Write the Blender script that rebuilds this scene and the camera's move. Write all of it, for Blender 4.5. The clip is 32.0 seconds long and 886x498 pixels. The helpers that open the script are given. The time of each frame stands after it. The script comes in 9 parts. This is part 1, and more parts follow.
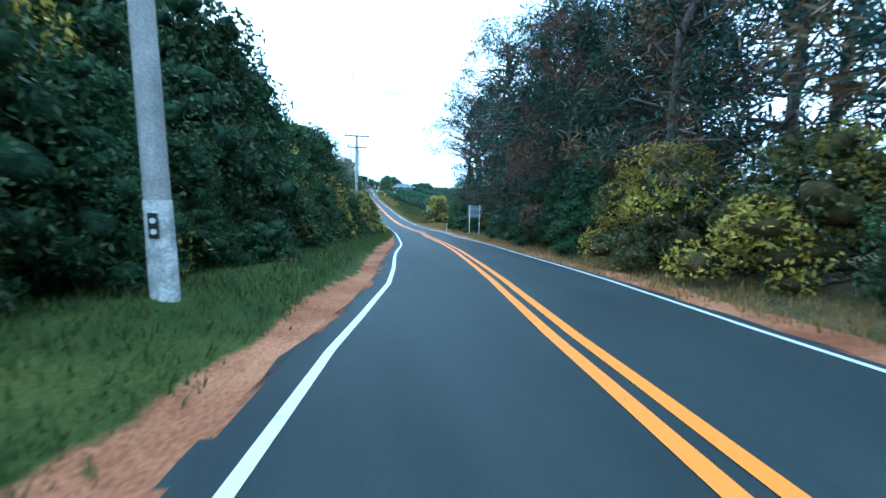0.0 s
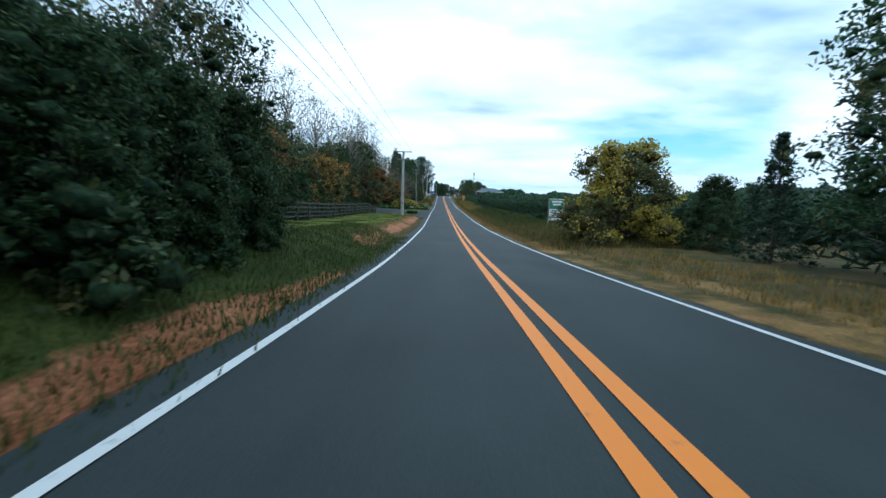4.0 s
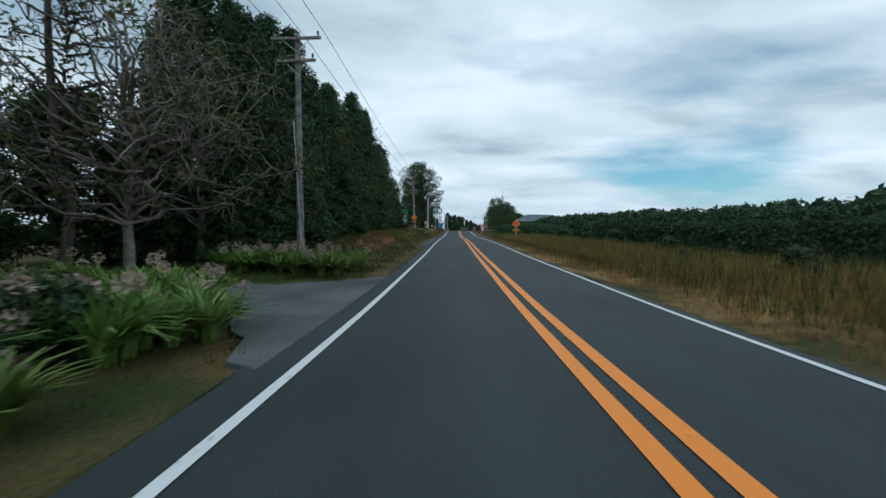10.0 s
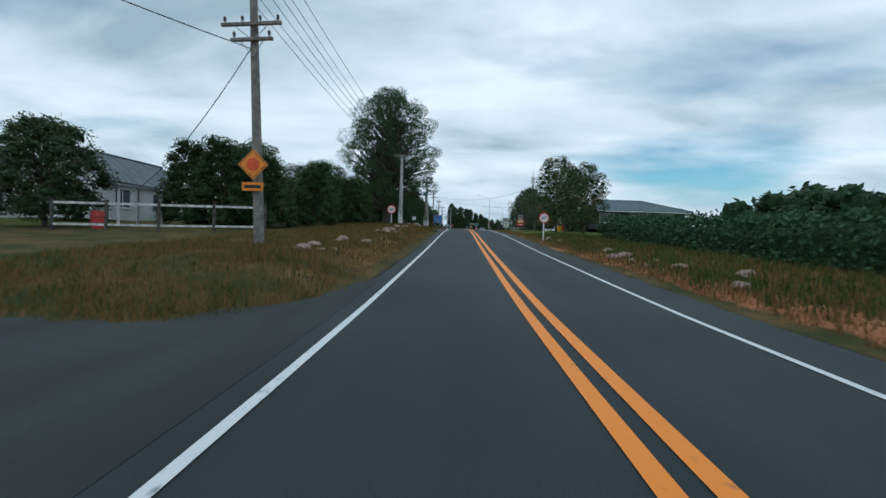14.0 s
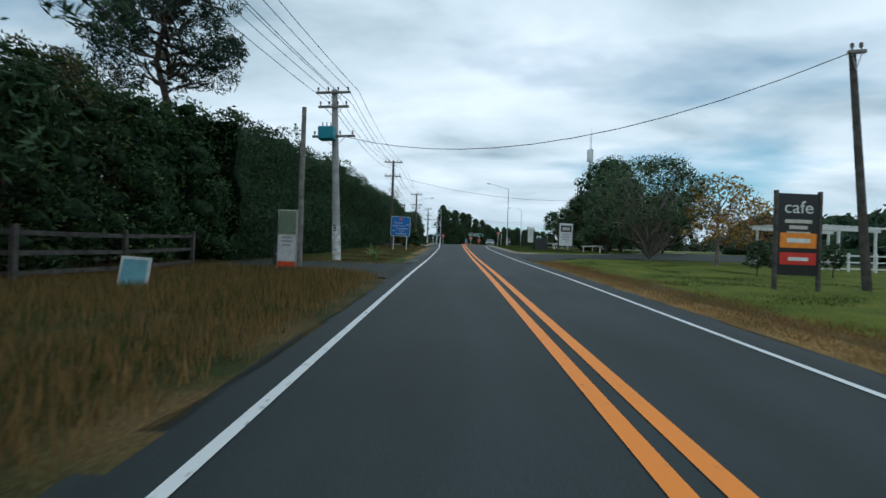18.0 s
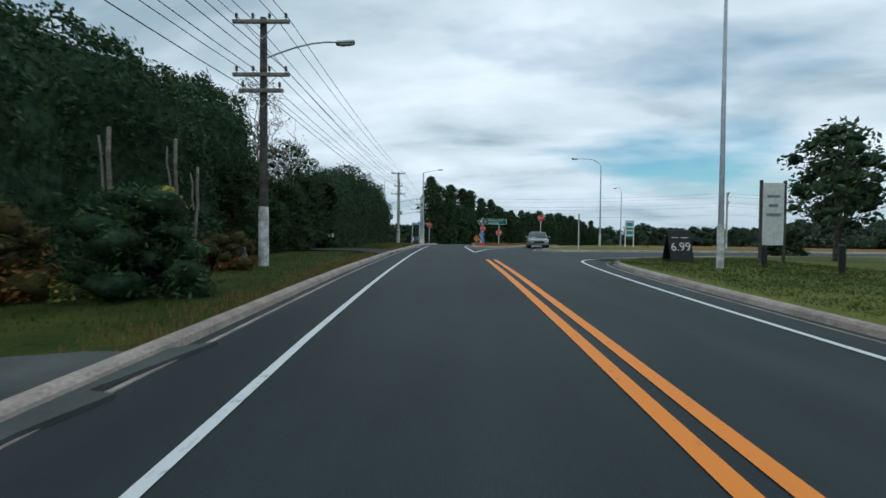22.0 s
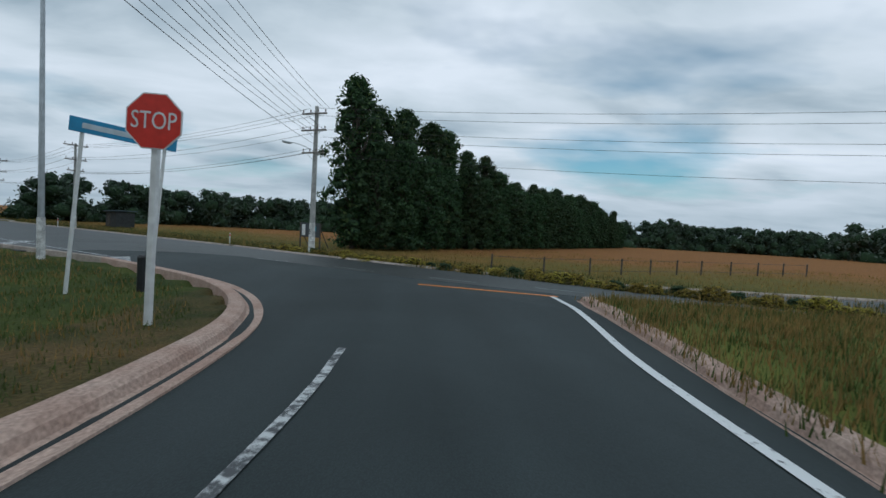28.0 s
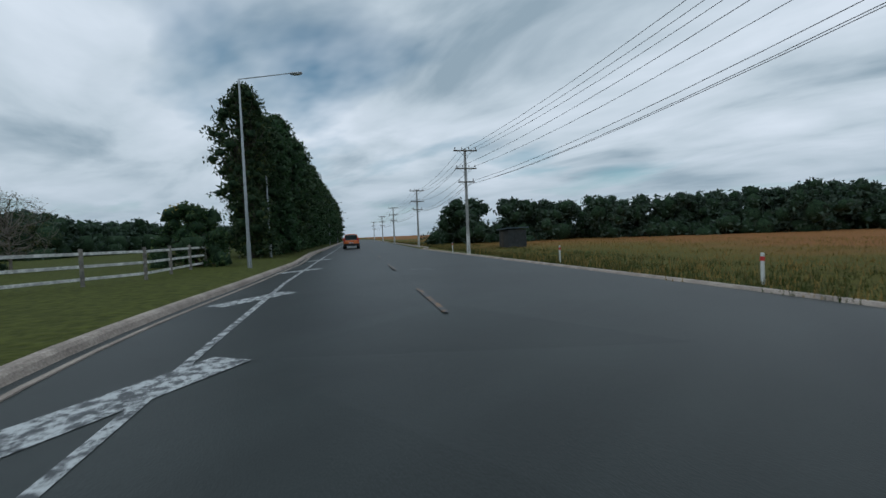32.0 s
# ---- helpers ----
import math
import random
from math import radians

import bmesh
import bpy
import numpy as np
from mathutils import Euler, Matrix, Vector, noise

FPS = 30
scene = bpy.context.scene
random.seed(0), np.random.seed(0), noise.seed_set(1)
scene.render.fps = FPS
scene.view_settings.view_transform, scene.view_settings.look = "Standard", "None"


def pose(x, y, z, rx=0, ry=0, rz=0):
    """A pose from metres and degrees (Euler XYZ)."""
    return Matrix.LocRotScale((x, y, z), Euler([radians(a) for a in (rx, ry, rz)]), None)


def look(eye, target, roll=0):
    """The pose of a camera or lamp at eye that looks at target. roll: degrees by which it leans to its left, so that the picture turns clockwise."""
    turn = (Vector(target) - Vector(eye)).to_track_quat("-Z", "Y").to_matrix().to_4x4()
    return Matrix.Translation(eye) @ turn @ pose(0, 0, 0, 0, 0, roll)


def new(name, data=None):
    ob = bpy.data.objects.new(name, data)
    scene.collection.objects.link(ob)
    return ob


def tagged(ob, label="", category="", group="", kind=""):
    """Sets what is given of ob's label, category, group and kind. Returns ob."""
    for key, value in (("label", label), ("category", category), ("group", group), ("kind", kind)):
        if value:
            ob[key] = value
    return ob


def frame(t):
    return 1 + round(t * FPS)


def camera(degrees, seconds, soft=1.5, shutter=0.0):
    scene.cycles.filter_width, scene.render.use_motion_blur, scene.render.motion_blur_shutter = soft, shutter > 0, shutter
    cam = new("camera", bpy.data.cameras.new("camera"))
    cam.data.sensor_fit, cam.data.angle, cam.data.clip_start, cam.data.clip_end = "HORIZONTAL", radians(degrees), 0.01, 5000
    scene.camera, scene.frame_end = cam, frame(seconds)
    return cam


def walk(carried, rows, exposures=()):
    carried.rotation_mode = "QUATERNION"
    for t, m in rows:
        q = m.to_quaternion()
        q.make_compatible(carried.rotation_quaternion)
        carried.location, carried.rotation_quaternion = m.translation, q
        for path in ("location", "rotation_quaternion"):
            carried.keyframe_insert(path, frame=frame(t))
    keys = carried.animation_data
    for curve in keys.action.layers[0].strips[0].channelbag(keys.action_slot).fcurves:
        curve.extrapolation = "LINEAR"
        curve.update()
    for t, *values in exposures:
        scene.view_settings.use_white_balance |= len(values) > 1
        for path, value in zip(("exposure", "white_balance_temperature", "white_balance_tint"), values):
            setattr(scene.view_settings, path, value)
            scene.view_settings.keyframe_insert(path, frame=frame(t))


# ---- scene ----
cam = camera(94.0, 32.0, 1.5, 0.1)
PATH = [
    (0, (-6.647, -77.955, 4.806), (-6.224, -76.016, 4.562), 1.5),
    (0.5, (-5.695, -71, 4.427), (-5.300, -69.054, 4.185), 1.5),
    (1, (-4.734, -64.003, 4.02), (-4.367, -62.05, 3.792), 1.4),
    (1.5, (-3.700, -57.045, 3.562), (-3.367, -55.085, 3.338), 1.5),
    (2, (-2.676, -50.061, 3.112), (-2.389, -48.095, 2.889), 1.6),
    (2.5, (-1.711, -42.985, 2.881), (-1.490, -41.01, 2.66), 1.8),
    (3, (-0.938, -35.939, 2.582), (-0.797, -33.956, 2.365), 1.3),
    (3.5, (-0.311, -28.78, 2.028), (-0.241, -26.793, 1.819), 1.7),
    (5.5, (0.095, -0.02, 1.267), (0.056, 1.977, 1.183), 1.9),
    (6, (0.063, 7.23, 1.326), (0.013, 9.229, 1.263), 2.2),
    (6.5, (0.049, 14.541, 1.366), (-0.010, 16.54, 1.324), 2.2),
    (7, (0.043, 21.711, 1.57), (-0.022, 23.71, 1.545), 1.3),
    (7.5, (-0.009, 28.885, 1.788), (-0.073, 30.884, 1.781), 1.1),
    (8, (0.058, 36.151, 2.115), (-0.011, 38.15, 2.119), 0.9),
    (8.5, (-0.063, 43.274, 2.222), (-0.125, 45.273, 2.239), 0.7),
    (9, (0.010, 50.576, 2.608), (-0.047, 52.575, 2.623), 0.7),
    (9.5, (-0.003, 57.683, 2.953), (-0.057, 59.683, 2.96), 0.7),
    (10, (0.091, 64.949, 3.082), (0.040, 66.949, 3.081), 0.7),
    (10.5, (0.108, 72.057, 3.45), (0.055, 74.056, 3.441), 0.6),
    (11, (0.100, 79.244, 3.809), (0.047, 81.244, 3.793), 0.6),
    (11.5, (0.161, 86.367, 4.225), (0.100, 88.366, 4.206), 0.7),
    (12, (0.113, 93.542, 4.7), (0.051, 95.541, 4.683), 1.4),
    (12.5, (0.153, 100.599, 5.028), (0.079, 102.598, 5.017), 1.1),
    (13, (-0.023, 107.725, 5.407), (-0.094, 109.724, 5.39), 1.5),
    (13.5, (-0.031, 114.903, 5.751), (-0.103, 116.901, 5.728), 1.6),
    (14, (0.040, 122.041, 5.992), (-0.034, 124.039, 5.967), 1.8),
    (14.5, (0.100, 129.022, 6.3), (0.024, 131.02, 6.271), 1.5),
    (16.5, (-0.037, 156.379, 8.206), (-0.059, 158.379, 8.245), 1.7),
    (17, (0.029, 163.058, 8.647), (-0.005, 165.057, 8.681), 1.8),
    (17.5, (-0.000, 169.718, 8.987), (-0.040, 171.717, 9.015), 1.9),
    (18, (0.075, 176.24, 9.294), (0.027, 178.24, 9.306), 1.9),
    (18.5, (0.032, 182.964, 9.545), (-0.017, 184.963, 9.539), 1.9),
    (19, (-0.004, 189.668, 9.88), (-0.056, 191.667, 9.852), 2.1),
    (19.5, (-0.035, 196.311, 10.012), (-0.087, 198.31, 9.975), 2.1),
    (20, (-0.048, 202.926, 10.197), (-0.097, 204.925, 10.162), 1.8),
    (20.5, (0.009, 209.466, 10.502), (-0.033, 211.466, 10.489), 1.6),
    (21, (-0.033, 215.973, 10.786), (-0.063, 217.973, 10.779), 1),
    (21.5, (0.022, 222.333, 11.057), (-0.004, 224.332, 11.033), 0.5),
    (22, (-0.087, 228.764, 11.384), (-0.108, 230.764, 11.342), 0.5),
    (22.5, (0.062, 234.72, 11.434), (0.032, 236.719, 11.396), 0.6),
    (23, (0.009, 240.606, 11.724), (-0.031, 242.605, 11.674), 1),
    (23.5, (-0.014, 246.322, 11.996), (-0.070, 248.319, 11.915), 1.3),
    (24, (-0.049, 251.674, 12.044), (-0.118, 253.67, 11.939), 1.1),
    (24.5, (-0.118, 256.872, 12.087), (-0.189, 258.867, 11.973), 1.4),
    (26.5, (0.005, 273.237, 12.237), (0.073, 275.233, 12.142), 2.8),
    (27, (0.225, 276.715, 12.322), (0.358, 278.708, 12.233), 3),
    (27.5, (0.413, 279.64, 12.446), (0.598, 281.629, 12.346), 3.1),
    (28, (0.790, 282.188, 12.317), (0.988, 284.176, 12.22), 3.2),
    (28.5, (0.720, 284.485, 12.215), (0.911, 286.475, 12.149), 3.3),
    (29, (0.594, 286.87, 12.244), (0.684, 288.868, 12.208), 3.2),
    (29.5, (-0.200, 289.35, 12.239), (-0.302, 291.348, 12.218), 3.2),
    (30, (-1.642, 291.906, 12.253), (-2.005, 293.873, 12.229), 2.8),
    (30.5, (-3.486, 294.411, 12.201), (-4.142, 296.3, 12.161), 1.5),
    (31, (-5.788, 296.685, 12.156), (-6.693, 298.467, 12.112), -0.3),
    (31.5, (-8.456, 298.981, 12.069), (-9.623, 300.605, 12.011), -1),
    (32, (-11.581, 301.187, 11.991), (-12.910, 302.679, 11.917), -2.4),
]
EXPOSURES = [(0.0, 1.72, 4250, -7), (1.0, 1.92, 4250, -8), (2.0, 1.8, 4300, -7), (2.6, 1.45, 4400, -6), (3.5, 0.85, 4950, -1), (5.5, -0.05, 5600, -1), (13.0, -0.12, 5700, 0), (16.0, -0.05, 5700, 1), (20.0, -0.05, 5750, -1), (22.5, -0.12, 5850, 2), (24.5, -0.15, 5950, 4), (26.0, -0.2, 5880, 4), (28.0, -0.32, 5850, 4), (30.0, -0.4, 5850, 4), (32.0, -0.42, 5850, 4)]
walk(cam, [(t, look(eye, target, roll)) for t, eye, target, roll in PATH], EXPOSURES)


# ---- daylight: broken cloud over a pale sky, soft sun ----
def build_world():
    w = bpy.data.worlds.new("overcast_sky")
    scene.world = w
    w.use_nodes = True
    nt = w.node_tree
    nt.nodes.clear()
    N, L = nt.nodes.new, nt.links.new
    out, bg = N("ShaderNodeOutputWorld"), N("ShaderNodeBackground")
    sky = N("ShaderNodeTexSky")
    sky.sky_type, sky.sun_disc = "NISHITA", False
    sky.sun_elevation, sky.sun_rotation = radians(48), radians(200)
    gain = N("ShaderNodeMixRGB")
    gain.blend_type, gain.inputs[0].default_value = "MULTIPLY", 1.0
    gain.inputs[2].default_value = (0.105, 0.14, 0.13, 1)
    L(sky.outputs[0], gain.inputs[1])
    tc, sep = N("ShaderNodeTexCoord"), N("ShaderNodeSeparateXYZ")
    L(tc.outputs["Generated"], sep.inputs[0])
    # project the view direction on a flat cloud layer
    zz = N("ShaderNodeMath"); zz.operation = "MAXIMUM"; zz.inputs[1].default_value = 0.0
    L(sep.outputs[2], zz.inputs[0])
    za = N("ShaderNodeMath"); za.operation = "ADD"; za.inputs[1].default_value = 0.16
    L(zz.outputs[0], za.inputs[0])
    dx, dy = N("ShaderNodeMath"), N("ShaderNodeMath")
    for d, k in ((dx, 0), (dy, 1)):
        d.operation = "DIVIDE"
        L(sep.outputs[k], d.inputs[0]); L(za.outputs[0], d.inputs[1])
    comb = N("ShaderNodeCombineXYZ")
    L(dx.outputs[0], comb.inputs[0]); L(dy.outputs[0], comb.inputs[1])
    mp = N("ShaderNodeMapping")
    mp.inputs["Scale"].default_value = (0.8, 1.25, 1.0)
    mp.inputs["Location"].default_value = (3.1, 1.4, 0.0)
    mp.inputs["Rotation"].default_value = (0, 0, 0.25)
    L(comb.outputs[0], mp.inputs[0])
    n1, n2 = N("ShaderNodeTexNoise"), N("ShaderNodeTexNoise")
    n1.inputs["Scale"].default_value, n1.inputs["Detail"].default_value, n1.inputs["Roughness"].default_value = 1.25, 6, 0.5
    n1.inputs["Distortion"].default_value = 0.35
    n2.inputs["Scale"].default_value, n2.inputs["Detail"].default_value, n2.inputs["Roughness"].default_value = 0.7, 5, 0.5
    L(mp.outputs[0], n1.inputs["Vector"]); L(mp.outputs[0], n2.inputs["Vector"])
    cover = N("ShaderNodeValToRGB")
    cover.color_ramp.elements[0].position, cover.color_ramp.elements[1].position = 0.30, 0.46
    L(n2.outputs[0], cover.inputs[0])
    tone = N("ShaderNodeValToRGB")
    e = tone.color_ramp.elements
    e[0].position, e[0].color = 0.30, (0.52, 0.62, 0.70, 1)
    e[1].position, e[1].color = 0.66, (1.22, 1.24, 1.31, 1)
    m = tone.color_ramp.elements.new(0.46); m.color = (0.93, 0.99, 1.05, 1)
    L(n1.outputs[0], tone.inputs[0])
    mix = N("ShaderNodeMixRGB")
    L(cover.outputs[0], mix.inputs[0]); L(gain.outputs[0], mix.inputs[1]); L(tone.outputs[0], mix.inputs[2])
    # low haze towards the horizon
    hz = N("ShaderNodeMapRange")
    hz.inputs[1].default_value, hz.inputs[2].default_value = 0.0, 0.16
    hz.inputs[3].default_value, hz.inputs[4].default_value = 0.75, 0.0
    L(sep.outputs[2], hz.inputs[0])
    hm = N("ShaderNodeMixRGB")
    hm.inputs[2].default_value = (0.60, 0.69, 0.77, 1)
    L(hz.outputs[0], hm.inputs[0]); L(mix.outputs[0], hm.inputs[1])
    L(hm.outputs[0], bg.inputs[0])
    bg.inputs[1].default_value = 0.8
    L(bg.outputs[0], out.inputs[0])


build_world()
sun = new("sun", bpy.data.lights.new("sun", "SUN"))
sun.data.energy, sun.data.angle, sun.data.color = 0.3, radians(20), (1.0, 0.95, 0.88)
sun.matrix_world = look((0, 0, 60), (14, 30, 0))


# ---- materials ----
def node_mat(name):
    m = bpy.data.materials.new(name)
    m.use_nodes = True
    nt = m.node_tree
    return m, nt, nt.nodes["Principled BSDF"], nt.nodes.new, nt.links.new


def surface(name, a, b, rough=0.85, scale=3.0, fine=40.0, bump=0.3, metal=0.0, spread=0.5, spec=0.3, c=None):
    """Two colours mixed by coarse noise, broken up by fine noise that also gives the relief."""
    m, nt, bs, N, L = node_mat(name)
    tc = N("ShaderNodeTexCoord")
    n1, n2 = N("ShaderNodeTexNoise"), N("ShaderNodeTexNoise")
    n1.inputs["Scale"].default_value, n1.inputs["Detail"].default_value = scale, 6
    n2.inputs["Scale"].default_value, n2.inputs["Detail"].default_value = fine, 4
    L(tc.outputs["Object"], n1.inputs["Vector"]); L(tc.outputs["Object"], n2.inputs["Vector"])
    ramp = N("ShaderNodeValToRGB")
    ramp.color_ramp.elements[0].position, ramp.color_ramp.elements[1].position = 0.5 - spread / 3, 0.5 + spread / 3
    ramp.color_ramp.elements[0].color, ramp.color_ramp.elements[1].color = (*a, 1), (*b, 1)
    if c:
        x = ramp.color_ramp.elements.new(0.5)
        x.color = (*c, 1)
    L(n1.outputs[0], ramp.inputs[0])
    vr = N("ShaderNodeMapRange")
    vr.inputs[1].default_value, vr.inputs[2].default_value = 0.3, 0.7
    vr.inputs[3].default_value, vr.inputs[4].default_value = 0.72, 1.28
    L(n2.outputs[0], vr.inputs[0])
    mul = N("ShaderNodeMixRGB")
    mul.blend_type, mul.inputs[0].default_value = "MULTIPLY", 1.0
    L(ramp.outputs[0], mul.inputs[1]); L(vr.outputs[0], mul.inputs[2])
    L(mul.outputs[0], bs.inputs["Base Color"])
    bs.inputs["Roughness"].default_value, bs.inputs["Metallic"].default_value = rough, metal
    bs.inputs["Specular IOR Level"].default_value = spec
    if bump:
        bp = N("ShaderNodeBump")
        bp.inputs["Strength"].default_value, bp.inputs["Distance"].default_value = bump, 0.02
        L(n2.outputs[0], bp.inputs["Height"]); L(bp.outputs[0], bs.inputs["Normal"])
    return m


def foliage(name, a, b, c=None, rough=0.55, through_leaf=0.25):
    """Leaves: a hue for every leaf, a shift for every plant, a little light coming through."""
    m, nt, bs, N, L = node_mat(name)
    geo, inf = N("ShaderNodeNewGeometry"), N("ShaderNodeObjectInfo")
    ramp = N("ShaderNodeValToRGB")
    ramp.color_ramp.elements[0].color, ramp.color_ramp.elements[1].color = (*a, 1), (*b, 1)
    if c:
        x = ramp.color_ramp.elements.new(0.82)
        x.color = (*b, 1)
        ramp.color_ramp.elements[-1].color = (*c, 1)
    L(geo.outputs["Random Per Island"], ramp.inputs[0])
    hsv = N("ShaderNodeHueSaturation")
    hue, val = N("ShaderNodeMapRange"), N("ShaderNodeMapRange")
    hue.inputs[3].default_value, hue.inputs[4].default_value = 0.485, 0.515
    val.inputs[3].default_value, val.inputs[4].default_value = 0.8, 1.2
    L(inf.outputs["Random"], hue.inputs[0]); L(inf.outputs["Random"], val.inputs[0])
    L(hue.outputs[0], hsv.inputs["Hue"]); L(val.outputs[0], hsv.inputs["Value"])
    L(ramp.outputs[0], hsv.inputs["Color"])
    L(hsv.outputs[0], bs.inputs["Base Color"])
    bs.inputs["Roughness"].default_value = rough
    bs.inputs["Specular IOR Level"].default_value = 0.25
    tr, mx = N("ShaderNodeBsdfTranslucent"), N("ShaderNodeMixShader")
    L(hsv.outputs[0], tr.inputs["Color"])
    mx.inputs[0].default_value = through_leaf
    L(bs.outputs[0], mx.inputs[1]); L(tr.outputs[0], mx.inputs[2])
    L(mx.outputs[0], nt.nodes["Material Output"].inputs["Surface"])
    return m


def plain(name, col, rough=0.5, metal=0.0, spec=0.4, emit=0.0):
    m, nt, bs, N, L = node_mat(name)
    tc, n1, vr, mul = N("ShaderNodeTexCoord"), N("ShaderNodeTexNoise"), N("ShaderNodeMapRange"), N("ShaderNodeMixRGB")
    n1.inputs["Scale"].default_value, n1.inputs["Detail"].default_value = 6.0, 6
    L(tc.outputs["Object"], n1.inputs["Vector"]); L(n1.outputs[0], vr.inputs[0])
    vr.inputs[1].default_value, vr.inputs[2].default_value, vr.inputs[3].default_value, vr.inputs[4].default_value = 0.3, 0.7, 0.82, 1.1
    mul.blend_type, mul.inputs[0].default_value, mul.inputs[1].default_value = "MULTIPLY", 1.0, (*col, 1)
    L(vr.outputs[0], mul.inputs[2]); L(mul.outputs[0], bs.inputs["Base Color"])
    bs.inputs["Roughness"].default_value, bs.inputs["Metallic"].default_value, bs.inputs["Specular IOR Level"].default_value = rough, metal, spec
    return m


def asphalt_mat(name, dark, light, rough=0.75):
    """Chip seal: fine stones, wheel-worn patches and darker stains."""
    m, nt, bs, N, L = node_mat(name)
    tc = N("ShaderNodeTexCoord")
    mp = N("ShaderNodeMapping")
    mp.inputs["Scale"].default_value = (1.0, 0.12, 1.0)
    L(tc.outputs["Object"], mp.inputs[0])
    streak, stain, chips = N("ShaderNodeTexNoise"), N("ShaderNodeTexNoise"), N("ShaderNodeTexVoronoi")
    streak.inputs["Scale"].default_value, streak.inputs["Detail"].default_value = 1.1, 5
    stain.inputs["Scale"].default_value, stain.inputs["Detail"].default_value = 0.35, 7
    chips.inputs["Scale"].default_value = 70
    L(mp.outputs[0], streak.inputs["Vector"]); L(tc.outputs["Object"], stain.inputs["Vector"]); L(tc.outputs["Object"], chips.inputs["Vector"])
    add = N("ShaderNodeMath"); add.operation = "ADD"
    L(streak.outputs[0], add.inputs[0]); L(stain.outputs[0], add.inputs[1])
    vr = N("ShaderNodeMapRange")
    vr.inputs[1].default_value, vr.inputs[2].default_value = 0.75, 1.25
    L(add.outputs[0], vr.inputs[0])
    ramp = N("ShaderNodeMixRGB")
    ramp.inputs[1].default_value, ramp.inputs[2].default_value = (*dark, 1), (*light, 1)
    L(vr.outputs[0], ramp.inputs[0])
    cr = N("ShaderNodeMapRange")
    cr.inputs[1].default_value, cr.inputs[2].default_value, cr.inputs[3].default_value, cr.inputs[4].default_value = 0.0, 0.6, 1.2, 0.75
    L(chips.outputs["Distance"], cr.inputs[0])
    mul = N("ShaderNodeMixRGB"); mul.blend_type, mul.inputs[0].default_value = "MULTIPLY", 1.0
    L(ramp.outputs[0], mul.inputs[1]); L(cr.outputs[0], mul.inputs[2])
    L(mul.outputs[0], bs.inputs["Base Color"])
    bs.inputs["Roughness"].default_value, bs.inputs["Specular IOR Level"].default_value = rough, 0.35
    bp = N("ShaderNodeBump"); bp.inputs["Strength"].default_value, bp.inputs["Distance"].default_value = 0.25, 0.01
    L(chips.outputs["Distance"], bp.inputs["Height"]); L(bp.outputs[0], bs.inputs["Normal"])
    return m


def worn_paint(name, col, gone, under=(0.06, 0.065, 0.07)):
    """Road paint, rubbed through to the seal in patches."""
    m, nt, bs, N, L = node_mat(name)
    tc, n1, ramp, mix = N("ShaderNodeTexCoord"), N("ShaderNodeTexNoise"), N("ShaderNodeValToRGB"), N("ShaderNodeMixRGB")
    n1.inputs["Scale"].default_value, n1.inputs["Detail"].default_value, n1.inputs["Roughness"].default_value = 9.0, 9, 0.7
    L(tc.outputs["Object"], n1.inputs["Vector"]); L(n1.outputs[0], ramp.inputs[0])
    ramp.color_ramp.elements[0].position, ramp.color_ramp.elements[1].position = gone - 0.06, gone + 0.06
    mix.inputs[1].default_value, mix.inputs[2].default_value = (*under, 1), (*col, 1)
    L(ramp.outputs[0], mix.inputs[0]); L(mix.outputs[0], bs.inputs["Base Color"])
    bs.inputs["Roughness"].default_value = 0.6
    return m


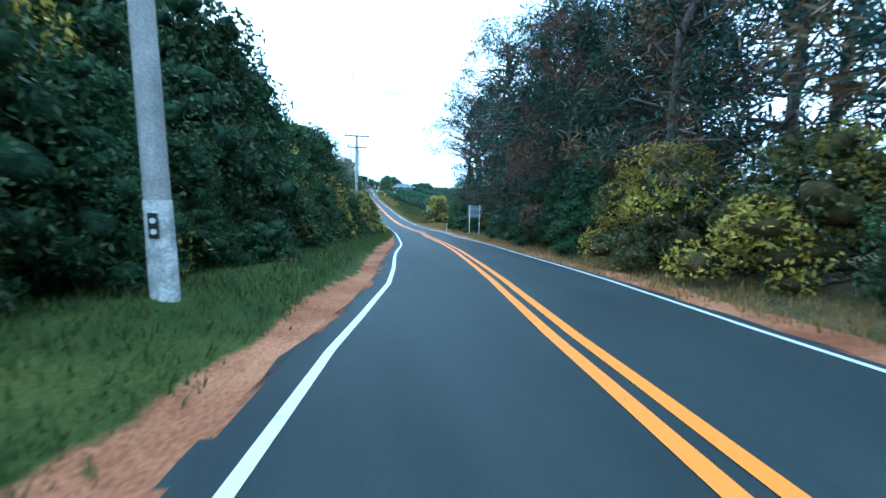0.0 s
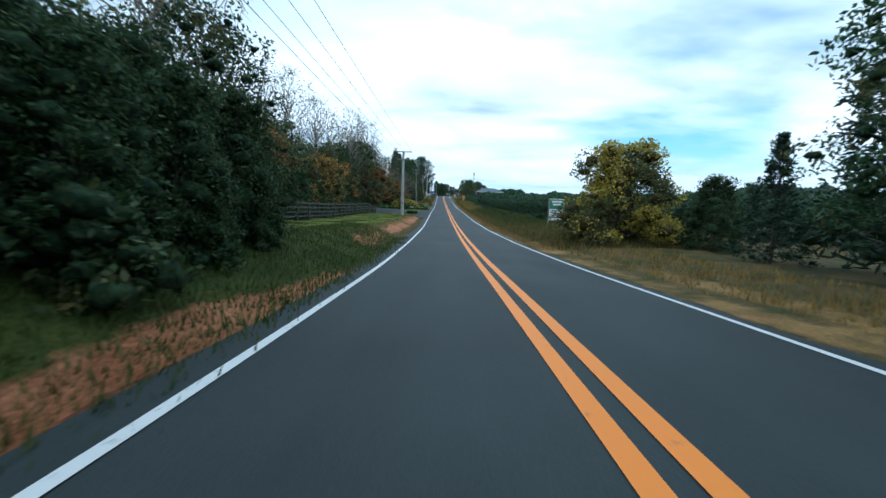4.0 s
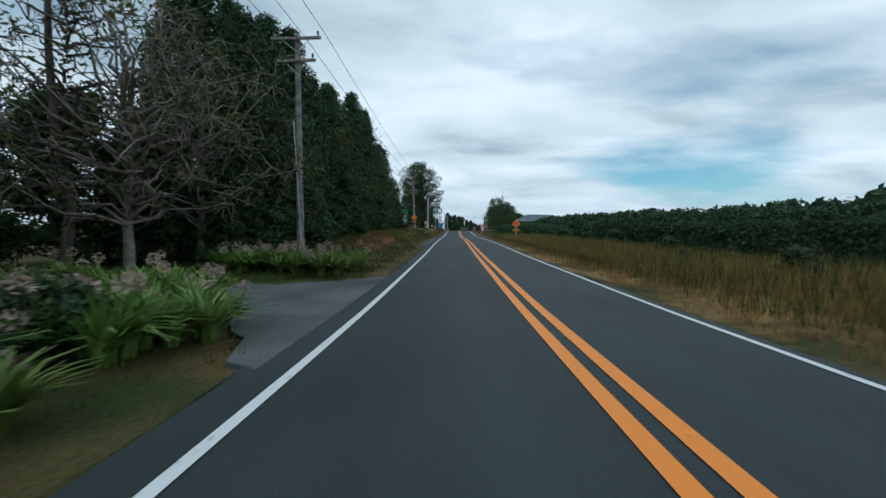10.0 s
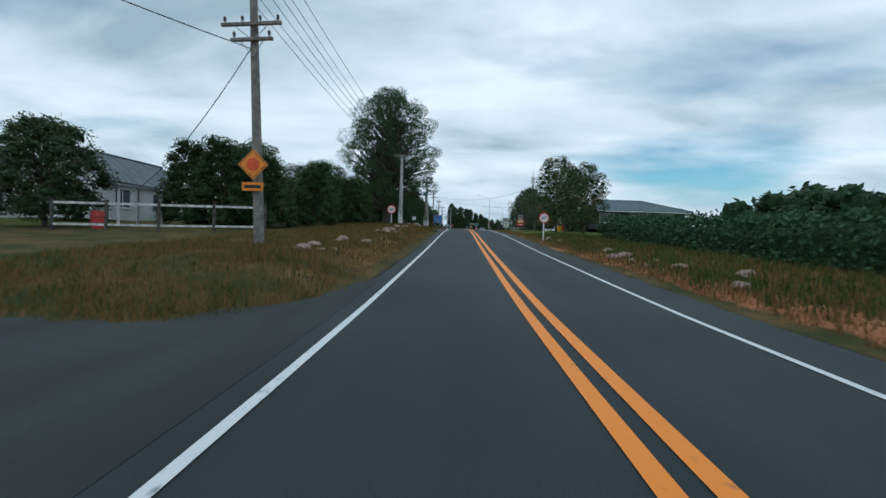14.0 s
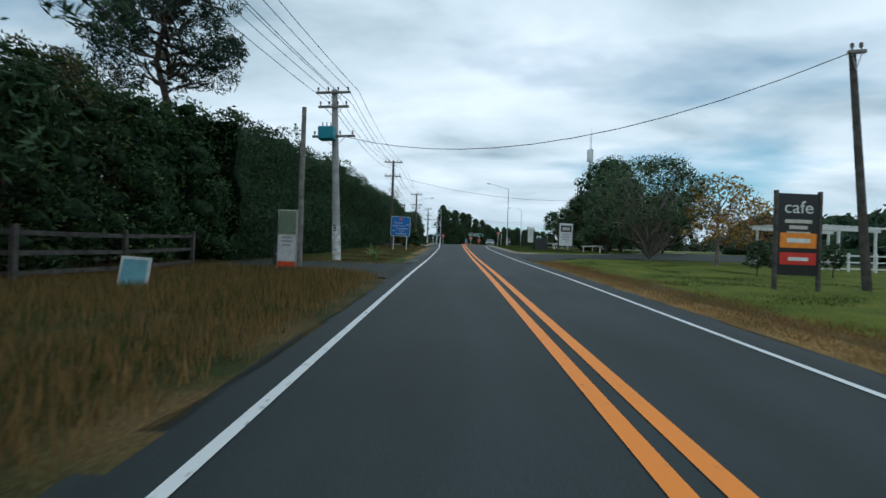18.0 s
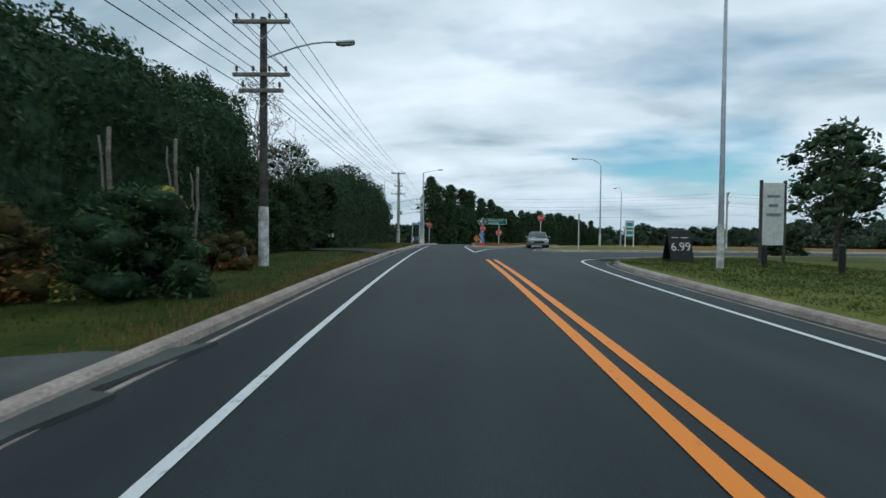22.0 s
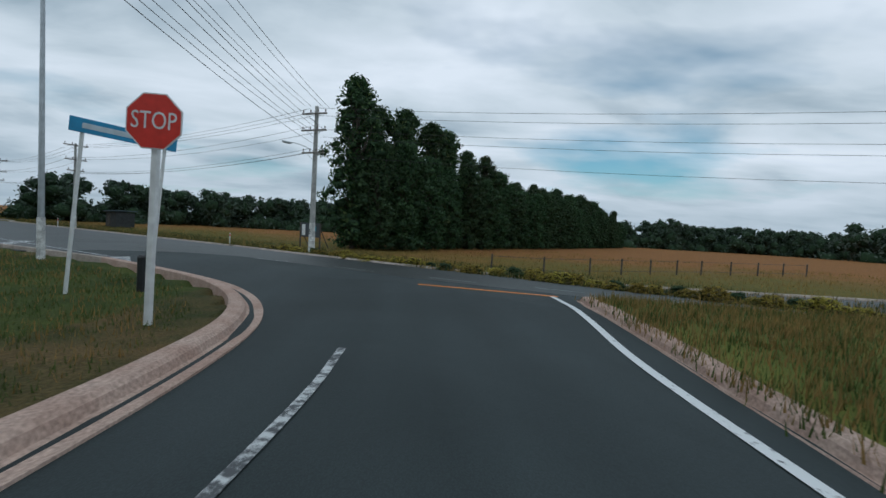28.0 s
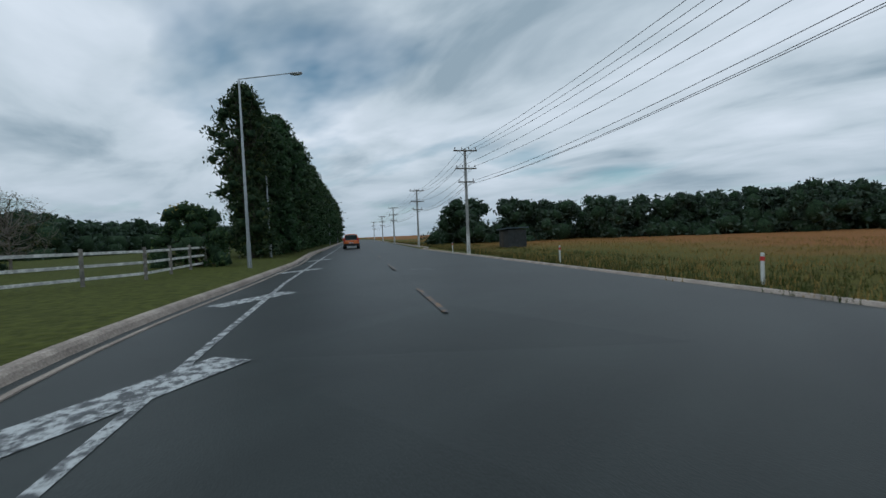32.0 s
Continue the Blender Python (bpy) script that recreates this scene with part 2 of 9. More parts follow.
def field_mat(name, near, mid, far):
    """Pasture: green and yellow by the highway, ripening to orange-brown further out, all blotched."""
    m, nt, bs, N, L = node_mat(name)
    tc, dot, add = N("ShaderNodeTexCoord"), N("ShaderNodeVectorMath"), N("ShaderNodeMath")
    dot.operation, dot.inputs[1].default_value = "DOT_PRODUCT", (0.595, 0.804, 0.0)
    L(tc.outputs["Object"], dot.inputs[0])
    n1, n2 = N("ShaderNodeTexNoise"), N("ShaderNodeTexNoise")
    n1.inputs["Scale"].default_value, n1.inputs["Detail"].default_value = 0.05, 8
    n2.inputs["Scale"].default_value, n2.inputs["Detail"].default_value = 5.0, 6
    L(tc.outputs["Object"], n1.inputs["Vector"]); L(tc.outputs["Object"], n2.inputs["Vector"])
    sh = N("ShaderNodeMath"); sh.operation = "MULTIPLY_ADD"; sh.inputs[1].default_value, sh.inputs[2].default_value = 70.0, -35.0
    L(n1.outputs[0], sh.inputs[0])
    add.operation = "ADD"
    L(dot.outputs["Value"], add.inputs[0]); L(sh.outputs[0], add.inputs[1])
    mr = N("ShaderNodeMapRange"); mr.inputs[1].default_value, mr.inputs[2].default_value = 237.0, 272.0
    L(add.outputs[0], mr.inputs[0])
    ramp = N("ShaderNodeValToRGB")
    e = ramp.color_ramp.elements
    e[0].color, e[1].color = (*near, 1), (*far, 1)
    ramp.color_ramp.elements.new(0.55).color = (*mid, 1)
    L(mr.outputs[0], ramp.inputs[0])
    vr = N("ShaderNodeMapRange"); vr.inputs[1].default_value, vr.inputs[2].default_value, vr.inputs[3].default_value, vr.inputs[4].default_value = 0.3, 0.7, 0.65, 1.35
    L(n2.outputs[0], vr.inputs[0])
    mul = N("ShaderNodeMixRGB"); mul.blend_type, mul.inputs[0].default_value = "MULTIPLY", 1.0
    L(ramp.outputs[0], mul.inputs[1]); L(vr.outputs[0], mul.inputs[2]); L(mul.outputs[0], bs.inputs["Base Color"])
    bs.inputs["Roughness"].default_value, bs.inputs["Specular IOR Level"].default_value = 0.95, 0.1
    bp = N("ShaderNodeBump"); bp.inputs["Strength"].default_value, bp.inputs["Distance"].default_value = 0.6, 0.1
    L(n2.outputs[0], bp.inputs["Height"]); L(bp.outputs[0], bs.inputs["Normal"])
    return m


def verge_mat(name, base, covers):
    """Roadside ground: soils and swards that run into one another along ragged edges."""
    m, nt, bs, N, L = node_mat(name)
    tc, n1, n2, edge = N("ShaderNodeTexCoord"), N("ShaderNodeTexNoise"), N("ShaderNodeTexNoise"), N("ShaderNodeTexNoise")
    for n, sc in ((n1, 0.8), (n2, 24.0), (edge, 2.6)):
        n.inputs["Scale"].default_value, n.inputs["Detail"].default_value = sc, 7
        L(tc.outputs["Object"], n.inputs["Vector"])

    def blotch(a, b):
        mx = N("ShaderNodeMixRGB")
        mx.inputs[1].default_value, mx.inputs[2].default_value = (*a, 1), (*b, 1)
        mr = N("ShaderNodeMapRange"); mr.inputs[1].default_value, mr.inputs[2].default_value = 0.34, 0.66
        L(n1.outputs[0], mr.inputs[0]); L(mr.outputs[0], mx.inputs[0])
        return mx.outputs[0]

    col = blotch(*base)
    for attr, a, b in covers:
        at, sh, mr, mx = N("ShaderNodeAttribute"), N("ShaderNodeMath"), N("ShaderNodeMapRange"), N("ShaderNodeMixRGB")
        at.attribute_name = attr
        sh.operation = "ADD"
        L(at.outputs["Fac"], sh.inputs[0]); L(edge.outputs[0], sh.inputs[1])
        mr.inputs[1].default_value, mr.inputs[2].default_value = 0.86, 1.14
        L(sh.outputs[0], mr.inputs[0]); L(mr.outputs[0], mx.inputs[0])
        L(col, mx.inputs[1]); L(blotch(a, b), mx.inputs[2])
        col = mx.outputs[0]
    vr = N("ShaderNodeMapRange"); vr.inputs[1].default_value, vr.inputs[2].default_value, vr.inputs[3].default_value, vr.inputs[4].default_value = 0.3, 0.7, 0.6, 1.4
    L(n2.outputs[0], vr.inputs[0])
    mul = N("ShaderNodeMixRGB"); mul.blend_type, mul.inputs[0].default_value = "MULTIPLY", 1.0
    L(col, mul.inputs[1]); L(vr.outputs[0], mul.inputs[2]); L(mul.outputs[0], bs.inputs["Base Color"])
    bs.inputs["Roughness"].default_value, bs.inputs["Specular IOR Level"].default_value = 0.95, 0.15
    bp = N("ShaderNodeBump"); bp.inputs["Strength"].default_value, bp.inputs["Distance"].default_value = 0.8, 0.05
    L(n2.outputs[0], bp.inputs["Height"]); L(bp.outputs[0], bs.inputs["Normal"])
    return m


M = {
    "verge": verge_mat("roadside_ground", ((0.038, 0.048, 0.015), (0.125, 0.085, 0.036)), (
        # lush: a greener sward, also toned down for the shade below the hedge
        ("grass", (0.068, 0.098, 0.014), (0.130, 0.142, 0.022)), ("lush", (0.026, 0.046, 0.010), (0.072, 0.086, 0.018)),
        ("dry", (0.14, 0.095, 0.034), (0.28, 0.175, 0.066)), ("clay", (0.22, 0.084, 0.038), (0.42, 0.195, 0.098)))),
    "grass": surface("mown_grass", (0.068, 0.098, 0.014), (0.150, 0.150, 0.024), 0.95, 0.35, 30, 0.5, c=(0.100, 0.122, 0.017)),
    "lush": surface("lush_grass_with_shade", (0.028, 0.050, 0.010), (0.075, 0.088, 0.018), 0.95, 0.5, 30, 0.5, c=(0.045, 0.066, 0.012)),
    "stone": surface("pinkish_rubble", (0.22, 0.15, 0.12), (0.40, 0.30, 0.25), 0.9, 3.0, 20, 0.8),
    "field": field_mat("rough_pasture", (0.070, 0.080, 0.018), (0.125, 0.105, 0.026), (0.235, 0.110, 0.038)),
    "rough": surface("rough_verge", (0.040, 0.052, 0.015), (0.155, 0.095, 0.040), 0.95, 0.55, 25, 0.6, c=(0.085, 0.070, 0.026)),
    "straw": foliage("dry_grass_blades", (0.17, 0.115, 0.045), (0.31, 0.18, 0.065), (0.10, 0.105, 0.026), 0.8, 0.3),
    "blade": foliage("green_grass_blades", (0.038, 0.062, 0.014), (0.075, 0.100, 0.024), (0.13, 0.11, 0.04), 0.8, 0.3),
    "asphalt": asphalt_mat("chip_seal", (0.019, 0.029, 0.030), (0.036, 0.050, 0.052)),
    "asphalt_hw": asphalt_mat("highway_seal", (0.012, 0.018, 0.017), (0.029, 0.038, 0.036), 0.5),
    "shoulder": asphalt_mat("shoulder_seal", (0.020, 0.027, 0.025), (0.044, 0.054, 0.050), 0.85),
    "gravel": surface("drive_gravel", (0.06, 0.07, 0.07), (0.12, 0.13, 0.125), 0.95, 0.8, 55, 0.8),
    "white": worn_paint("white_road_paint", (0.68, 0.70, 0.70), 0.36),
    "white_worn": worn_paint("worn_white_road_paint", (0.52, 0.54, 0.54), 0.5),
    "white_faint": worn_paint("rubbed_white_road_paint", (0.30, 0.32, 0.32), 0.53, (0.045, 0.05, 0.05)),
    "yellow": worn_paint("yellow_road_paint", (0.82, 0.25, 0.015), 0.33),
    "yellow_worn": worn_paint("faded_yellow_paint", (0.40, 0.19, 0.05), 0.57),
    "kerb": surface("kerb_concrete", (0.26, 0.22, 0.19), (0.42, 0.36, 0.31), 0.9, 2.0, 30, 0.4),
    "pink": surface("pinkish_kerb_concrete", (0.36, 0.24, 0.19), (0.46, 0.34, 0.28), 0.9, 2.0, 30, 0.4),
    "bark": surface("bark", (0.05, 0.042, 0.035), (0.13, 0.11, 0.09), 0.95, 6, 30, 1.0),
    "bark_pale": surface("pale_bark", (0.14, 0.12, 0.10), (0.26, 0.23, 0.20), 0.95, 6, 30, 0.8),
    "concrete": surface("pole_concrete", (0.30, 0.30, 0.29), (0.44, 0.44, 0.42), 0.85, 3, 40, 0.25),
    "timber": surface("weathered_timber", (0.14, 0.13, 0.12), (0.28, 0.26, 0.23), 0.9, 5, 40, 0.5),
    "timber_dark": surface("dark_timber", (0.05, 0.045, 0.04), (0.11, 0.10, 0.09), 0.9, 5, 40, 0.5),
    "whitewash": surface("flaking_white_paint", (0.42, 0.42, 0.41), (0.72, 0.72, 0.70), 0.8, 5, 30, 0.3, spread=0.3),
    "steel": plain("galvanised_steel", (0.42, 0.45, 0.47), 0.45, 0.7),
    "dark_steel": plain("dark_steel", (0.08, 0.09, 0.10), 0.5, 0.5),
    "porcelain": plain("brown_insulator", (0.10, 0.07, 0.06), 0.3),
    "cable": plain("black_cable", (0.03, 0.03, 0.032), 0.6),
    "paint_white": plain("white_paint", (0.72, 0.73, 0.72), 0.5),
    "cream": plain("cream_paint", (0.58, 0.55, 0.48), 0.6),
    "black": plain("black_paint", (0.02, 0.021, 0.022), 0.5),
    "red": plain("sign_red", (0.55, 0.05, 0.045), 0.45),
    "sign_red": plain("stop_red", (0.62, 0.045, 0.03), 0.45),
    "olive_panel": plain("faded_green_panel", (0.20, 0.26, 0.18), 0.6),
    "pale_blue": plain("pale_blue_white", (0.55, 0.63, 0.68), 0.6),
    "aqua": plain("aqua_board", (0.22, 0.48, 0.55), 0.5),
    "sign_back": plain("grey_sign_back", (0.15, 0.19, 0.20), 0.6),
    "sky_blue": plain("street_sign_blue", (0.03, 0.26, 0.48), 0.45),
    "blue": plain("sign_blue", (0.03, 0.17, 0.50), 0.45),
    "sign_green": plain("road_sign_green", (0.012, 0.13, 0.10), 0.45),
    "panel_green": plain("sign_board_green", (0.045, 0.19, 0.11), 0.5),
    "orange": plain("sign_orange", (0.85, 0.28, 0.03), 0.45),
    "orange_deep": plain("sign_deep_orange", (0.80, 0.10, 0.03), 0.45),
    "tyre": plain("tyre_rubber", (0.02, 0.02, 0.021), 0.85),
    "alloy": plain("alloy_wheel", (0.55, 0.56, 0.58), 0.3, 0.8),
    "roof": surface("grey_roof", (0.10, 0.12, 0.14), (0.16, 0.18, 0.20), 0.7, 2, 20, 0.2),
    "slate": surface("blue_grey_roof", (0.055, 0.085, 0.105), (0.09, 0.12, 0.14), 0.6, 2, 20, 0.2),
    "wall_dark": surface("dark_weatherboard", (0.03, 0.034, 0.036), (0.055, 0.06, 0.062), 0.7, 2, 20, 0.3),
    "wall_white": surface("white_weatherboard", (0.58, 0.60, 0.60), (0.70, 0.71, 0.71), 0.7, 2, 20, 0.2),
    "rust": plain("red_rust_paint", (0.5, 0.06, 0.05), 0.6),
    "yellow_bin": plain("yellow_plastic", (0.75, 0.42, 0.02), 0.5),
    "teal": plain("teal_plastic", (0.03, 0.25, 0.32), 0.5),
    "glass": plain("window_glass", (0.10, 0.13, 0.15), 0.06, 0.0, 0.8),
    "car_glass": plain("tinted_car_glass", (0.03, 0.045, 0.05), 0.04, 0.0, 1.0),
    "silver": plain("silver_car_paint", (0.28, 0.33, 0.34), 0.25, 0.6, 0.5),
    "car_orange": plain("orange_car_paint", (0.62, 0.14, 0.02), 0.3, 0.1, 0.5),
    "lamp_glass": plain("lamp_glass", (0.55, 0.56, 0.55), 0.25),
    # foliage
    "bush": foliage("native_leaves", (0.022, 0.050, 0.020), (0.055, 0.098, 0.034), (0.11, 0.135, 0.04)),
    "lawn_leaf": foliage("lawn_tree_leaves", (0.034, 0.066, 0.034), (0.085, 0.135, 0.062), (0.13, 0.15, 0.06)),
    "pine": foliage("pine_needles", (0.012, 0.030, 0.020), (0.032, 0.060, 0.032), None, 0.6, 0.15),
    "pine_brown": foliage("browned_needles", (0.075, 0.050, 0.026), (0.16, 0.098, 0.05), None, 0.8, 0.2),
    "cypress": foliage("cypress_scales", (0.024, 0.054, 0.024), (0.062, 0.115, 0.042), None, 0.6, 0.15),
    "gold": foliage("golden_leaves", (0.27, 0.24, 0.035), (0.48, 0.36, 0.06), (0.16, 0.19, 0.04)),
    "autumn": foliage("autumn_leaves", (0.20, 0.105, 0.030), (0.38, 0.20, 0.05), (0.14, 0.13, 0.03)),
    "olive": foliage("olive_leaves", (0.05, 0.07, 0.025), (0.12, 0.13, 0.045), (0.19, 0.15, 0.05)),
    "flax": foliage("strap_leaves", (0.08, 0.15, 0.03), (0.22, 0.31, 0.08), None, 0.4, 0.25),
    "flower": foliage("faded_flower_heads", (0.30, 0.20, 0.18), (0.45, 0.36, 0.30)),
    "orchard": foliage("shelter_leaves", (0.022, 0.055, 0.028), (0.058, 0.105, 0.048), None, 0.6, 0.15),
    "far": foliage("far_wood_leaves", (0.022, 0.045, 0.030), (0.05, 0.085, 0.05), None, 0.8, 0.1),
    # leaf colours paled and greyed, so distance haze is painted into them
    "half_haze_far": foliage("half_hazed_leaves", (0.036, 0.058, 0.044), (0.075, 0.108, 0.074), None, 0.8, 0.1),
    "haze_far": foliage("haze_paled_leaves", (0.060, 0.085, 0.070), (0.12, 0.15, 0.115), None, 0.85, 0.1),
    # dark fillers inside crowns and hedges; the shade between leaves is in the colour
    "core_olive": surface("olive_shade_core", (0.035, 0.035, 0.014), (0.085, 0.065, 0.026), 0.95, 4.0, 14, 1.0, spec=0.1),
    "core": surface("dark_shade_core", (0.010, 0.024, 0.014), (0.046, 0.076, 0.038), 0.95, 4.5, 14, 1.0, spec=0.1),
}


# ---- plan: the road's line and level ----
LEVEL_Y = (-200, -78, -64, -50, -43, -36, -29, -20, -10, 0, 14, 29, 43, 58, 72, 86, 100, 115, 129, 143, 156, 163, 176, 190, 203, 216, 229, 241, 252, 262, 273, 285, 300, 2000)
LEVEL_Z = (9.00, 3.41, 2.63, 1.81, 1.41, 1.09, 0.76, 0.39, 0.10, -0.00, 0.07, 0.42, 0.95, 1.52, 2.01, 2.75, 3.57, 4.32, 4.91, 5.82, 6.77, 7.21, 7.93, 8.49, 8.90, 9.44, 9.97, 10.45, 10.69, 10.78, 10.92, 10.90, 10.80, 10.80)
LINE_Y = (-300, -78, -64, -50, -43, -36, -29, -20, -12, 0, 2000)
LINE_X = (-55.0, -6.65, -4.72, -2.70, -1.74, -0.93, -0.34, -0.08, 0.0, 0.0, 0.0)
HW_N0, HW_C, HW_S = 236.6, math.cos(radians(53.5)), math.sin(radians(53.5))  # the crossing highway: its centre line, 53.5 degrees off


def soft_interp(v, xs, ys):
    return (np.interp(v - 2.5, xs, ys) + 2 * np.interp(v, xs, ys) + np.interp(v + 2.5, xs, ys)) / 4


def line_x(y):
    return soft_interp(y, LINE_Y, LINE_X)


def along_n(x, y):
    return HW_C * x + HW_S * y


def hw(s, n):
    """A place by metres along the highway (to the city) and across it (away from the side road)."""
    return -HW_S * s + HW_C * (HW_N0 + n), HW_C * s + HW_S * (HW_N0 + n)


def road_z(x, y):
    """Level of the sealed surface, or of the ground it would lie on."""
    x, y = np.asarray(x, float), np.asarray(y, float)
    u = x - line_x(y)
    side = soft_interp(y, LEVEL_Y, LEVEL_Z) - 0.022 * (np.clip(np.abs(u - 1.7), 0, 5) - 1.7)
    n = along_n(x, y)
    high = 10.72 - 0.055 * np.clip(n - HW_N0, 0, 12) - 0.01 * np.clip(HW_N0 - n, 0, 6)
    k = np.clip((n - 225) / 9, 0, 1)
    k = k * k * (3 - 2 * k)
    return side * (1 - k) + high * k


BANK_L = ((-300, 0.5), (-40, 0.5), (-20, 0.7), (-6, 0.75), (30, 0.6), (35, 0.03), (79, 0.03), (84, 0.5), (90, 1.0), (104, 1.1), (112, 0.9), (118, 0.6), (120.5, 0.02), (128, 0.02), (131, 0.5), (160, 0.7), (165, 0.4), (168, 0.0), (178, 0.0), (181, 0.3), (186, 0.06), (226, 0.06), (240, 0.12), (2000, 0.1))
BANK_R = ((-300, 0.3), (-10, 0.2), (10, 0.5), (60, 0.4), (110, 0.25), (125, 0.55), (150, 0.4), (160, 0.2), (240, 0.1), (2000, 0.1))
ROAD_L, ROAD_R = -2.2, 5.3
LANE_Y = (-300, -73.6, -69, -59.5, -54.4, -45.6, -40.8, -30.8, -25.7, 15.4, 30.1, 45.1, 59.6, 73.2, 86.9, 101.6, 115.9, 129.7, 172.2, 185.3, 198.2, 210.3, 224.3, 234, 250, 262, 270)
LEFT_U = (-0.94, -0.94, -0.40, -0.74, -0.58, -1.07, -1.27, -1.64, -1.67, -1.51, -1.58, -1.58, -1.50, -1.42, -1.41, -1.47, -1.52, -1.51, -1.39, -1.38, -1.38, -1.40, -1.48, -1.88, -1.98, -2.02, -1.80)
MID_U = (1.83, 1.83, 2.08, 2.17, 2.02, 1.61, 1.35, 1.40, 1.09, 1.45, 1.45, 1.50, 1.49, 1.44, 1.41, 1.41, 1.35, 1.31, 1.47, 1.47, 1.47, 1.48, 1.50, 1.68, 1.75, 1.75, 1.75)
RIGHT_U = (4.71, 4.71, 5.06, 4.88, 4.98, 4.53, 4.08, 4.27, 3.84, 4.06, 4.03, 4.09, 4.01, 3.89, 3.84, 3.85, 3.82, 3.80, 4.10, 4.11, 4.14, 4.15, 4.16, 4.50, 4.70, 4.70, 4.70)
# seal beyond the painted edge lines
SIDE_L = ((-300, 0.40), (-24, 0.45), (0, 0.60), (60, 0.55), (110, 0.55), (160, 0.65), (200, 0.50), (228, 0.50), (232, 1.3), (300, 1.3))
SIDE_R = ((-300, 0.40), (-10, 0.34), (40, 0.30), (85, 0.30), (104, 0.42), (112, 0.75), (122, 1.15), (135, 1.3), (150, 1.1), (163, 0.8), (190, 0.8), (204, 0.9), (300, 0.9))


def edge_l(y):
    """Offset of the seal's left edge from the road's line."""
    return soft_interp(y, LANE_Y, LEFT_U) - np.interp(y, *zip(*SIDE_L))


def edge_r(y):
    return soft_interp(y, LANE_Y, RIGHT_U) + np.interp(y, *zip(*SIDE_R))



def ground_z(x, y):
    """Level of the open ground, with its banks."""
    x, y = np.asarray(x, float), np.asarray(y, float)
    u = x - line_x(y)
    z = road_z(x, y)
    bl = np.interp(y, *zip(*BANK_L)) * np.clip((edge_l(y) - 0.35 - u) / 1.6, 0, 1)
    br = np.interp(y, *zip(*BANK_R)) * np.clip((u - edge_r(y) - 0.4) / 3.0, 0, 1)
    k = 1 - np.clip((along_n(x, y) - 222) / 6, 0, 1)
    far = np.clip((np.abs(u) - 40) / 300, 0, 1)
    return z + (bl + br) * k - 2.0 * far * far


def gz(x, y):
    return float(ground_z(x, y))


def rz(x, y):
    return float(road_z(x, y))


# ---- mesh helpers ----
def mesh_from(name, verts, faces, mats=None, face_mats=None, smooth=False):
    me = bpy.data.meshes.new(name)
    me.from_pydata([tuple(v) for v in verts], [], [tuple(f) for f in faces])
    for m in mats or []:
        me.materials.append(m)
    if face_mats is not None:
        me.polygons.foreach_set("material_index", np.asarray(face_mats, np.int32))
    if smooth:
        me.polygons.foreach_set("use_smooth", np.ones(len(me.polygons), bool))
    me.update()
    return me


def raw_mesh(name, verts, quads, mat, tris=False):
    """A mesh of separate leaves or blades from arrays."""
    k = 3 if tris else 4
    me = bpy.data.meshes.new(name)
    verts, quads = np.asarray(verts, np.float32), np.asarray(quads, np.int32)
    me.vertices.add(len(verts)); me.vertices.foreach_set("co", verts.ravel())
    me.loops.add(quads.size); me.loops.foreach_set("vertex_index", quads.ravel())
    me.polygons.add(len(quads))
    me.polygons.foreach_set("loop_start", np.arange(0, quads.size, k, dtype=np.int32))
    me.materials.append(mat)
    me.update(calc_edges=True)
    me.validate()
    return me


def from_bm(name, bm, mat, smooth=False):
    me = bpy.data.meshes.new(name)
    bm.to_mesh(me)
    bm.free()
    me.materials.append(mat)
    if smooth:
        me.polygons.foreach_set("use_smooth", np.ones(len(me.polygons), bool))
    return me


def part(name, bm, material, parent, label="", smooth=False):
    """One mesh under a thing or a part."""
    me = bm if isinstance(bm, bpy.types.Mesh) else from_bm(name, bm, material, smooth)
    ob = new(name, me)
    ob.parent = parent
    return tagged(ob, label)


def thing(name, m, label, category, group=""):
    ob = new(name)
    ob.empty_display_size = 0.3
    ob.matrix_world = m
    return tagged(ob, label, category, group)


def box(sx, sy, sz, at=(0, 0, 0), bevel=0.0, turn=None, bm=None):
    """A block, its base's middle at the given place, edges eased by bevel."""
    b = bmesh.new()
    bmesh.ops.create_cube(b, size=1.0)
    bmesh.ops.scale(b, vec=(sx, sy, sz), verts=b.verts)
    bmesh.ops.translate(b, vec=(0, 0, sz / 2), verts=b.verts)
    if bevel:
        bmesh.ops.bevel(b, geom=list(b.edges), offset=bevel, segments=1, affect="EDGES")
    if turn is not None:
        bmesh.ops.transform(b, matrix=turn, verts=b.verts)
    bmesh.ops.translate(b, vec=at, verts=b.verts)
    return join(bm, b)


def rod(p, q, r, r2=None, seg=10, bm=None, caps=True):
    """A tapered round bar from p to q."""
    p, q = Vector(p), Vector(q)
    b = bmesh.new()
    bmesh.ops.create_cone(b, cap_ends=caps, segments=seg, radius1=r, radius2=r if r2 is None else r2, depth=(q - p).length)
    turn = (q - p).to_track_quat("Z", "Y").to_matrix().to_4x4()
    bmesh.ops.transform(b, matrix=Matrix.Translation((p + q) / 2) @ turn, verts=b.verts)
    return join(bm, b)


def join(a, b):
    if a is None:
        return b
    me = bpy.data.meshes.new("join")
    b.to_mesh(me)
    b.free()
    a.from_mesh(me)
    bpy.data.meshes.remove(me)
    return a


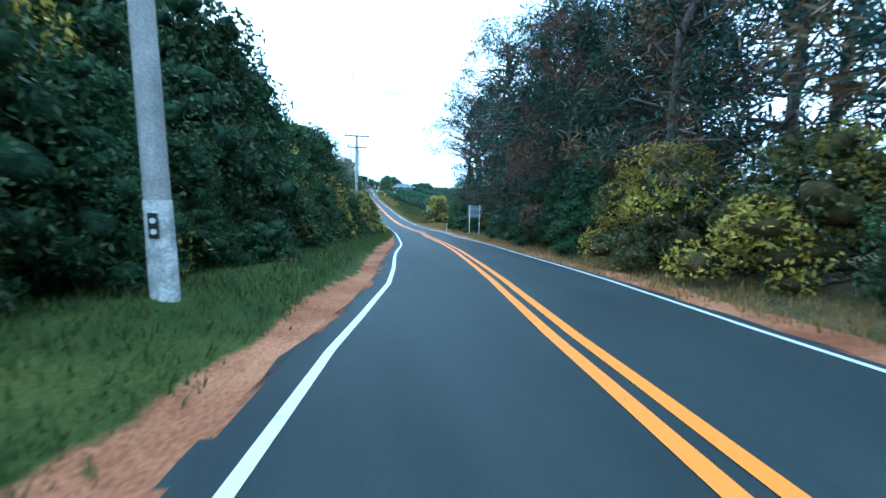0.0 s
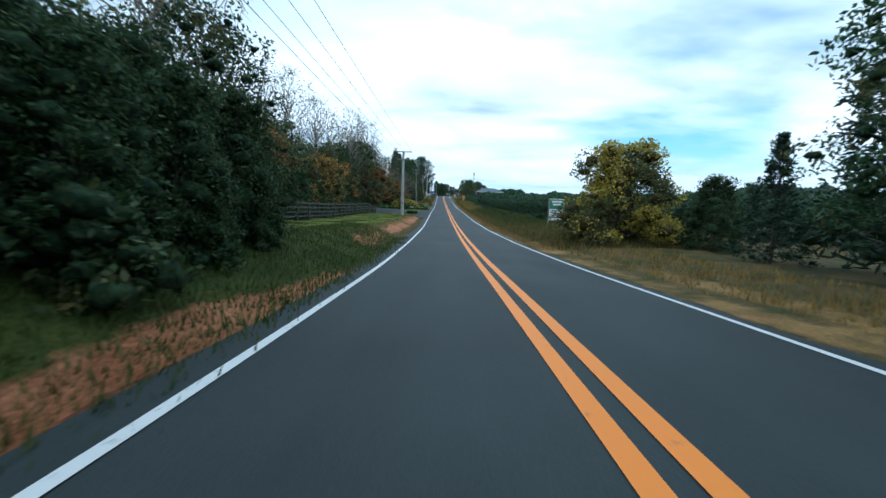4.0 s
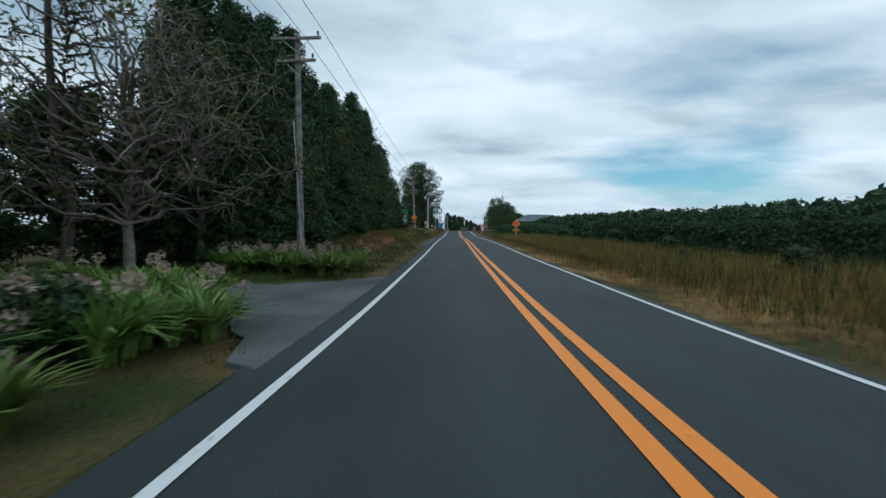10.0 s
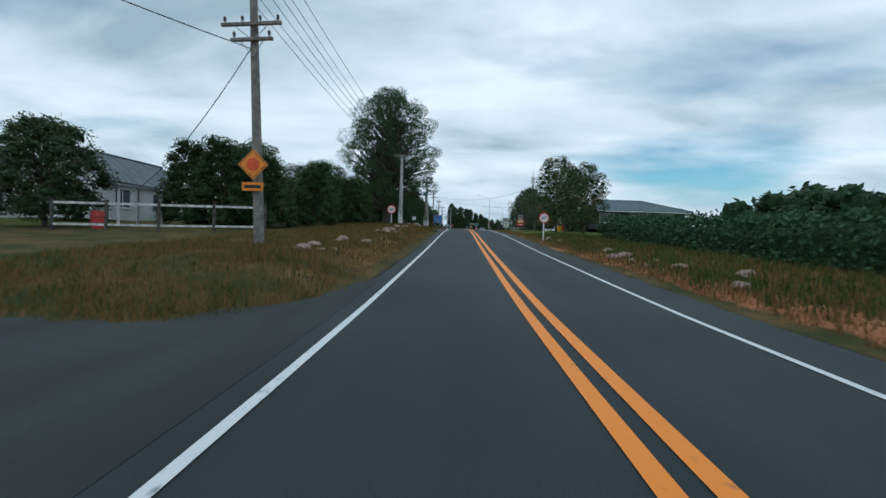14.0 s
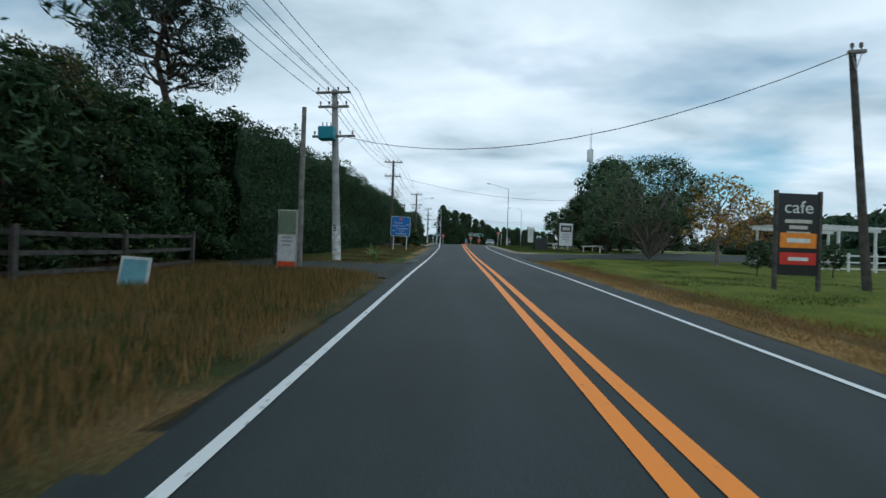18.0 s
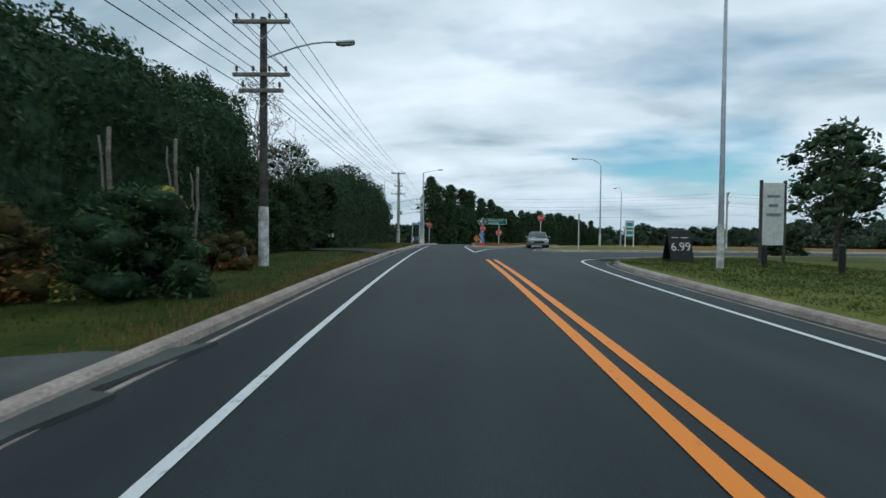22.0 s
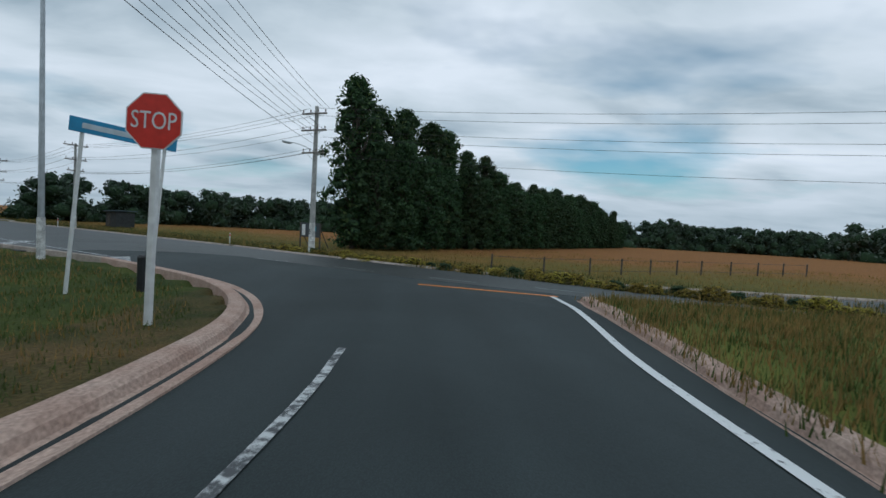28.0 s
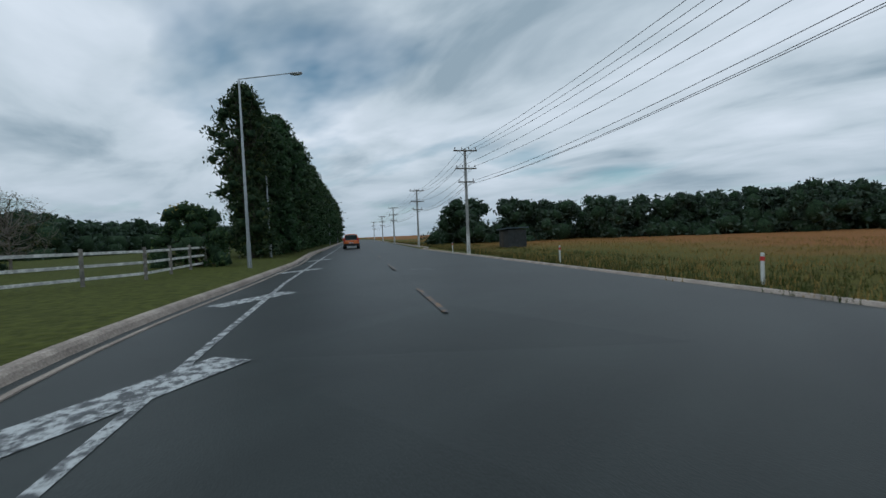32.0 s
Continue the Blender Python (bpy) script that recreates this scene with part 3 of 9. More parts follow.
def prism(points, depth, at=(0, 0, 0)):
    """A flat plate: points in x, z; the front faces -y."""
    b = bmesh.new()
    front = [b.verts.new((x + at[0], at[1], z + at[2])) for x, z in points]
    back = [b.verts.new((x + at[0], at[1] + depth, z + at[2])) for x, z in points]
    b.faces.new(front)
    b.faces.new(back[::-1])
    for i in range(len(points)):
        j = (i + 1) % len(points)
        b.faces.new((front[j], front[i], back[i], back[j]))
    bmesh.ops.recalc_face_normals(b, faces=b.faces)
    return b


def ngon(k, r, turn=0.0):
    return [(r * math.cos(turn + 2 * math.pi * i / k), r * math.sin(turn + 2 * math.pi * i / k)) for i in range(k)]


def round_rect(w, h, r, z0=0.0, steps=4):
    pts = []
    for cx, cz, a in ((w / 2 - r, h - r, 0), (-w / 2 + r, h - r, 90), (-w / 2 + r, r, 180), (w / 2 - r, r, 270)):
        for i in range(steps + 1):
            b = radians(a + 90 * i / steps)
            pts.append((cx + r * math.cos(b), z0 + cz + r * math.sin(b)))
    return pts


def tubes(paths, seg=5):
    """Bent tapered tubes, each a list of (point, radius), as verts and faces."""
    vs, fs = [], []
    for path in paths:
        base = len(vs)
        for i, (p, r) in enumerate(path):
            a = Vector(path[max(i - 1, 0)][0])
            b = Vector(path[min(i + 1, len(path) - 1)][0])
            d = (b - a).normalized() if (b - a).length > 1e-6 else Vector((0, 0, 1))
            s = d.orthogonal().normalized()
            t = d.cross(s)
            for k in range(seg):
                w = 2 * math.pi * k / seg
                vs.append(Vector(p) + r * (math.cos(w) * s + math.sin(w) * t))
        for i in range(len(path) - 1):
            for k in range(seg):
                k2 = (k + 1) % seg
                fs.append((base + i * seg + k, base + i * seg + k2, base + (i + 1) * seg + k2, base + (i + 1) * seg + k))
        fs.append(tuple(base + (len(path) - 1) * seg + k for k in range(seg)))
    return vs, fs


def words(text, size, material, parent, at, depth=0.004, align="CENTER", name="lettering", rx=90, squeeze=1.0, rz_=0, wide=None):
    """Raised lettering as a mesh; it reads from -y."""
    cu = bpy.data.curves.new(name, "FONT")
    cu.body, cu.size, cu.extrude, cu.align_x, cu.align_y = text, size, depth, align, "CENTER"
    cu.resolution_u = 3
    tmp = bpy.data.objects.new(name, cu)
    scene.collection.objects.link(tmp)
    me = bpy.data.meshes.new_from_object(tmp.evaluated_get(bpy.context.evaluated_depsgraph_get()))
    bpy.data.objects.remove(tmp)
    bpy.data.curves.remove(cu)
    me.materials.clear()
    me.materials.append(material)
    k = squeeze
    if wide:
        xs = [v.co.x for v in me.vertices]
        k = wide / max(0.01, max(xs) - min(xs))
    me.transform(pose(*at, rx, 0, rz_) @ Matrix.Diagonal((k, 1, 1, 1)))
    ob = new(name, me)
    ob.parent = parent
    return ob


def bars(rows, w, h, gap, material, parent, at, name="text_bar"):
    """Writing too small to read: a plain bar a line, centred."""
    for i, k in enumerate(rows):
        part(name, box(w * k, 0.004, h, (at[0], at[1], at[2] - i * (h + gap))), material, parent)


def inside(poly, X, Y):
    """Which places lie within an outline."""
    hit = np.zeros(np.shape(X), bool)
    for (x0, y0), (x1, y1) in zip(poly, poly[1:] + poly[:1]):
        if y0 == y1:
            continue
        cut = (Y >= min(y0, y1)) & (Y < max(y0, y1))
        hit ^= cut & (X < x0 + (Y - y0) * (x1 - x0) / (y1 - y0))
    return hit


# outline of the junction's seal, its left kerb first, then out along the highway and back
KERB_L = [(-3.3, 226.5), (-3.28, 240), (-3.25, 252), (-3.2, 262), (-3.1, 270), (-2.5, 277), (-1.65, 283.5), (-1.48, 287), (-1.8, 289.3), (-2.8, 291.4), (-4.6, 293.4), (-8.5, 296.4), (-12.8, 298.8), (-18.4, 301.8), (-25, 306.9), (-32, 312.3)]
KERB_FAR = [(-42, 332.2), (-21, 319), (-11, 312.6), (-6.5, 308.9), (-3, 306.6), (1, 303.9), (5, 302.2), (9, 301.3), (18, 300), (60, 295)]
SEAL = [(5.3, 236.0), (-3.3, 236.0)] + KERB_L[2:] + [hw(420, -5.2), hw(420, 7.4)] + KERB_FAR + [(150, 284), (150, 250), (60, 250), (20, 249.5), (12, 248), (8.6, 246.2), (6.6, 243), (5.6, 238)]

# outlines of the drives and aprons, where the ground is levelled
DRIVES = [
    [(-1.85, 33), (-1.85, 58), (-3.4, 59.6), (-5.9, 58.8), (-11, 63), (-15.8, 67), (-20, 69), (-28, 62), (-28, 41), (-9.5, 37.6), (-4.6, 34.8)],
    [(-1.85, 69.0), (-1.85, 77.3), (-4.3, 75.2), (-12, 76.4), (-12, 73.4), (-4.5, 73.2), (-2.95, 70.6), (-2.5, 69.4)],
    [(-1.85, 118.6), (-1.85, 132.5), (-3, 129.0), (-4.2, 127.3), (-9, 127.9), (-26, 131.5), (-26, 126), (-9, 122.4), (-4.2, 120.0)],
    [(-1.85, 166.6), (-1.85, 177.4), (-5, 177.4), (-8.8, 178.4), (-14, 180.0), (-24, 182.6), (-24, 177.5), (-11.6, 173.6), (-7.0, 171.6), (-4.5, 169.7), (-3.4, 168.2)],
    [(-1.85, 188.8), (-1.85, 196.8), (-3.6, 195.4), (-9, 195.2), (-9, 191.2), (-3.6, 190.8)],
    [(-3.0, 226.8), (-3.0, 233.6), (-5, 232.6), (-11, 232), (-11, 227.6), (-5, 227.4)],
    [(-3.25, 250.5), (-3.25, 256.5), (-5, 255.6), (-9, 255.4), (-9, 252), (-5, 251.6)],
    [(5.28, 202), (5.28, 215), (6.3, 213.6), (6.9, 213.1), (9.2, 213.1), (12, 214.2), (14.5, 216.3), (21, 222), (30, 229.6), (44, 229.6), (44, 208), (24, 209), (15, 208.2), (8.7, 205.8), (6.0, 203.2)],
]

# ---- the ground: one sheet, its columns running along the road ----
def build_ground():
    us = np.concatenate([[-2500, -1200, -600, -300, -160, -100, -70, -50, -38, -30, -25, -21, -18, -15.5, -13.5, -12, -10.6, -9.4, -8.3, -7.3, -6.5], np.arange(-5.9, -3.5, 0.3), np.arange(-3.5, -0.7, 0.14), [0, 1.7, 3.3], np.arange(3.7, 6.6, 0.16), [6.8, 7.1, 7.5, 8.1, 8.9, 9.8, 10.8, 12, 13.5, 15.5, 18, 21, 25, 30, 38, 50, 70, 100, 160, 300, 600, 1200, 2500.0]])
    ys = np.concatenate([[-2500, -1200, -600, -320, -200, -150, -120], np.arange(-104, 268, 0.6), np.arange(268, 330, 1.0), np.arange(330, 400, 5), [420, 460, 520, 620, 800, 1200, 2500]])
    Y, U = np.meshgrid(ys, us, indexing="ij")
    X = U + line_x(Y)
    Z = ground_z(X, Y)
    off = np.abs(U - 1.6)
    rough = np.array([noise.noise((x * 0.55, y * 0.55, 3.0)) + 0.5 * noise.noise((x * 1.7, y * 1.7, 8.0)) for x, y in zip(X.ravel(), Y.ravel())]).reshape(X.shape)
    wild = np.clip((off - 4.0) / 1.5, 0, 1) * np.where(Y < 206, 0.10, 0.025)
    level = np.zeros(X.shape, bool)
    for line in DRIVES:
        level |= inside(line, X, Y)
    Z = Z + rough * np.where(level, 0, wild) - np.where(level, 0.09, 0)
    n = along_n(X, Y)
    under = ((U > edge_l(Y) + 0.16) & (U < edge_r(Y) - 0.16) & (Y < 256)) | ((U > -3.35) & (U < 1) & (Y > 226.4) & (Y < 256)) | ((U > 1) & (U < 5.95) & (Y > 205.9) & (Y < 256)) | inside(SEAL, X, Y)
    Z = np.where(under, road_z(X, Y) - 0.16, Z)
    rows, cols = X.shape
    idx = np.arange(rows * cols).reshape(rows, cols)
    quads = np.stack([idx[:-1, :-1], idx[:-1, 1:], idx[1:, 1:], idx[1:, :-1]], -1).reshape(-1, 4)
    uc, yc = U.ravel(), Y.ravel()
    rn = np.array([noise.noise((u * 0.9, y * 0.35, 1.0)) for u, y in zip(uc, yc)])
    fine = np.array([noise.noise((u * 2.6, y * 1.3, 4.0)) for u, y in zip(uc, yc)])
    jag = 0.45 * rn + 0.55 * fine
    out_l, out_r = edge_l(yc) - uc, uc - edge_r(yc)      # metres out from the seal's edges
    grass = (uc > -22) & (uc < -3.9) & (yc > -4) & (yc < 36)
    grass |= (uc > 6.5) & (uc < 34) & (yc > 156) & (yc < 268)
    grass |= (uc > -16) & (out_l > 0.5) & (yc > 163) & (yc < 173)
    lush = (out_l > 0.2) & (uc > -9) & (yc < -6)
    # greener verge by the left hedge; the hedge's shade is in this darker cover
    lush |= (uc > -12) & (out_l > 0.5) & (yc > 196) & (yc < 300)
    lush |= (uc > -14) & (out_l > 1.7 + rn) & (yc > 58) & (yc < 121)
    dry = (out_r > -0.2) & (out_r < 0.9 + 1.1 * jag) & (yc > 160) & (yc < 204)
    dry |= (out_r > -0.2) & (out_r < 1.6 + 2.0 * jag) & (jag > 0.0) & (yc > -20) & (yc < 118)
    dry |= (out_l > 0.5) & (out_l < 1.7 + 1.2 * jag) & (yc > 130) & (yc < 164) & (jag > -0.05)
    dry |= (out_l > 0.4) & (out_l < 1.0 + 0.7 * jag) & (yc > 200) & (yc < 224) & (jag > -0.15)
    clay = (out_l > -0.2) & (out_l < 0.55 + 0.7 * jag) & (yc < -12)
    clay |= (out_l > 0.6 + 0.5 * fine) & (out_l < 1.45 + 0.9 * jag) & (yc > -6) & (yc < 37) & (jag > -0.2)
    clay |= (out_l > 1.4 + 0.6 * fine) & (out_l < 3.0 + jag) & (yc > 84) & (yc < 112) & (jag > -0.12)
    clay |= (out_l > 0.7 + 0.6 * fine) & (out_l < 1.9 + jag) & (yc > 132) & (yc < 162) & (jag > 0.05)
    clay |= (out_r > -0.2) & (out_r < 0.7 + 0.8 * jag) & (yc < -22)
    clay |= (out_r > -0.1) & (out_r < 0.3 + 1.2 * jag) & (yc > -22) & (yc < 160) & (jag > 0.16)
    clay |= (out_r > 0.5) & (out_r < 1.5 + jag) & (yc > 118) & (yc < 152) & (jag > -0.05)
    uq, yq = (U[:-1, :-1] + U[1:, 1:]).ravel() / 2, (Y[:-1, :-1] + Y[1:, 1:]).ravel() / 2
    kind = ((uq > -22) & (uq < 34) & (yq < 300) & ((yq < 240) | (uq > -12))).astype(np.int32)
    me = mesh_from("ground", np.stack([X, Y, Z], -1).reshape(-1, 3), quads, [M["field"], M["verge"]], kind, True)
    for name, cover in (("grass", grass), ("lush", lush), ("dry", dry), ("clay", clay)):
        w = cover.reshape(X.shape).astype(float)
        for _ in range(2):
            w = (w + np.roll(w, 1, 0) + np.roll(w, -1, 0)) / 3
            w = (np.roll(w, 1, 1) + 2 * w + np.roll(w, -1, 1)) / 4
        me.attributes.new(name, "FLOAT", "POINT").data.foreach_set("value", w.ravel().astype(np.float32))
    tagged(new("ground", me), "grassy ground with orange clay banks beside the road", "ground", kind="structure")


build_ground()


def strip(name, us, ys, mat, lift=0.0, label="", category="", kind="structure", fn=road_z, edge=None):
    """A sealed or painted band along the side road between two offsets from its line."""
    ys = np.asarray(ys, float)
    U, Y = np.meshgrid(us, ys)
    X = U + line_x(Y)
    if edge is not None:
        X = X + edge(U, Y)
    Z = fn(X, Y) + lift
    r, c = X.shape
    idx = np.arange(r * c).reshape(r, c)
    quads = np.stack([idx[:-1, :-1], idx[:-1, 1:], idx[1:, 1:], idx[1:, :-1]], -1).reshape(-1, 4)
    ob = new(name, mesh_from(name, np.stack([X, Y, Z], -1).reshape(-1, 3), quads, [mat], None, True))
    return tagged(ob, label, category, kind=kind)


def sheet(name, outline, mat, lift, label="", category="", kind="structure", step=1.0, fn=road_z, skirt=0.0, fray=0.0):
    """A flat piece of any outline laid on the road's level, cut into small cells."""
    b = bmesh.new()
    pts = []
    for i, p in enumerate(outline):
        q = outline[(i + 1) % len(outline)]
        k = max(1, int(math.dist(p, q) / step))
        pts += [(p[0] + (q[0] - p[0]) * j / k, p[1] + (q[1] - p[1]) * j / k) for j in range(k)]
    if fray:
        pts = [(x, y) if x > -2.0 else (x + fray * noise.noise((x * 1.3, y * 1.3, 2.0)), y + fray * noise.noise((x * 1.3, y * 1.3, 9.0))) for x, y in pts]
    f = b.faces.new([b.verts.new((x, y, 0)) for x, y in pts])
    if f.normal.z < 0:
        f.normal_flip()
    xs, ys = [p[0] for p in pts], [p[1] for p in pts]
    g = max(step * 1.5, 0.8)
    for co, no in [((x, 0, 0), (1, 0, 0)) for x in np.arange(min(xs) + g, max(xs), g)] + [((0, y, 0), (0, 1, 0)) for y in np.arange(min(ys) + g, max(ys), g)]:
        bmesh.ops.bisect_plane(b, geom=b.verts[:] + b.edges[:] + b.faces[:], plane_co=co, plane_no=no)
    bmesh.ops.triangulate(b, faces=b.faces)
    for v in b.verts:
        v.co.z = rz(v.co.x, v.co.y) + lift if fn is road_z else gz(v.co.x, v.co.y) + lift
    bmesh.ops.recalc_face_normals(b, faces=b.faces)
    if sum(f.normal.z for f in b.faces) < 0:
        bmesh.ops.reverse_faces(b, faces=b.faces)
    if skirt:
        rim = [e for e in b.edges if e.is_boundary]
        made = bmesh.ops.extrude_edge_only(b, edges=rim)["geom"]
        for v in made:
            if isinstance(v, bmesh.types.BMVert):
                v.co.z -= skirt
    me = from_bm(name, b, mat)
    return tagged(new(name, me), label, category, kind=kind)


def ribbon(name, pts, width, mat, lift, label="", category="", kind="structure"):
    """A painted line along a bent path."""
    pts = [Vector((p[0], p[1], 0)) for p in pts]
    fine = [pts[0]]
    for a, b in zip(pts, pts[1:]):
        k = max(1, int((b - a).length / 1.0))
        fine += [a.lerp(b, (j + 1) / k) for j in range(k)]
    vs, fs = [], []
    for i, p in enumerate(fine):
        d = (fine[min(i + 1, len(fine) - 1)] - fine[max(i - 1, 0)]).normalized()
        s = Vector((d.y, -d.x, 0)) * width / 2
        for q in (p - s, p + s):
            vs.append((q.x, q.y, rz(q.x, q.y) + lift))
    fs = [(2 * i, 2 * i + 1, 2 * i + 3, 2 * i + 2) for i in range(len(fine) - 1)]
    return tagged(new(name, mesh_from(name, vs, fs, [mat])), label, category, kind=kind)


def bend(ctrl, k=8):
    """A smooth line through the given points."""
    p = [Vector((*c, 0)) for c in ctrl]
    p = [2 * p[0] - p[1]] + p + [2 * p[-1] - p[-2]]
    out = []
    for i in range(1, len(p) - 2):
        a, b, c, d = p[i - 1 : i + 3]
        for j in range(k):
            t = j / k
            q = 0.5 * (2 * b + (c - a) * t + (2 * a - 5 * b + 4 * c - d) * t * t + (3 * b - a - 3 * c + d) * t ** 3)
            out.append((q.x, q.y))
    out.append((p[-2].x, p[-2].y))
    return out


def kerb(name, pts, mat, label, side=1, width=0.16, channel=0.32, high=0.13, closed=False):
    """Kerb and dished channel along a path: the face of the kerb on the path, the channel on the road's side."""
    prof = [(-width - 0.04, -0.12), (-width - 0.02, high - 0.01), (-width + 0.02, high + 0.01), (-0.03, high), (0.02, high - 0.04), (0.05, 0.005), (0.14, -0.005), (channel, 0.022), (channel + 0.01, -0.1)]
    p = [Vector((*q, 0)) for q in pts]
    vs, fs = [], []
    for i, q in enumerate(p):
        if closed:
            d = (p[(i + 1) % len(p)] - p[i - 1]).normalized()
        else:
            d = (p[min(i + 1, len(p) - 1)] - p[max(i - 1, 0)]).normalized()
        s = Vector((d.y, -d.x, 0)) * side
        z0 = rz(q.x, q.y)
        for o, h in prof:
            w = q + s * o
            vs.append((w.x, w.y, z0 + h))
    m = len(prof)
    for i in range(len(p) - (0 if closed else 1)):
        j = (i + 1) % len(p)
        for k in range(m - 1):
            f = (i * m + k, i * m + k + 1, j * m + k + 1, j * m + k)
            fs.append(f if side > 0 else f[::-1])
    return tagged(new(name, mesh_from(name, vs, fs, [mat])), label, "kerb", kind="structure")


# ---- roads and markings ----
YS = np.concatenate([np.arange(-190, -100, 10), np.arange(-100, 251, 0.6)])


def ragged(U, Y):
    """The broken edge of the seal."""
    w = np.where(U <= ROAD_L + 0.01, 1.0, np.where(U >= ROAD_R - 0.01, 1.0, 0.0))
    to_edge = np.where(U <= ROAD_L + 0.01, edge_l(Y) - U, np.where(U >= ROAD_R - 0.01, edge_r(Y) - U, 0.0))
    f = np.array([noise.noise((0.3, y * 0.9, 5.0)) * 0.12 + noise.noise((0.3, y * 2.6, 1.0)) * 0.06 for y in Y.ravel()]).reshape(Y.shape)
    return w * f + to_edge


strip("road", [ROAD_L, -0.6, 0.4, 1.7, 2.8, 3.6, ROAD_R], YS, M["asphalt"], 0.0, "dark grey chip-sealed two-lane country road", "road", edge=ragged)


def lane_line(name, table, shift, width, y0, y1, mat, label):
    ys = np.arange(y0, y1 + 0.01, 1.5)
    pts = [(float(line_x(y) + soft_interp(y, LANE_Y, table) + shift), float(y)) for y in ys]
    return ribbon(name, pts, width, mat, 0.009, label, "road marking")


lane_line("edge_line", LEFT_U, 0.0, 0.11, -120, 268, M["white"], "white painted edge line")
lane_line("edge_line", RIGHT_U, 0.0, 0.11, -120, 231, M["white"], "white painted edge line")
lane_line("centre_line", MID_U, -0.155, 0.16, -120, 246.5, M["yellow"], "solid yellow no-passing centre line")
lane_line("centre_line", MID_U, 0.155, 0.16, -120, 246.5, M["yellow"], "solid yellow no-passing centre line")


def crumbled(U, Y):
    """The uneven outer edge of the loose gravel."""
    lo = U <= U.min() + 0.01
    f = np.array([noise.noise((2.0, y * 0.7, 3.0)) * 0.22 + noise.noise((2.0, y * 2.3, 7.0)) * 0.12 for y in Y.ravel()]).reshape(Y.shape)
    return np.where(lo, f, 0.0)


# ---- the junction: seal, islands, kerbs, markings ----
sheet("junction_seal", [(-3.5, 249.5)] + KERB_L[3:13] + [(-11.8, 300.0), (-6.1, 301.15), (1.0, 296.35), (6.0, 294.05), (24, 292.35), (60, 287.15), (60, 250), (20, 249), (12, 247.4), (8.2, 245.2), (6.4, 241), (5.2, 236), (5.2, 249.5)], M["asphalt"], 0.0, "dark worn asphalt of a road junction", "road", step=1.5)
sheet("highway", [(-12.9, 298.4), (-18.4, 301.6), (-25, 306.7), (-32, 312.1), hw(420, -5.4), hw(420, 7.6)] + KERB_FAR + [(150, 284), (150, 273), (60, 287), (24, 292.2), (6, 293.9), (0.9, 296.2), (-6.2, 301.0), (-11.5, 299.9)], M["asphalt_hw"], 0.003, "worn dark asphalt highway with smooth wheel tracks", "road", step=2.5, skirt=0.02)
strip("kerb_shoulder", [-3.3, -1.8], np.arange(226, 251, 1.0), M["asphalt"], 0.003, "asphalt shoulder beside the kerb", "road")
strip("side_shoulder", [4.9, 5.9], np.arange(206, 240, 1.0), M["asphalt"], 0.003, "asphalt shoulder beside the kerb", "road")

kerb("kerb", bend(KERB_L[:6], 10), M["kerb"], "grey concrete kerb and channel beside the mown verge", side=1)
kerb("kerb", bend(KERB_L[5:12], 10), M["pink"], "pinkish concrete kerb round the corner of the junction", side=1, width=0.22)
kerb("kerb", bend(KERB_L[11:], 6) + [hw(s, -5.3) for s in range(226, 420, 12)], M["kerb"], "long concrete kerb beside the highway", side=1)
kerb("kerb", bend([(150, 284), (60, 295)] + KERB_FAR[::-1][1:], 6) + [hw(s, 7.4) for s in range(240, 420, 12)], M["kerb"], "low worn kerb on the far side of the highway", side=-1, high=0.08)

LAWN_NOSE = [(30, 230), (21, 222.3), (14.5, 216.6), (12, 214.5), (9.2, 213.4), (6.9, 213.4), (6.0, 214.5), (5.85, 220), (5.75, 232), (5.75, 239), (6.15, 243.5), (7.0, 246.2), (8.6, 248.0), (12, 249.4), (20, 250.6), (60, 251.5)]
kerb("kerb", bend(LAWN_NOSE, 8), M["kerb"], "concrete kerb round the lawn's corner", side=-1)
lawn = bend(LAWN_NOSE, 8)
sheet("verge", [(x + 0.1, y) if y < 244 else (x + 0.05, y - 0.12) for x, y in lawn] + [(60, 230)], M["grass"], 0.11, "mown lawn beside the road", "lawn", step=3)
FAR_LAWN = [(6.9, 257.3), (9, 257.0), (20, 258.0), (60, 261), (60, 283.5), (26, 288.8), (23.0, 287.0), (17.2, 279.5), (11.6, 269.5), (8.1, 262.5), (6.8, 259)]
far_lawn = bend(FAR_LAWN + FAR_LAWN[:1], 6)[:-1]
sheet("verge", far_lawn, M["grass"], 0.11, "mown grass between the slip road and the side road", "lawn", step=2.5)
kerb("kerb", far_lawn, M["kerb"], "concrete kerb round the grass", side=1, closed=True)


def island(name, outline, top, label, lift=0.13, border=0.26):
    """A kerbed traffic island with a grassy top."""
    line = bend(outline + outline[:1], 5)[:-1]
    kerb("island_kerb", line, M["pink"], "pinkish worn concrete kerb round a traffic island", side=1, closed=True, channel=0.12, width=border)
    c = (sum(p[0] for p in line) / len(line), sum(p[1] for p in line) / len(line))
    inner = []
    for i, p in enumerate(line):
        d = Vector((line[(i + 1) % len(line)][0] - line[i - 1][0], line[(i + 1) % len(line)][1] - line[i - 1][1])).normalized()
        inner.append((p[0] - d.y * border * 0.9, p[1] + d.x * border * 0.9))
    return sheet(name, inner, top, lift, label, "traffic island", step=1.2)


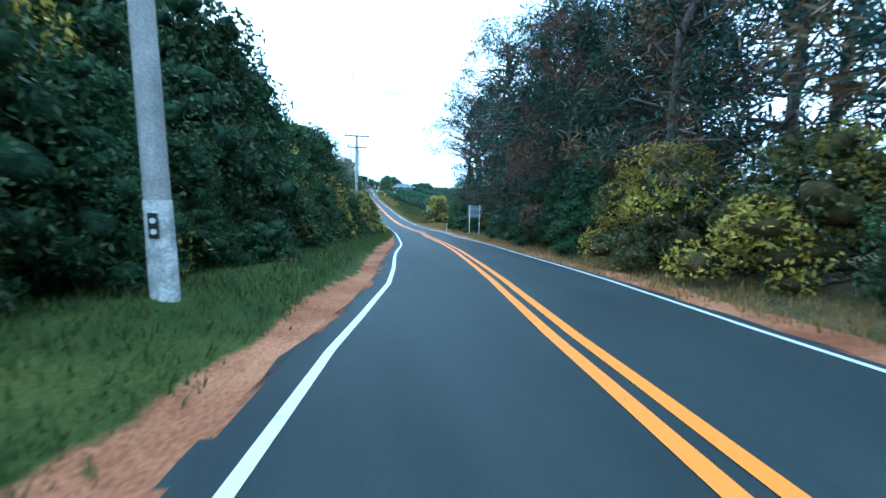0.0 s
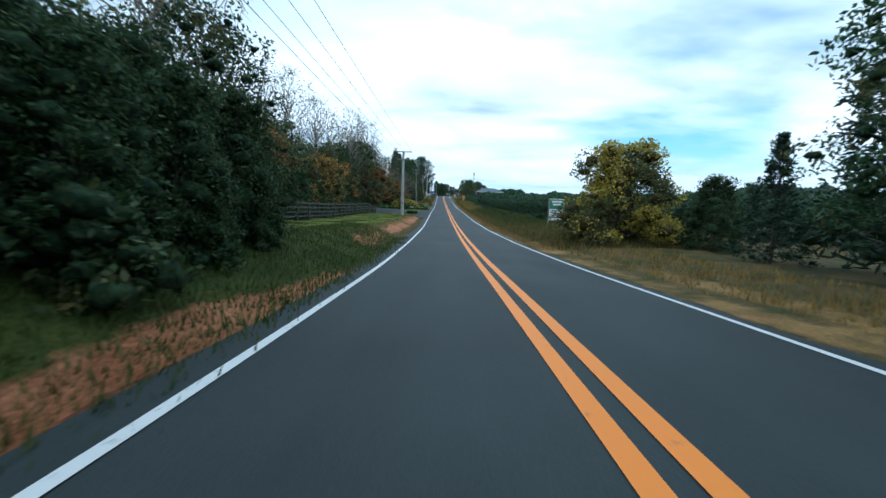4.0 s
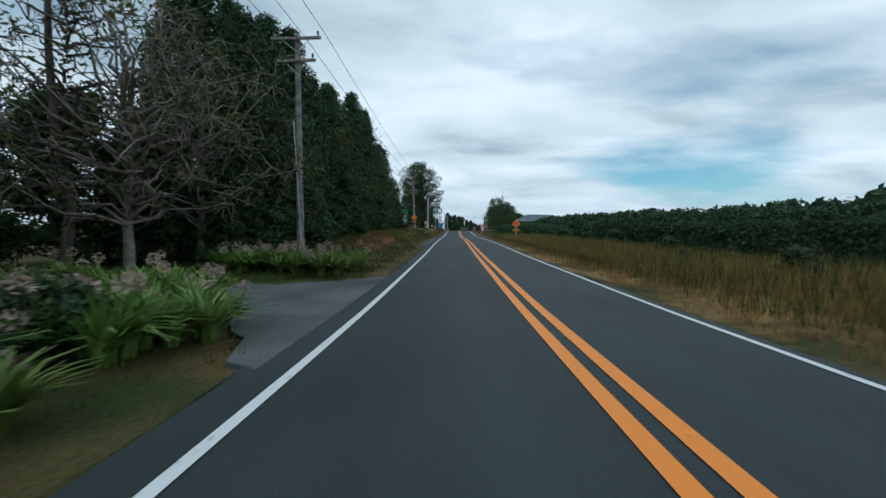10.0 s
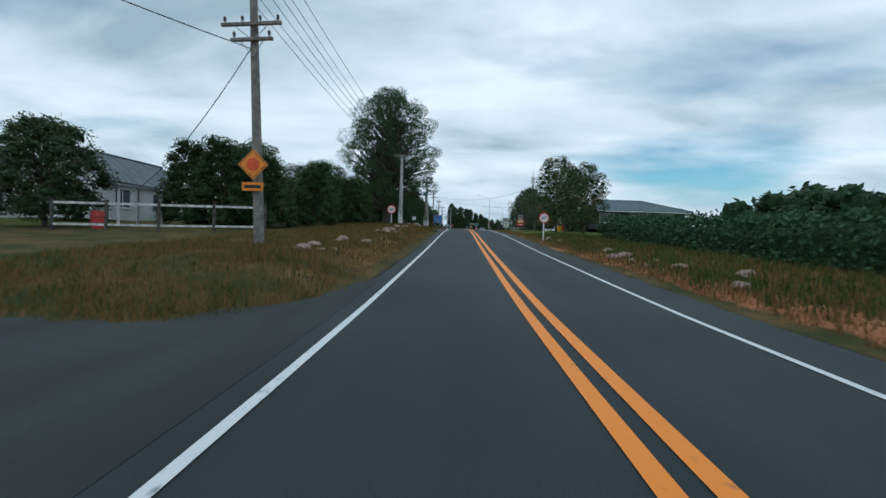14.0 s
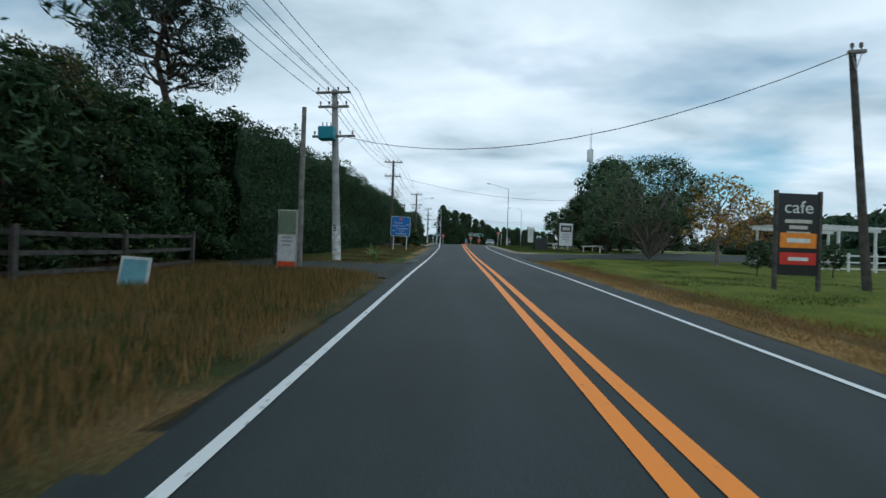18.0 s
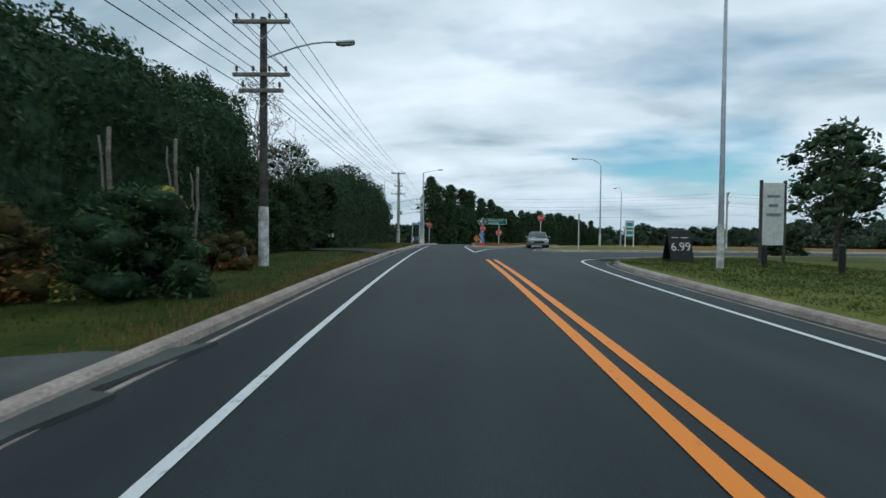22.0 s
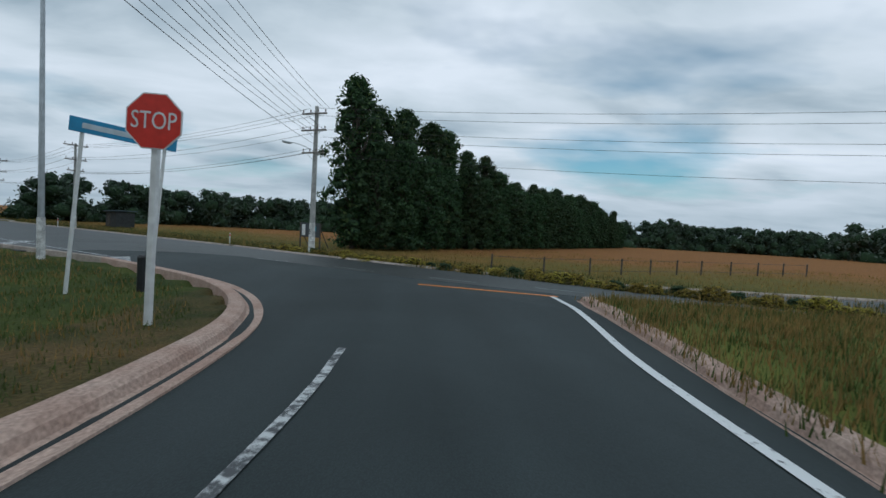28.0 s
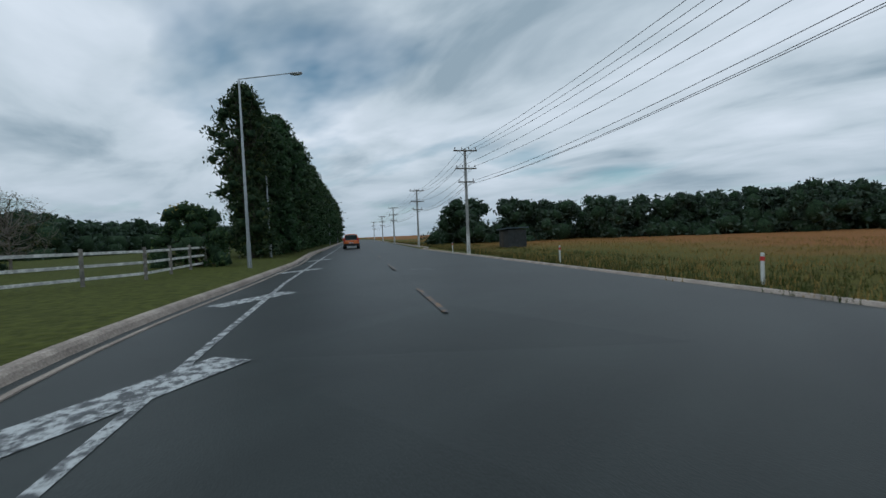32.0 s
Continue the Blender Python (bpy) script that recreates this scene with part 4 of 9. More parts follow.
ISLAND_1 = [(2.0, 264.9), (2.3, 263.95), (3.5, 263.85), (4.25, 264.6), (5.9, 268.3), (9.2, 274.2), (13.2, 281), (15.2, 285.2), (14.2, 286.4), (11.6, 283.8), (7.8, 278.4), (4.6, 272.6), (2.6, 268)]
ISLAND_2 = [(2.95, 279.4), (3.4, 278.95), (4.05, 279.1), (5.4, 280.9), (8.6, 285.0), (12.8, 289.2), (15.9, 291.6), (12, 292.5), (6.4, 292.8), (5.4, 291.9), (4.8, 288), (4.2, 284.5), (3.35, 281)]
island("traffic_island", ISLAND_1, M["rough"], "kerbed traffic island with dry grass on top")
island("traffic_island", ISLAND_2, M["grass"], "kerbed triangular island with rough grass")


def poly_band(name, pts, width, mat, lift=0.012):
    return ribbon(name, pts, width, mat, lift, "white painted line on the junction", "road marking")


poly_band("edge_line", bend([(-2.02, 268), (-1.75, 271), (-1.2, 277.5), (-0.1, 285.0), (0.1, 287.5)]), 0.1, M["white_worn"])
poly_band("island_line", bend([(1.45, 252.0), (1.42, 258), (1.40, 262), (1.55, 265.2), (2.3, 269), (4.4, 274.2), (8.2, 280.5), (12.4, 286.2)]), 0.14, M["white"])
poly_band("island_line", bend([(1.45, 252.0), (2.6, 257.2), (3.95, 261.4), (5.3, 265.3), (6.7, 268.5), (10.3, 274.6), (14.6, 281.6)]), 0.14, M["white"])
for a, b in (((1.5, 261.8), (2.85, 258.7)), ((1.7, 266.2), (2.35, 266.0)), ((6.5, 268.2), (5.9, 268.6)), ((8.9, 272.3), (8.0, 272.6)), ((3.2, 271.6), (4.0, 271.2))):
    poly_band("chevron_stroke", [a, b], 0.28, M["white_worn"])
poly_band("limit_line", [(1.3, 293.9), (5.2, 293.3)], 0.22, M["yellow"])
poly_band("island_line", bend([(5.0, 293.2), (4.5, 290), (4.0, 287.4), (3.5, 283.6), (2.75, 280.4), (2.25, 278.2)]), 0.14, M["white"])
poly_band("island_line", bend([(2.25, 278.2), (3.1, 277.9), (4.0, 277.5), (6.2, 280.6), (10.2, 286.2), (17.5, 292.9)]), 0.14, M["white"])
sheet("painted_nose", [(2.3, 278.3), (3.05, 278.9), (3.9, 278.75), (5.4, 280.2), (3.9, 277.6), (3.1, 278.1)], M["white_worn"], 0.012, "worn white paint before the island", "road marking", step=0.8)
for k in range(3):
    poly_band("chevron_stroke", [(-2.95, 263.2 + k * 4.2), (-2.1, 264.6 + k * 4.2)], 0.34, M["white_worn"])
poly_band("chevron_stroke", [(-2.5, 275), (-1.5, 276.6)], 0.4, M["white_worn"])
poly_band("side_road_line", bend([(4.75, 231), (4.75, 239), (5.25, 244.3), (6.1, 247.4), (8.2, 249.4), (12, 250.6), (24, 251.8)]), 0.12, M["white"])
poly_band("side_road_line", [(6.4, 256.2), (5.9, 257.6), (7.2, 262.6), (10.6, 269.4)], 0.11, M["white_worn"])
# painted word before the limit line
cu = words("STOP", 1.0, M["white_worn"], None, (0, 0, 0), 0.001, name="painted_word", rx=0)
cu.data.transform(Matrix.Diagonal((0.80, 4.7, 1, 1)))
for v in cu.data.vertices:
    x, y = v.co.x + 1.02, v.co.y + 281.9
    v.co = (x + (y - 280.2) * 0.17, y, rz(x, y) + 0.013 + v.co.z)
tagged(cu, "worn white painted word on the lane", "road marking", kind="structure")

# highway markings
poly_band("edge_line", [(-8.9, 297.4), (-17.2, 303.0), (-23.5, 307.3)] + [hw(s, -3.6) for s in range(215, 420, 10)], 0.12, M["white_worn"])
for a, b in (((-8.2, 296.4), (-9.1, 297.8)), ((-15.5, 300.7), (-16.4, 303.0)), ((-20.7, 304.3), (-21.3, 306.3)), ((-27.2, 309.0), (-27.5, 311.0)), ((-33.5, 313.8), (-34.0, 315.8))):
    poly_band("chevron_stroke", [a, b], 0.55, M["white_worn"])
for k in range(24):
    s = 186 + k * 9.0
    poly_band("centre_dash", [hw(s, 0.0), hw(s + 3.2, 0.0)], 0.1, M["yellow_worn"], 0.0)
    poly_band("centre_dash", [hw(s + 1, 2.5), hw(s + 4.0, 2.5)], 0.1, M["white_faint"], 0.0)
for k in range(6):
    poly_band("median_stroke", [hw(204 + 9 * k, 0.6), hw(204.8 + 9 * k, 2.6)], 0.2, M["white_faint"], 0.0)
for k in range(7):
    poly_band("give_way_dash", [(-5.4 + k * 3.6, 300.3 - k * 1.0 - min(k, 2) * 0.7), (-3.8 + k * 3.6, 299.6 - k * 1.0 - min(k, 2) * 0.7)], 0.12, M["white_worn"])

# ---- drives and aprons ----
sheet("drive", DRIVES[0], M["shoulder"], 0.004, "dark sealed drive opening off the road", "drive", fn=ground_z, step=0.5, skirt=0.14, fray=0.55)
sheet("drive", DRIVES[1], M["gravel"], 0.004, "grey gravelled drive entrance", "drive", fn=ground_z, step=0.5, skirt=0.14, fray=0.55)
sheet("drive", DRIVES[2], M["shoulder"], 0.004, "sealed drive apron beside the sign", "drive", fn=ground_z, step=0.5, skirt=0.14, fray=0.55)
sheet("drive", DRIVES[3], M["gravel"], 0.004, "rutted gravel track entrance", "drive", fn=ground_z, step=0.5, skirt=0.14, fray=0.55)
sheet("drive", DRIVES[4], M["shoulder"], 0.004, "dark gravel lay-by under the trees", "drive", fn=ground_z, step=0.5, skirt=0.14, fray=0.55)
sheet("drive", DRIVES[5], M["gravel"], 0.05, "grey drive through a gap in the hedge", "drive", fn=ground_z, step=0.5, skirt=0.14, fray=0.55)
sheet("drive", DRIVES[6], M["shoulder"], 0.05, "narrow sealed drive crossing the verge", "drive", fn=ground_z, step=0.5, skirt=0.14, fray=0.55)
sheet("car_park", DRIVES[7], M["shoulder"], 0.005, "sealed entrance to a car park", "drive", fn=ground_z, step=0.5, skirt=0.14, fray=0.55)
strip("gravel_edge", [-2.42, -2.15, -1.9], np.arange(95, 119, 0.5), M["gravel"], 0.028, "loose gravel along the edge of the seal", "road edge", fn=ground_z, edge=crumbled)
strip("gravel_edge", [-2.38, -2.1, -1.8], np.arange(197, 226, 0.5), M["gravel"], 0.014, "loose gravel along the edge of the seal", "road edge", fn=ground_z, edge=crumbled)


# ---- plants ----
def unit(rng, n):
    v = rng.normal(size=(n, 3))
    return v / np.linalg.norm(v, axis=1, keepdims=True)


def leaf_mesh(name, rng, centres, length, width, mat, droop=0.0, flat=0.0, lengths=None):
    """Pointed leaves, each a small folded blade of its own, turned at random."""
    n = len(centres)
    a, r = unit(rng, n), unit(rng, n)
    a[:, 2] = a[:, 2] * (1 - flat) - droop
    a /= np.linalg.norm(a, axis=1, keepdims=True)
    b = np.cross(a, r)
    b /= np.linalg.norm(b, axis=1, keepdims=True) + 1e-9
    k = rng.uniform(0.65, 1.35, (n, 1))
    la, wb = a * length * k / 2, b * width * k / 2
    c = np.asarray(centres)
    v = np.stack([c - la, c - wb + la * 0.15, c + la, c + wb + la * 0.15], 1).reshape(-1, 3)
    return raw_mesh(name, v, np.arange(4 * n).reshape(n, 4), mat)


def lumps(rng, centres, radii, per):
    """Points in loose clumps, denser towards each clump's skin."""
    out = []
    for c, r in zip(centres, radii):
        k = int(per * rng.uniform(0.7, 1.3))
        d = unit(rng, k) * (rng.uniform(0.25, 1.0, (k, 1)) ** 0.45)
        out.append(np.asarray(c) + d * np.array([r, r, r * 0.72]))
    return np.concatenate(out)


def crooked(rng, p, q, r0, r1, steps=4, sway=0.12):
    p, q = np.asarray(p, float), np.asarray(q, float)
    d = np.linalg.norm(q - p)
    path = []
    for i in range(steps + 1):
        t = i / steps
        w = rng.normal(size=3) * sway * d * (t * (1 - t)) * 1.6
        path.append((p + (q - p) * t + w, r0 + (r1 - r0) * t))
    return path


KINDS = {}
PHI = (1 + 5 ** 0.5) / 2
ICO = np.array([(-1, PHI, 0), (1, PHI, 0), (-1, -PHI, 0), (1, -PHI, 0), (0, -1, PHI), (0, 1, PHI), (0, -1, -PHI), (0, 1, -PHI), (PHI, 0, -1), (PHI, 0, 1), (-PHI, 0, -1), (-PHI, 0, 1)]) / (1 + PHI * PHI) ** 0.5
ICO_F = [(a, b, c) for a in range(12) for b in range(a + 1, 12) for c in range(b + 1, 12) if max(np.linalg.norm(ICO[a] - ICO[b]), np.linalg.norm(ICO[b] - ICO[c]), np.linalg.norm(ICO[a] - ICO[c])) < 1.2]
ICO_F = [(a, b, c) if np.dot(np.cross(ICO[b] - ICO[a], ICO[c] - ICO[a]), ICO[a]) > 0 else (a, c, b) for a, b, c in ICO_F]


def tree_meshes(kind):
    """Trunk-and-limb mesh and crown meshes of a kind of tree, at their real size."""
    k = dict(shape="round", h=7.0, r=2.6, base=1.2, clumps=34, cr=0.9, per=110, leaf=(0.24, 0.11), mat="bush", bark="bark", trunk=0.14, twigs=0, fork=0.45, droop=0.0, seed=1, second=None, share=0.0, inside=0.0, core="core", low=False)
    k.update(KINDS[kind])
    rng = np.random.default_rng(k["seed"])
    h, r, base, n = k["h"], k["r"], k["base"], k["clumps"]
    cs, rs = [], []
    for i in range(n):
        t = (i + rng.uniform(0, 1)) / n
        ang = i * 2.39996 + rng.uniform(-0.4, 0.4)
        if k["shape"] == "round":
            z = base + (h - base) * t
            w = r * math.sqrt(max(0.05, 1 - (2 * t - 0.85) ** 2 * 0.75)) * rng.uniform(0.35, 0.95)
        elif k["shape"] == "bush":
            z = base + (h - base) * t ** 1.15
            w = r * (1 - 0.62 * t ** 1.6) * rng.uniform(0.4, 1.0)
        elif k["shape"] == "cone":
            z = base + (h - base) * t ** 1.05
            w = r * (1 - t) ** 0.85 * rng.uniform(0.55, 1.0) + 0.05
        elif k["shape"] == "column":
            z = base + (h - base) * t
            w = r * (0.62 + 0.5 * t) * math.sqrt(max(0.02, 1 - t ** 2.2)) * (0.75 + 0.4 * math.sin(7 * t + 2 * ang)) * rng.uniform(0.4, 1.05)
        elif k["shape"] == "layer":
            z = base + (h - base) * (math.floor(t * 7) / 7 + 0.04 * rng.uniform(-1, 1))
            w = r * (1.05 - 0.6 * t) * rng.uniform(0.3, 1.05)
        else:  # umbrella
            z = base + (h - base) * (0.45 + 0.55 * (1 - (i / n) ** 1.4)) * rng.uniform(0.9, 1.05)
            w = r * (i / n) ** 0.5 * rng.uniform(0.85, 1.05)
        cs.append((w * math.cos(ang), w * math.sin(ang), z))
        rs.append(k["cr"] * rng.uniform(0.65, 1.25) * (0.55 + 0.6 * (1 - t) if k["shape"] == "cone" else 1.0))
    limbs = [crooked(rng, (0, 0, -0.3), (rng.normal() * 0.15, rng.normal() * 0.15, h * (0.93 if k["shape"] in ("cone", "layer", "column") else k["fork"] + 0.25)), k["trunk"], k["trunk"] * 0.22, 6, 0.05)]
    for c in cs:
        z0 = max(0.25 * base, c[2] * rng.uniform(0.55, 0.8)) if k["shape"] not in ("cone", "layer") else c[2] * rng.uniform(0.86, 0.97)
        if k["low"]:
            z0 = rng.uniform(0.1, 0.7)
        limbs.append(crooked(rng, (0, 0, min(z0, h * 0.9)), c, k["trunk"] * 0.32, 0.012, 4, 0.2))
        for _ in range(k["twigs"]):
            e = np.array(c) + unit(rng, 1)[0] * k["cr"] * rng.uniform(0.8, 1.7)
            limbs.append(crooked(rng, c, e, 0.022, 0.006, 3, 0.3))
    vs, fs = tubes(limbs, 5)
    wood = mesh_from(kind + "_wood", vs, fs, [M[k["bark"]]], None, True)
    crowns = []
    inner = None
    # added dark blobs fill each clump and stand for its inner shade
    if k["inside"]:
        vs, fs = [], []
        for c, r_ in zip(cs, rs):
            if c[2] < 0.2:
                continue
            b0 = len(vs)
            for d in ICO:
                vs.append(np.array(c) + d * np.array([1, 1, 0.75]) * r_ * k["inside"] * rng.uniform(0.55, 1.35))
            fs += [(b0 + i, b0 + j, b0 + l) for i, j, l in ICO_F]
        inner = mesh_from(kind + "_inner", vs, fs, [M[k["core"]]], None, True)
    pts = lumps(rng, cs, rs, k["per"])
    pts = pts[pts[:, 2] > 0.05]
    if k["second"]:
        pick = np.array([noise.noise(Vector(p * 0.55)) for p in pts]) > 0.25 - k["share"]
        crowns.append(leaf_mesh(kind + "_crown_b", rng, pts[pick], *k["leaf"], M[k["second"]], k["droop"]))
        pts = pts[~pick]
    crowns.insert(0, leaf_mesh(kind + "_crown", rng, pts, *k["leaf"], M[k["mat"]], k["droop"]))
    return wood, crowns, inner


MESHES = {}


NAMES = {"tall_pine": "pine", "tall_pine_b": "pine", "lone_pine": "pine", "larch": "larch", "young_pine": "pine", "pine_wide": "pine", "rust_pine": "pine", "cypress": "cypress", "macrocarpa": "macrocarpa", "old_macrocarpa": "macrocarpa", "gum": "shelter_tree", "gum_b": "shelter_tree", "maple": "maple", "autumn": "autumn_tree", "gold_tree": "yellow_tree", "thin": "bare_tree", "bare": "bare_tree", "leafy_bare": "bare_tree"}


def plant(kind, x, y, scale=1.0, name="", label="", category="tree", group="", z=None, squash=1.0, turn=None, lean=0.0):
    """One tree or shrub of a kind, standing on the ground."""
    if kind not in MESHES:
        MESHES[kind] = tree_meshes(kind)
    wood, crowns, inner = MESHES[kind]
    rng = random.Random(int(x * 131 + y * 977) & 0xFFFFFF)
    m = pose(x, y, gz(x, y) - 0.08 if z is None else z, lean * rng.uniform(-1, 1), lean * rng.uniform(-1, 1), rng.uniform(0, 360) if turn is None else turn)
    ob = thing(name or NAMES.get(kind, "tree"), m @ Matrix.Diagonal((scale, scale, scale * squash, 1)), label or KINDS[kind].get("label", ""), category, group)
    part("trunk", wood, None, ob)
    if inner:
        tagged(part("inner_growth", inner, None, ob), kind="stuff")
    for c in crowns:
        part("crown" if c is crowns[0] else "turning_leaves", c, None, ob)
    return ob


KINDS.update({
    "native": dict(inside=0.55, shape="bush", h=6.2, r=2.7, base=0.5, clumps=52, cr=0.85, per=230, leaf=(0.17, 0.08), mat="bush", seed=3, label="dense dark green native tree beside the road"),
    "native_b": dict(inside=0.26, shape="round", h=8.2, r=3.0, base=1.6, clumps=50, cr=0.95, per=190, leaf=(0.17, 0.08), mat="bush", second="olive", share=0.1, seed=4, label="tall leafy green roadside tree"),
    "gold_bush": dict(core="core_olive", inside=0.55, shape="bush", h=3.2, r=2.2, base=0.2, clumps=34, cr=0.7, per=210, leaf=(0.14, 0.065), mat="olive", second="gold", share=0.28, seed=5, label="yellowing leafy shrub on the verge"),
    "tall_pine": dict(inside=0.0, shape="layer", h=17.0, r=3.6, base=4.5, clumps=66, cr=1.05, per=100, leaf=(0.34, 0.06), mat="pine", trunk=0.24, seed=6, second="pine_brown", share=0.02, label="tall dark pine with bare lower trunk"),
    "tall_pine_b": dict(inside=0.0, shape="layer", h=14.0, r=3.2, base=2.2, clumps=70, cr=1.05, per=100, leaf=(0.34, 0.06), mat="pine", trunk=0.2, seed=16, second="pine_brown", share=0.04, label="dark pine with browned patches of needles"),
    "young_pine": dict(inside=0.35, shape="cone", h=8.5, r=2.3, base=0.3, clumps=64, cr=0.62, per=84, leaf=(0.32, 0.07), mat="pine", trunk=0.15, seed=7, label="young pine with a pointed leader"),
    "autumn": dict(core="core_olive", inside=0.4, shape="round", h=5.2, r=2.6, base=1.2, clumps=44, cr=0.95, per=95, leaf=(0.21, 0.12), mat="olive", second="autumn", share=0.28, seed=8, twigs=1, label="small tree with rust-coloured autumn leaves"),
    "maple": dict(shape="round", h=4.6, r=2.0, base=1.3, clumps=30, cr=0.6, per=45, leaf=(0.18, 0.11), mat="autumn", seed=18, twigs=2, bark="bark_pale", label="small maple turning red-brown, half bare"),
    "thin": dict(shape="round", h=12.5, r=3.4, base=2.6, clumps=52, cr=0.95, per=30, leaf=(0.17, 0.08), mat="olive", seed=9, twigs=4, bark="bark_pale", trunk=0.17, label="thinly leaved deciduous tree with grey branches"),
    "bare": dict(shape="round", h=7.5, r=4.0, base=2.0, clumps=56, cr=0.9, per=34, leaf=(0.16, 0.08), mat="olive", seed=10, twigs=5, bark="bark_pale", trunk=0.16, label="spreading half-bare tree over the drive"),
    "cypress": dict(inside=0.42, shape="cone", h=10.5, r=3.0, base=0.3, clumps=84, cr=1.0, per=200, leaf=(0.2, 0.07), mat="cypress", trunk=0.22, droop=0.3, seed=11, label="dark green cypress with drooping foliage"),
    "macrocarpa": dict(inside=0.42, shape="umbrella", h=14.0, r=6.6, base=4.0, clumps=130, cr=1.35, per=100, leaf=(0.38, 0.15), mat="cypress", trunk=0.55, seed=12, fork=0.35, twigs=2, label="huge spreading macrocarpa with a thick fluted trunk"),
    "old_macrocarpa": dict(inside=0.0, shape="round", h=16.0, r=7.2, base=2.8, clumps=190, cr=1.2, per=340, leaf=(0.26, 0.055), mat="cypress", trunk=0.82, droop=0.35, seed=34, fork=0.4, twigs=1, label="huge old macrocarpa with a thick fluted trunk"),
    "gum": dict(inside=0.5, shape="column", h=14.5, r=3.3, base=0.5, clumps=150, cr=0.85, per=52, leaf=(0.36, 0.15), mat="bush", trunk=0.24, seed=13, twigs=0, label="tall shaggy dark green tree in a shelter belt"),
    "gum_b": dict(inside=0.52, shape="column", h=12.0, r=3.4, base=0.4, clumps=140, cr=0.9, per=52, leaf=(0.36, 0.15), mat="cypress", trunk=0.24, seed=23, label="dark green shelter-belt tree"),
    "round": dict(inside=0.45, shape="round", h=6.4, r=3.3, base=0.9, clumps=100, cr=0.8, per=130, leaf=(0.2, 0.09), mat="lawn_leaf", trunk=0.16, seed=14, twigs=1, fork=0.3, label="rounded evergreen tree on the lawn"),
    "vase": dict(inside=0.2, shape="round", h=6.4, r=4.1, base=2.2, clumps=95, cr=0.75, per=150, leaf=(0.15, 0.07), mat="lawn_leaf", trunk=0.19, seed=15, twigs=2, fork=0.0, low=True, bark="bark_pale", label="spreading umbrella-shaped tree with many stems"),
    "small": dict(inside=0.5, shape="round", h=3.6, r=1.3, base=1.2, clumps=24, cr=0.5, per=60, leaf=(0.16, 0.08), mat="lawn_leaf", trunk=0.07, seed=17, label="small young tree on the grass"),
    "ball": dict(inside=0.8, shape="bush", h=1.9, r=1.15, base=0.05, clumps=34, cr=0.42, per=110, leaf=(0.13, 0.05), mat="bush", second="gold", share=0.0, trunk=0.06, seed=19, label="clipped round green shrub beside the drive"),
    "rust_ball": dict(core="core_olive", inside=0.8, shape="bush", h=1.5, r=1.25, base=0.05, clumps=30, cr=0.42, per=110, leaf=(0.13, 0.05), mat="olive", second="autumn", share=0.2, trunk=0.06, seed=20, label="low reddish-brown mounded shrub"),
    "shrub": dict(inside=0.7, shape="bush", h=1.6, r=1.2, base=0.05, clumps=22, cr=0.5, per=60, leaf=(0.2, 0.1), mat="bush", second="olive", share=0.1, trunk=0.05, seed=21, label="low green shrub on the verge"),
    "broom": dict(core="core_olive", inside=0.7, shape="bush", h=1.5, r=1.7, base=0.1, clumps=32, cr=0.5, per=100, leaf=(0.20, 0.06), mat="olive", second="gold", share=0.85, trunk=0.05, seed=22, label="mounded golden-yellow garden shrub"),
    "pine_wide": dict(shape="layer", h=18.5, r=6.8, base=10.5, clumps=90, cr=1.1, per=110, leaf=(0.34, 0.06), mat="pine", trunk=0.3, seed=26, second="pine_brown", share=0.06, inside=0.0, label="big dark pine reaching boughs over the road"),
    "rust_pine": dict(shape="layer", h=13.0, r=3.4, base=1.5, clumps=76, cr=1.05, per=210, leaf=(0.3, 0.06), mat="pine", trunk=0.22, seed=27, second="pine_brown", share=0.12, inside=0.0, core="core_olive", label="dying pine hung with rust-brown needles"),
    "gold_tree": dict(shape="bush", h=4.6, r=2.8, base=0.3, clumps=70, cr=0.75, per=260, leaf=(0.15, 0.07), mat="olive", second="gold", share=0.34, seed=28, inside=0.42, core="core_olive", label="yellow-brown leafy tree under the pines"),
    "leafy_bare": dict(shape="round", h=7.5, r=4.0, base=2.0, clumps=64, cr=0.95, per=95, leaf=(0.18, 0.09), mat="olive", second="bush", share=0.15, seed=30, twigs=3, bark="bark", trunk=0.18, label="big spreading thin-leaved tree over the drive"),
    "hydrangea": dict(inside=0.7, shape="bush", h=1.6, r=1.1, base=0.05, clumps=24, cr=0.45, per=110, leaf=(0.15, 0.09), mat="bush", second="flower", share=0.12, trunk=0.05, seed=31, label="leafy hydrangea with faded pink flower heads"),
    "larch": dict(shape="cone", h=13.5, r=2.6, base=1.6, clumps=70, cr=0.75, per=26, leaf=(0.16, 0.06), mat="olive", bark="bark", trunk=0.16, twigs=4, seed=32, label="tall sparse conifer, nearly bare"),
    "lone_pine": dict(shape="layer", h=14.5, r=4.2, base=8.8, clumps=60, cr=0.85, per=260, leaf=(0.3, 0.055), mat="pine", trunk=0.26, seed=33, label="lone pine with a long bare trunk and high boughs"),
    "far_tree": dict(inside=0.7, shape="round", h=8.0, r=3.2, base=0.6, clumps=30, cr=1.25, per=42, leaf=(0.5, 0.24), mat="far", trunk=0.2, seed=24, label="far-off dark green tree behind the pasture"),
})


def blob_noise(p, f):
    x, y, z = p[:, 0] * f, p[:, 1] * f, p[:, 2] * f
    return (np.sin(x * 1.7 + 1.3 * np.sin(y * 1.1 + 2)) + np.sin(y * 1.9 + 1.7 * np.sin(z * 1.3 + 1)) + np.sin(z * 2.3 + 1.1 * np.sin(x * 1.5))) / 3


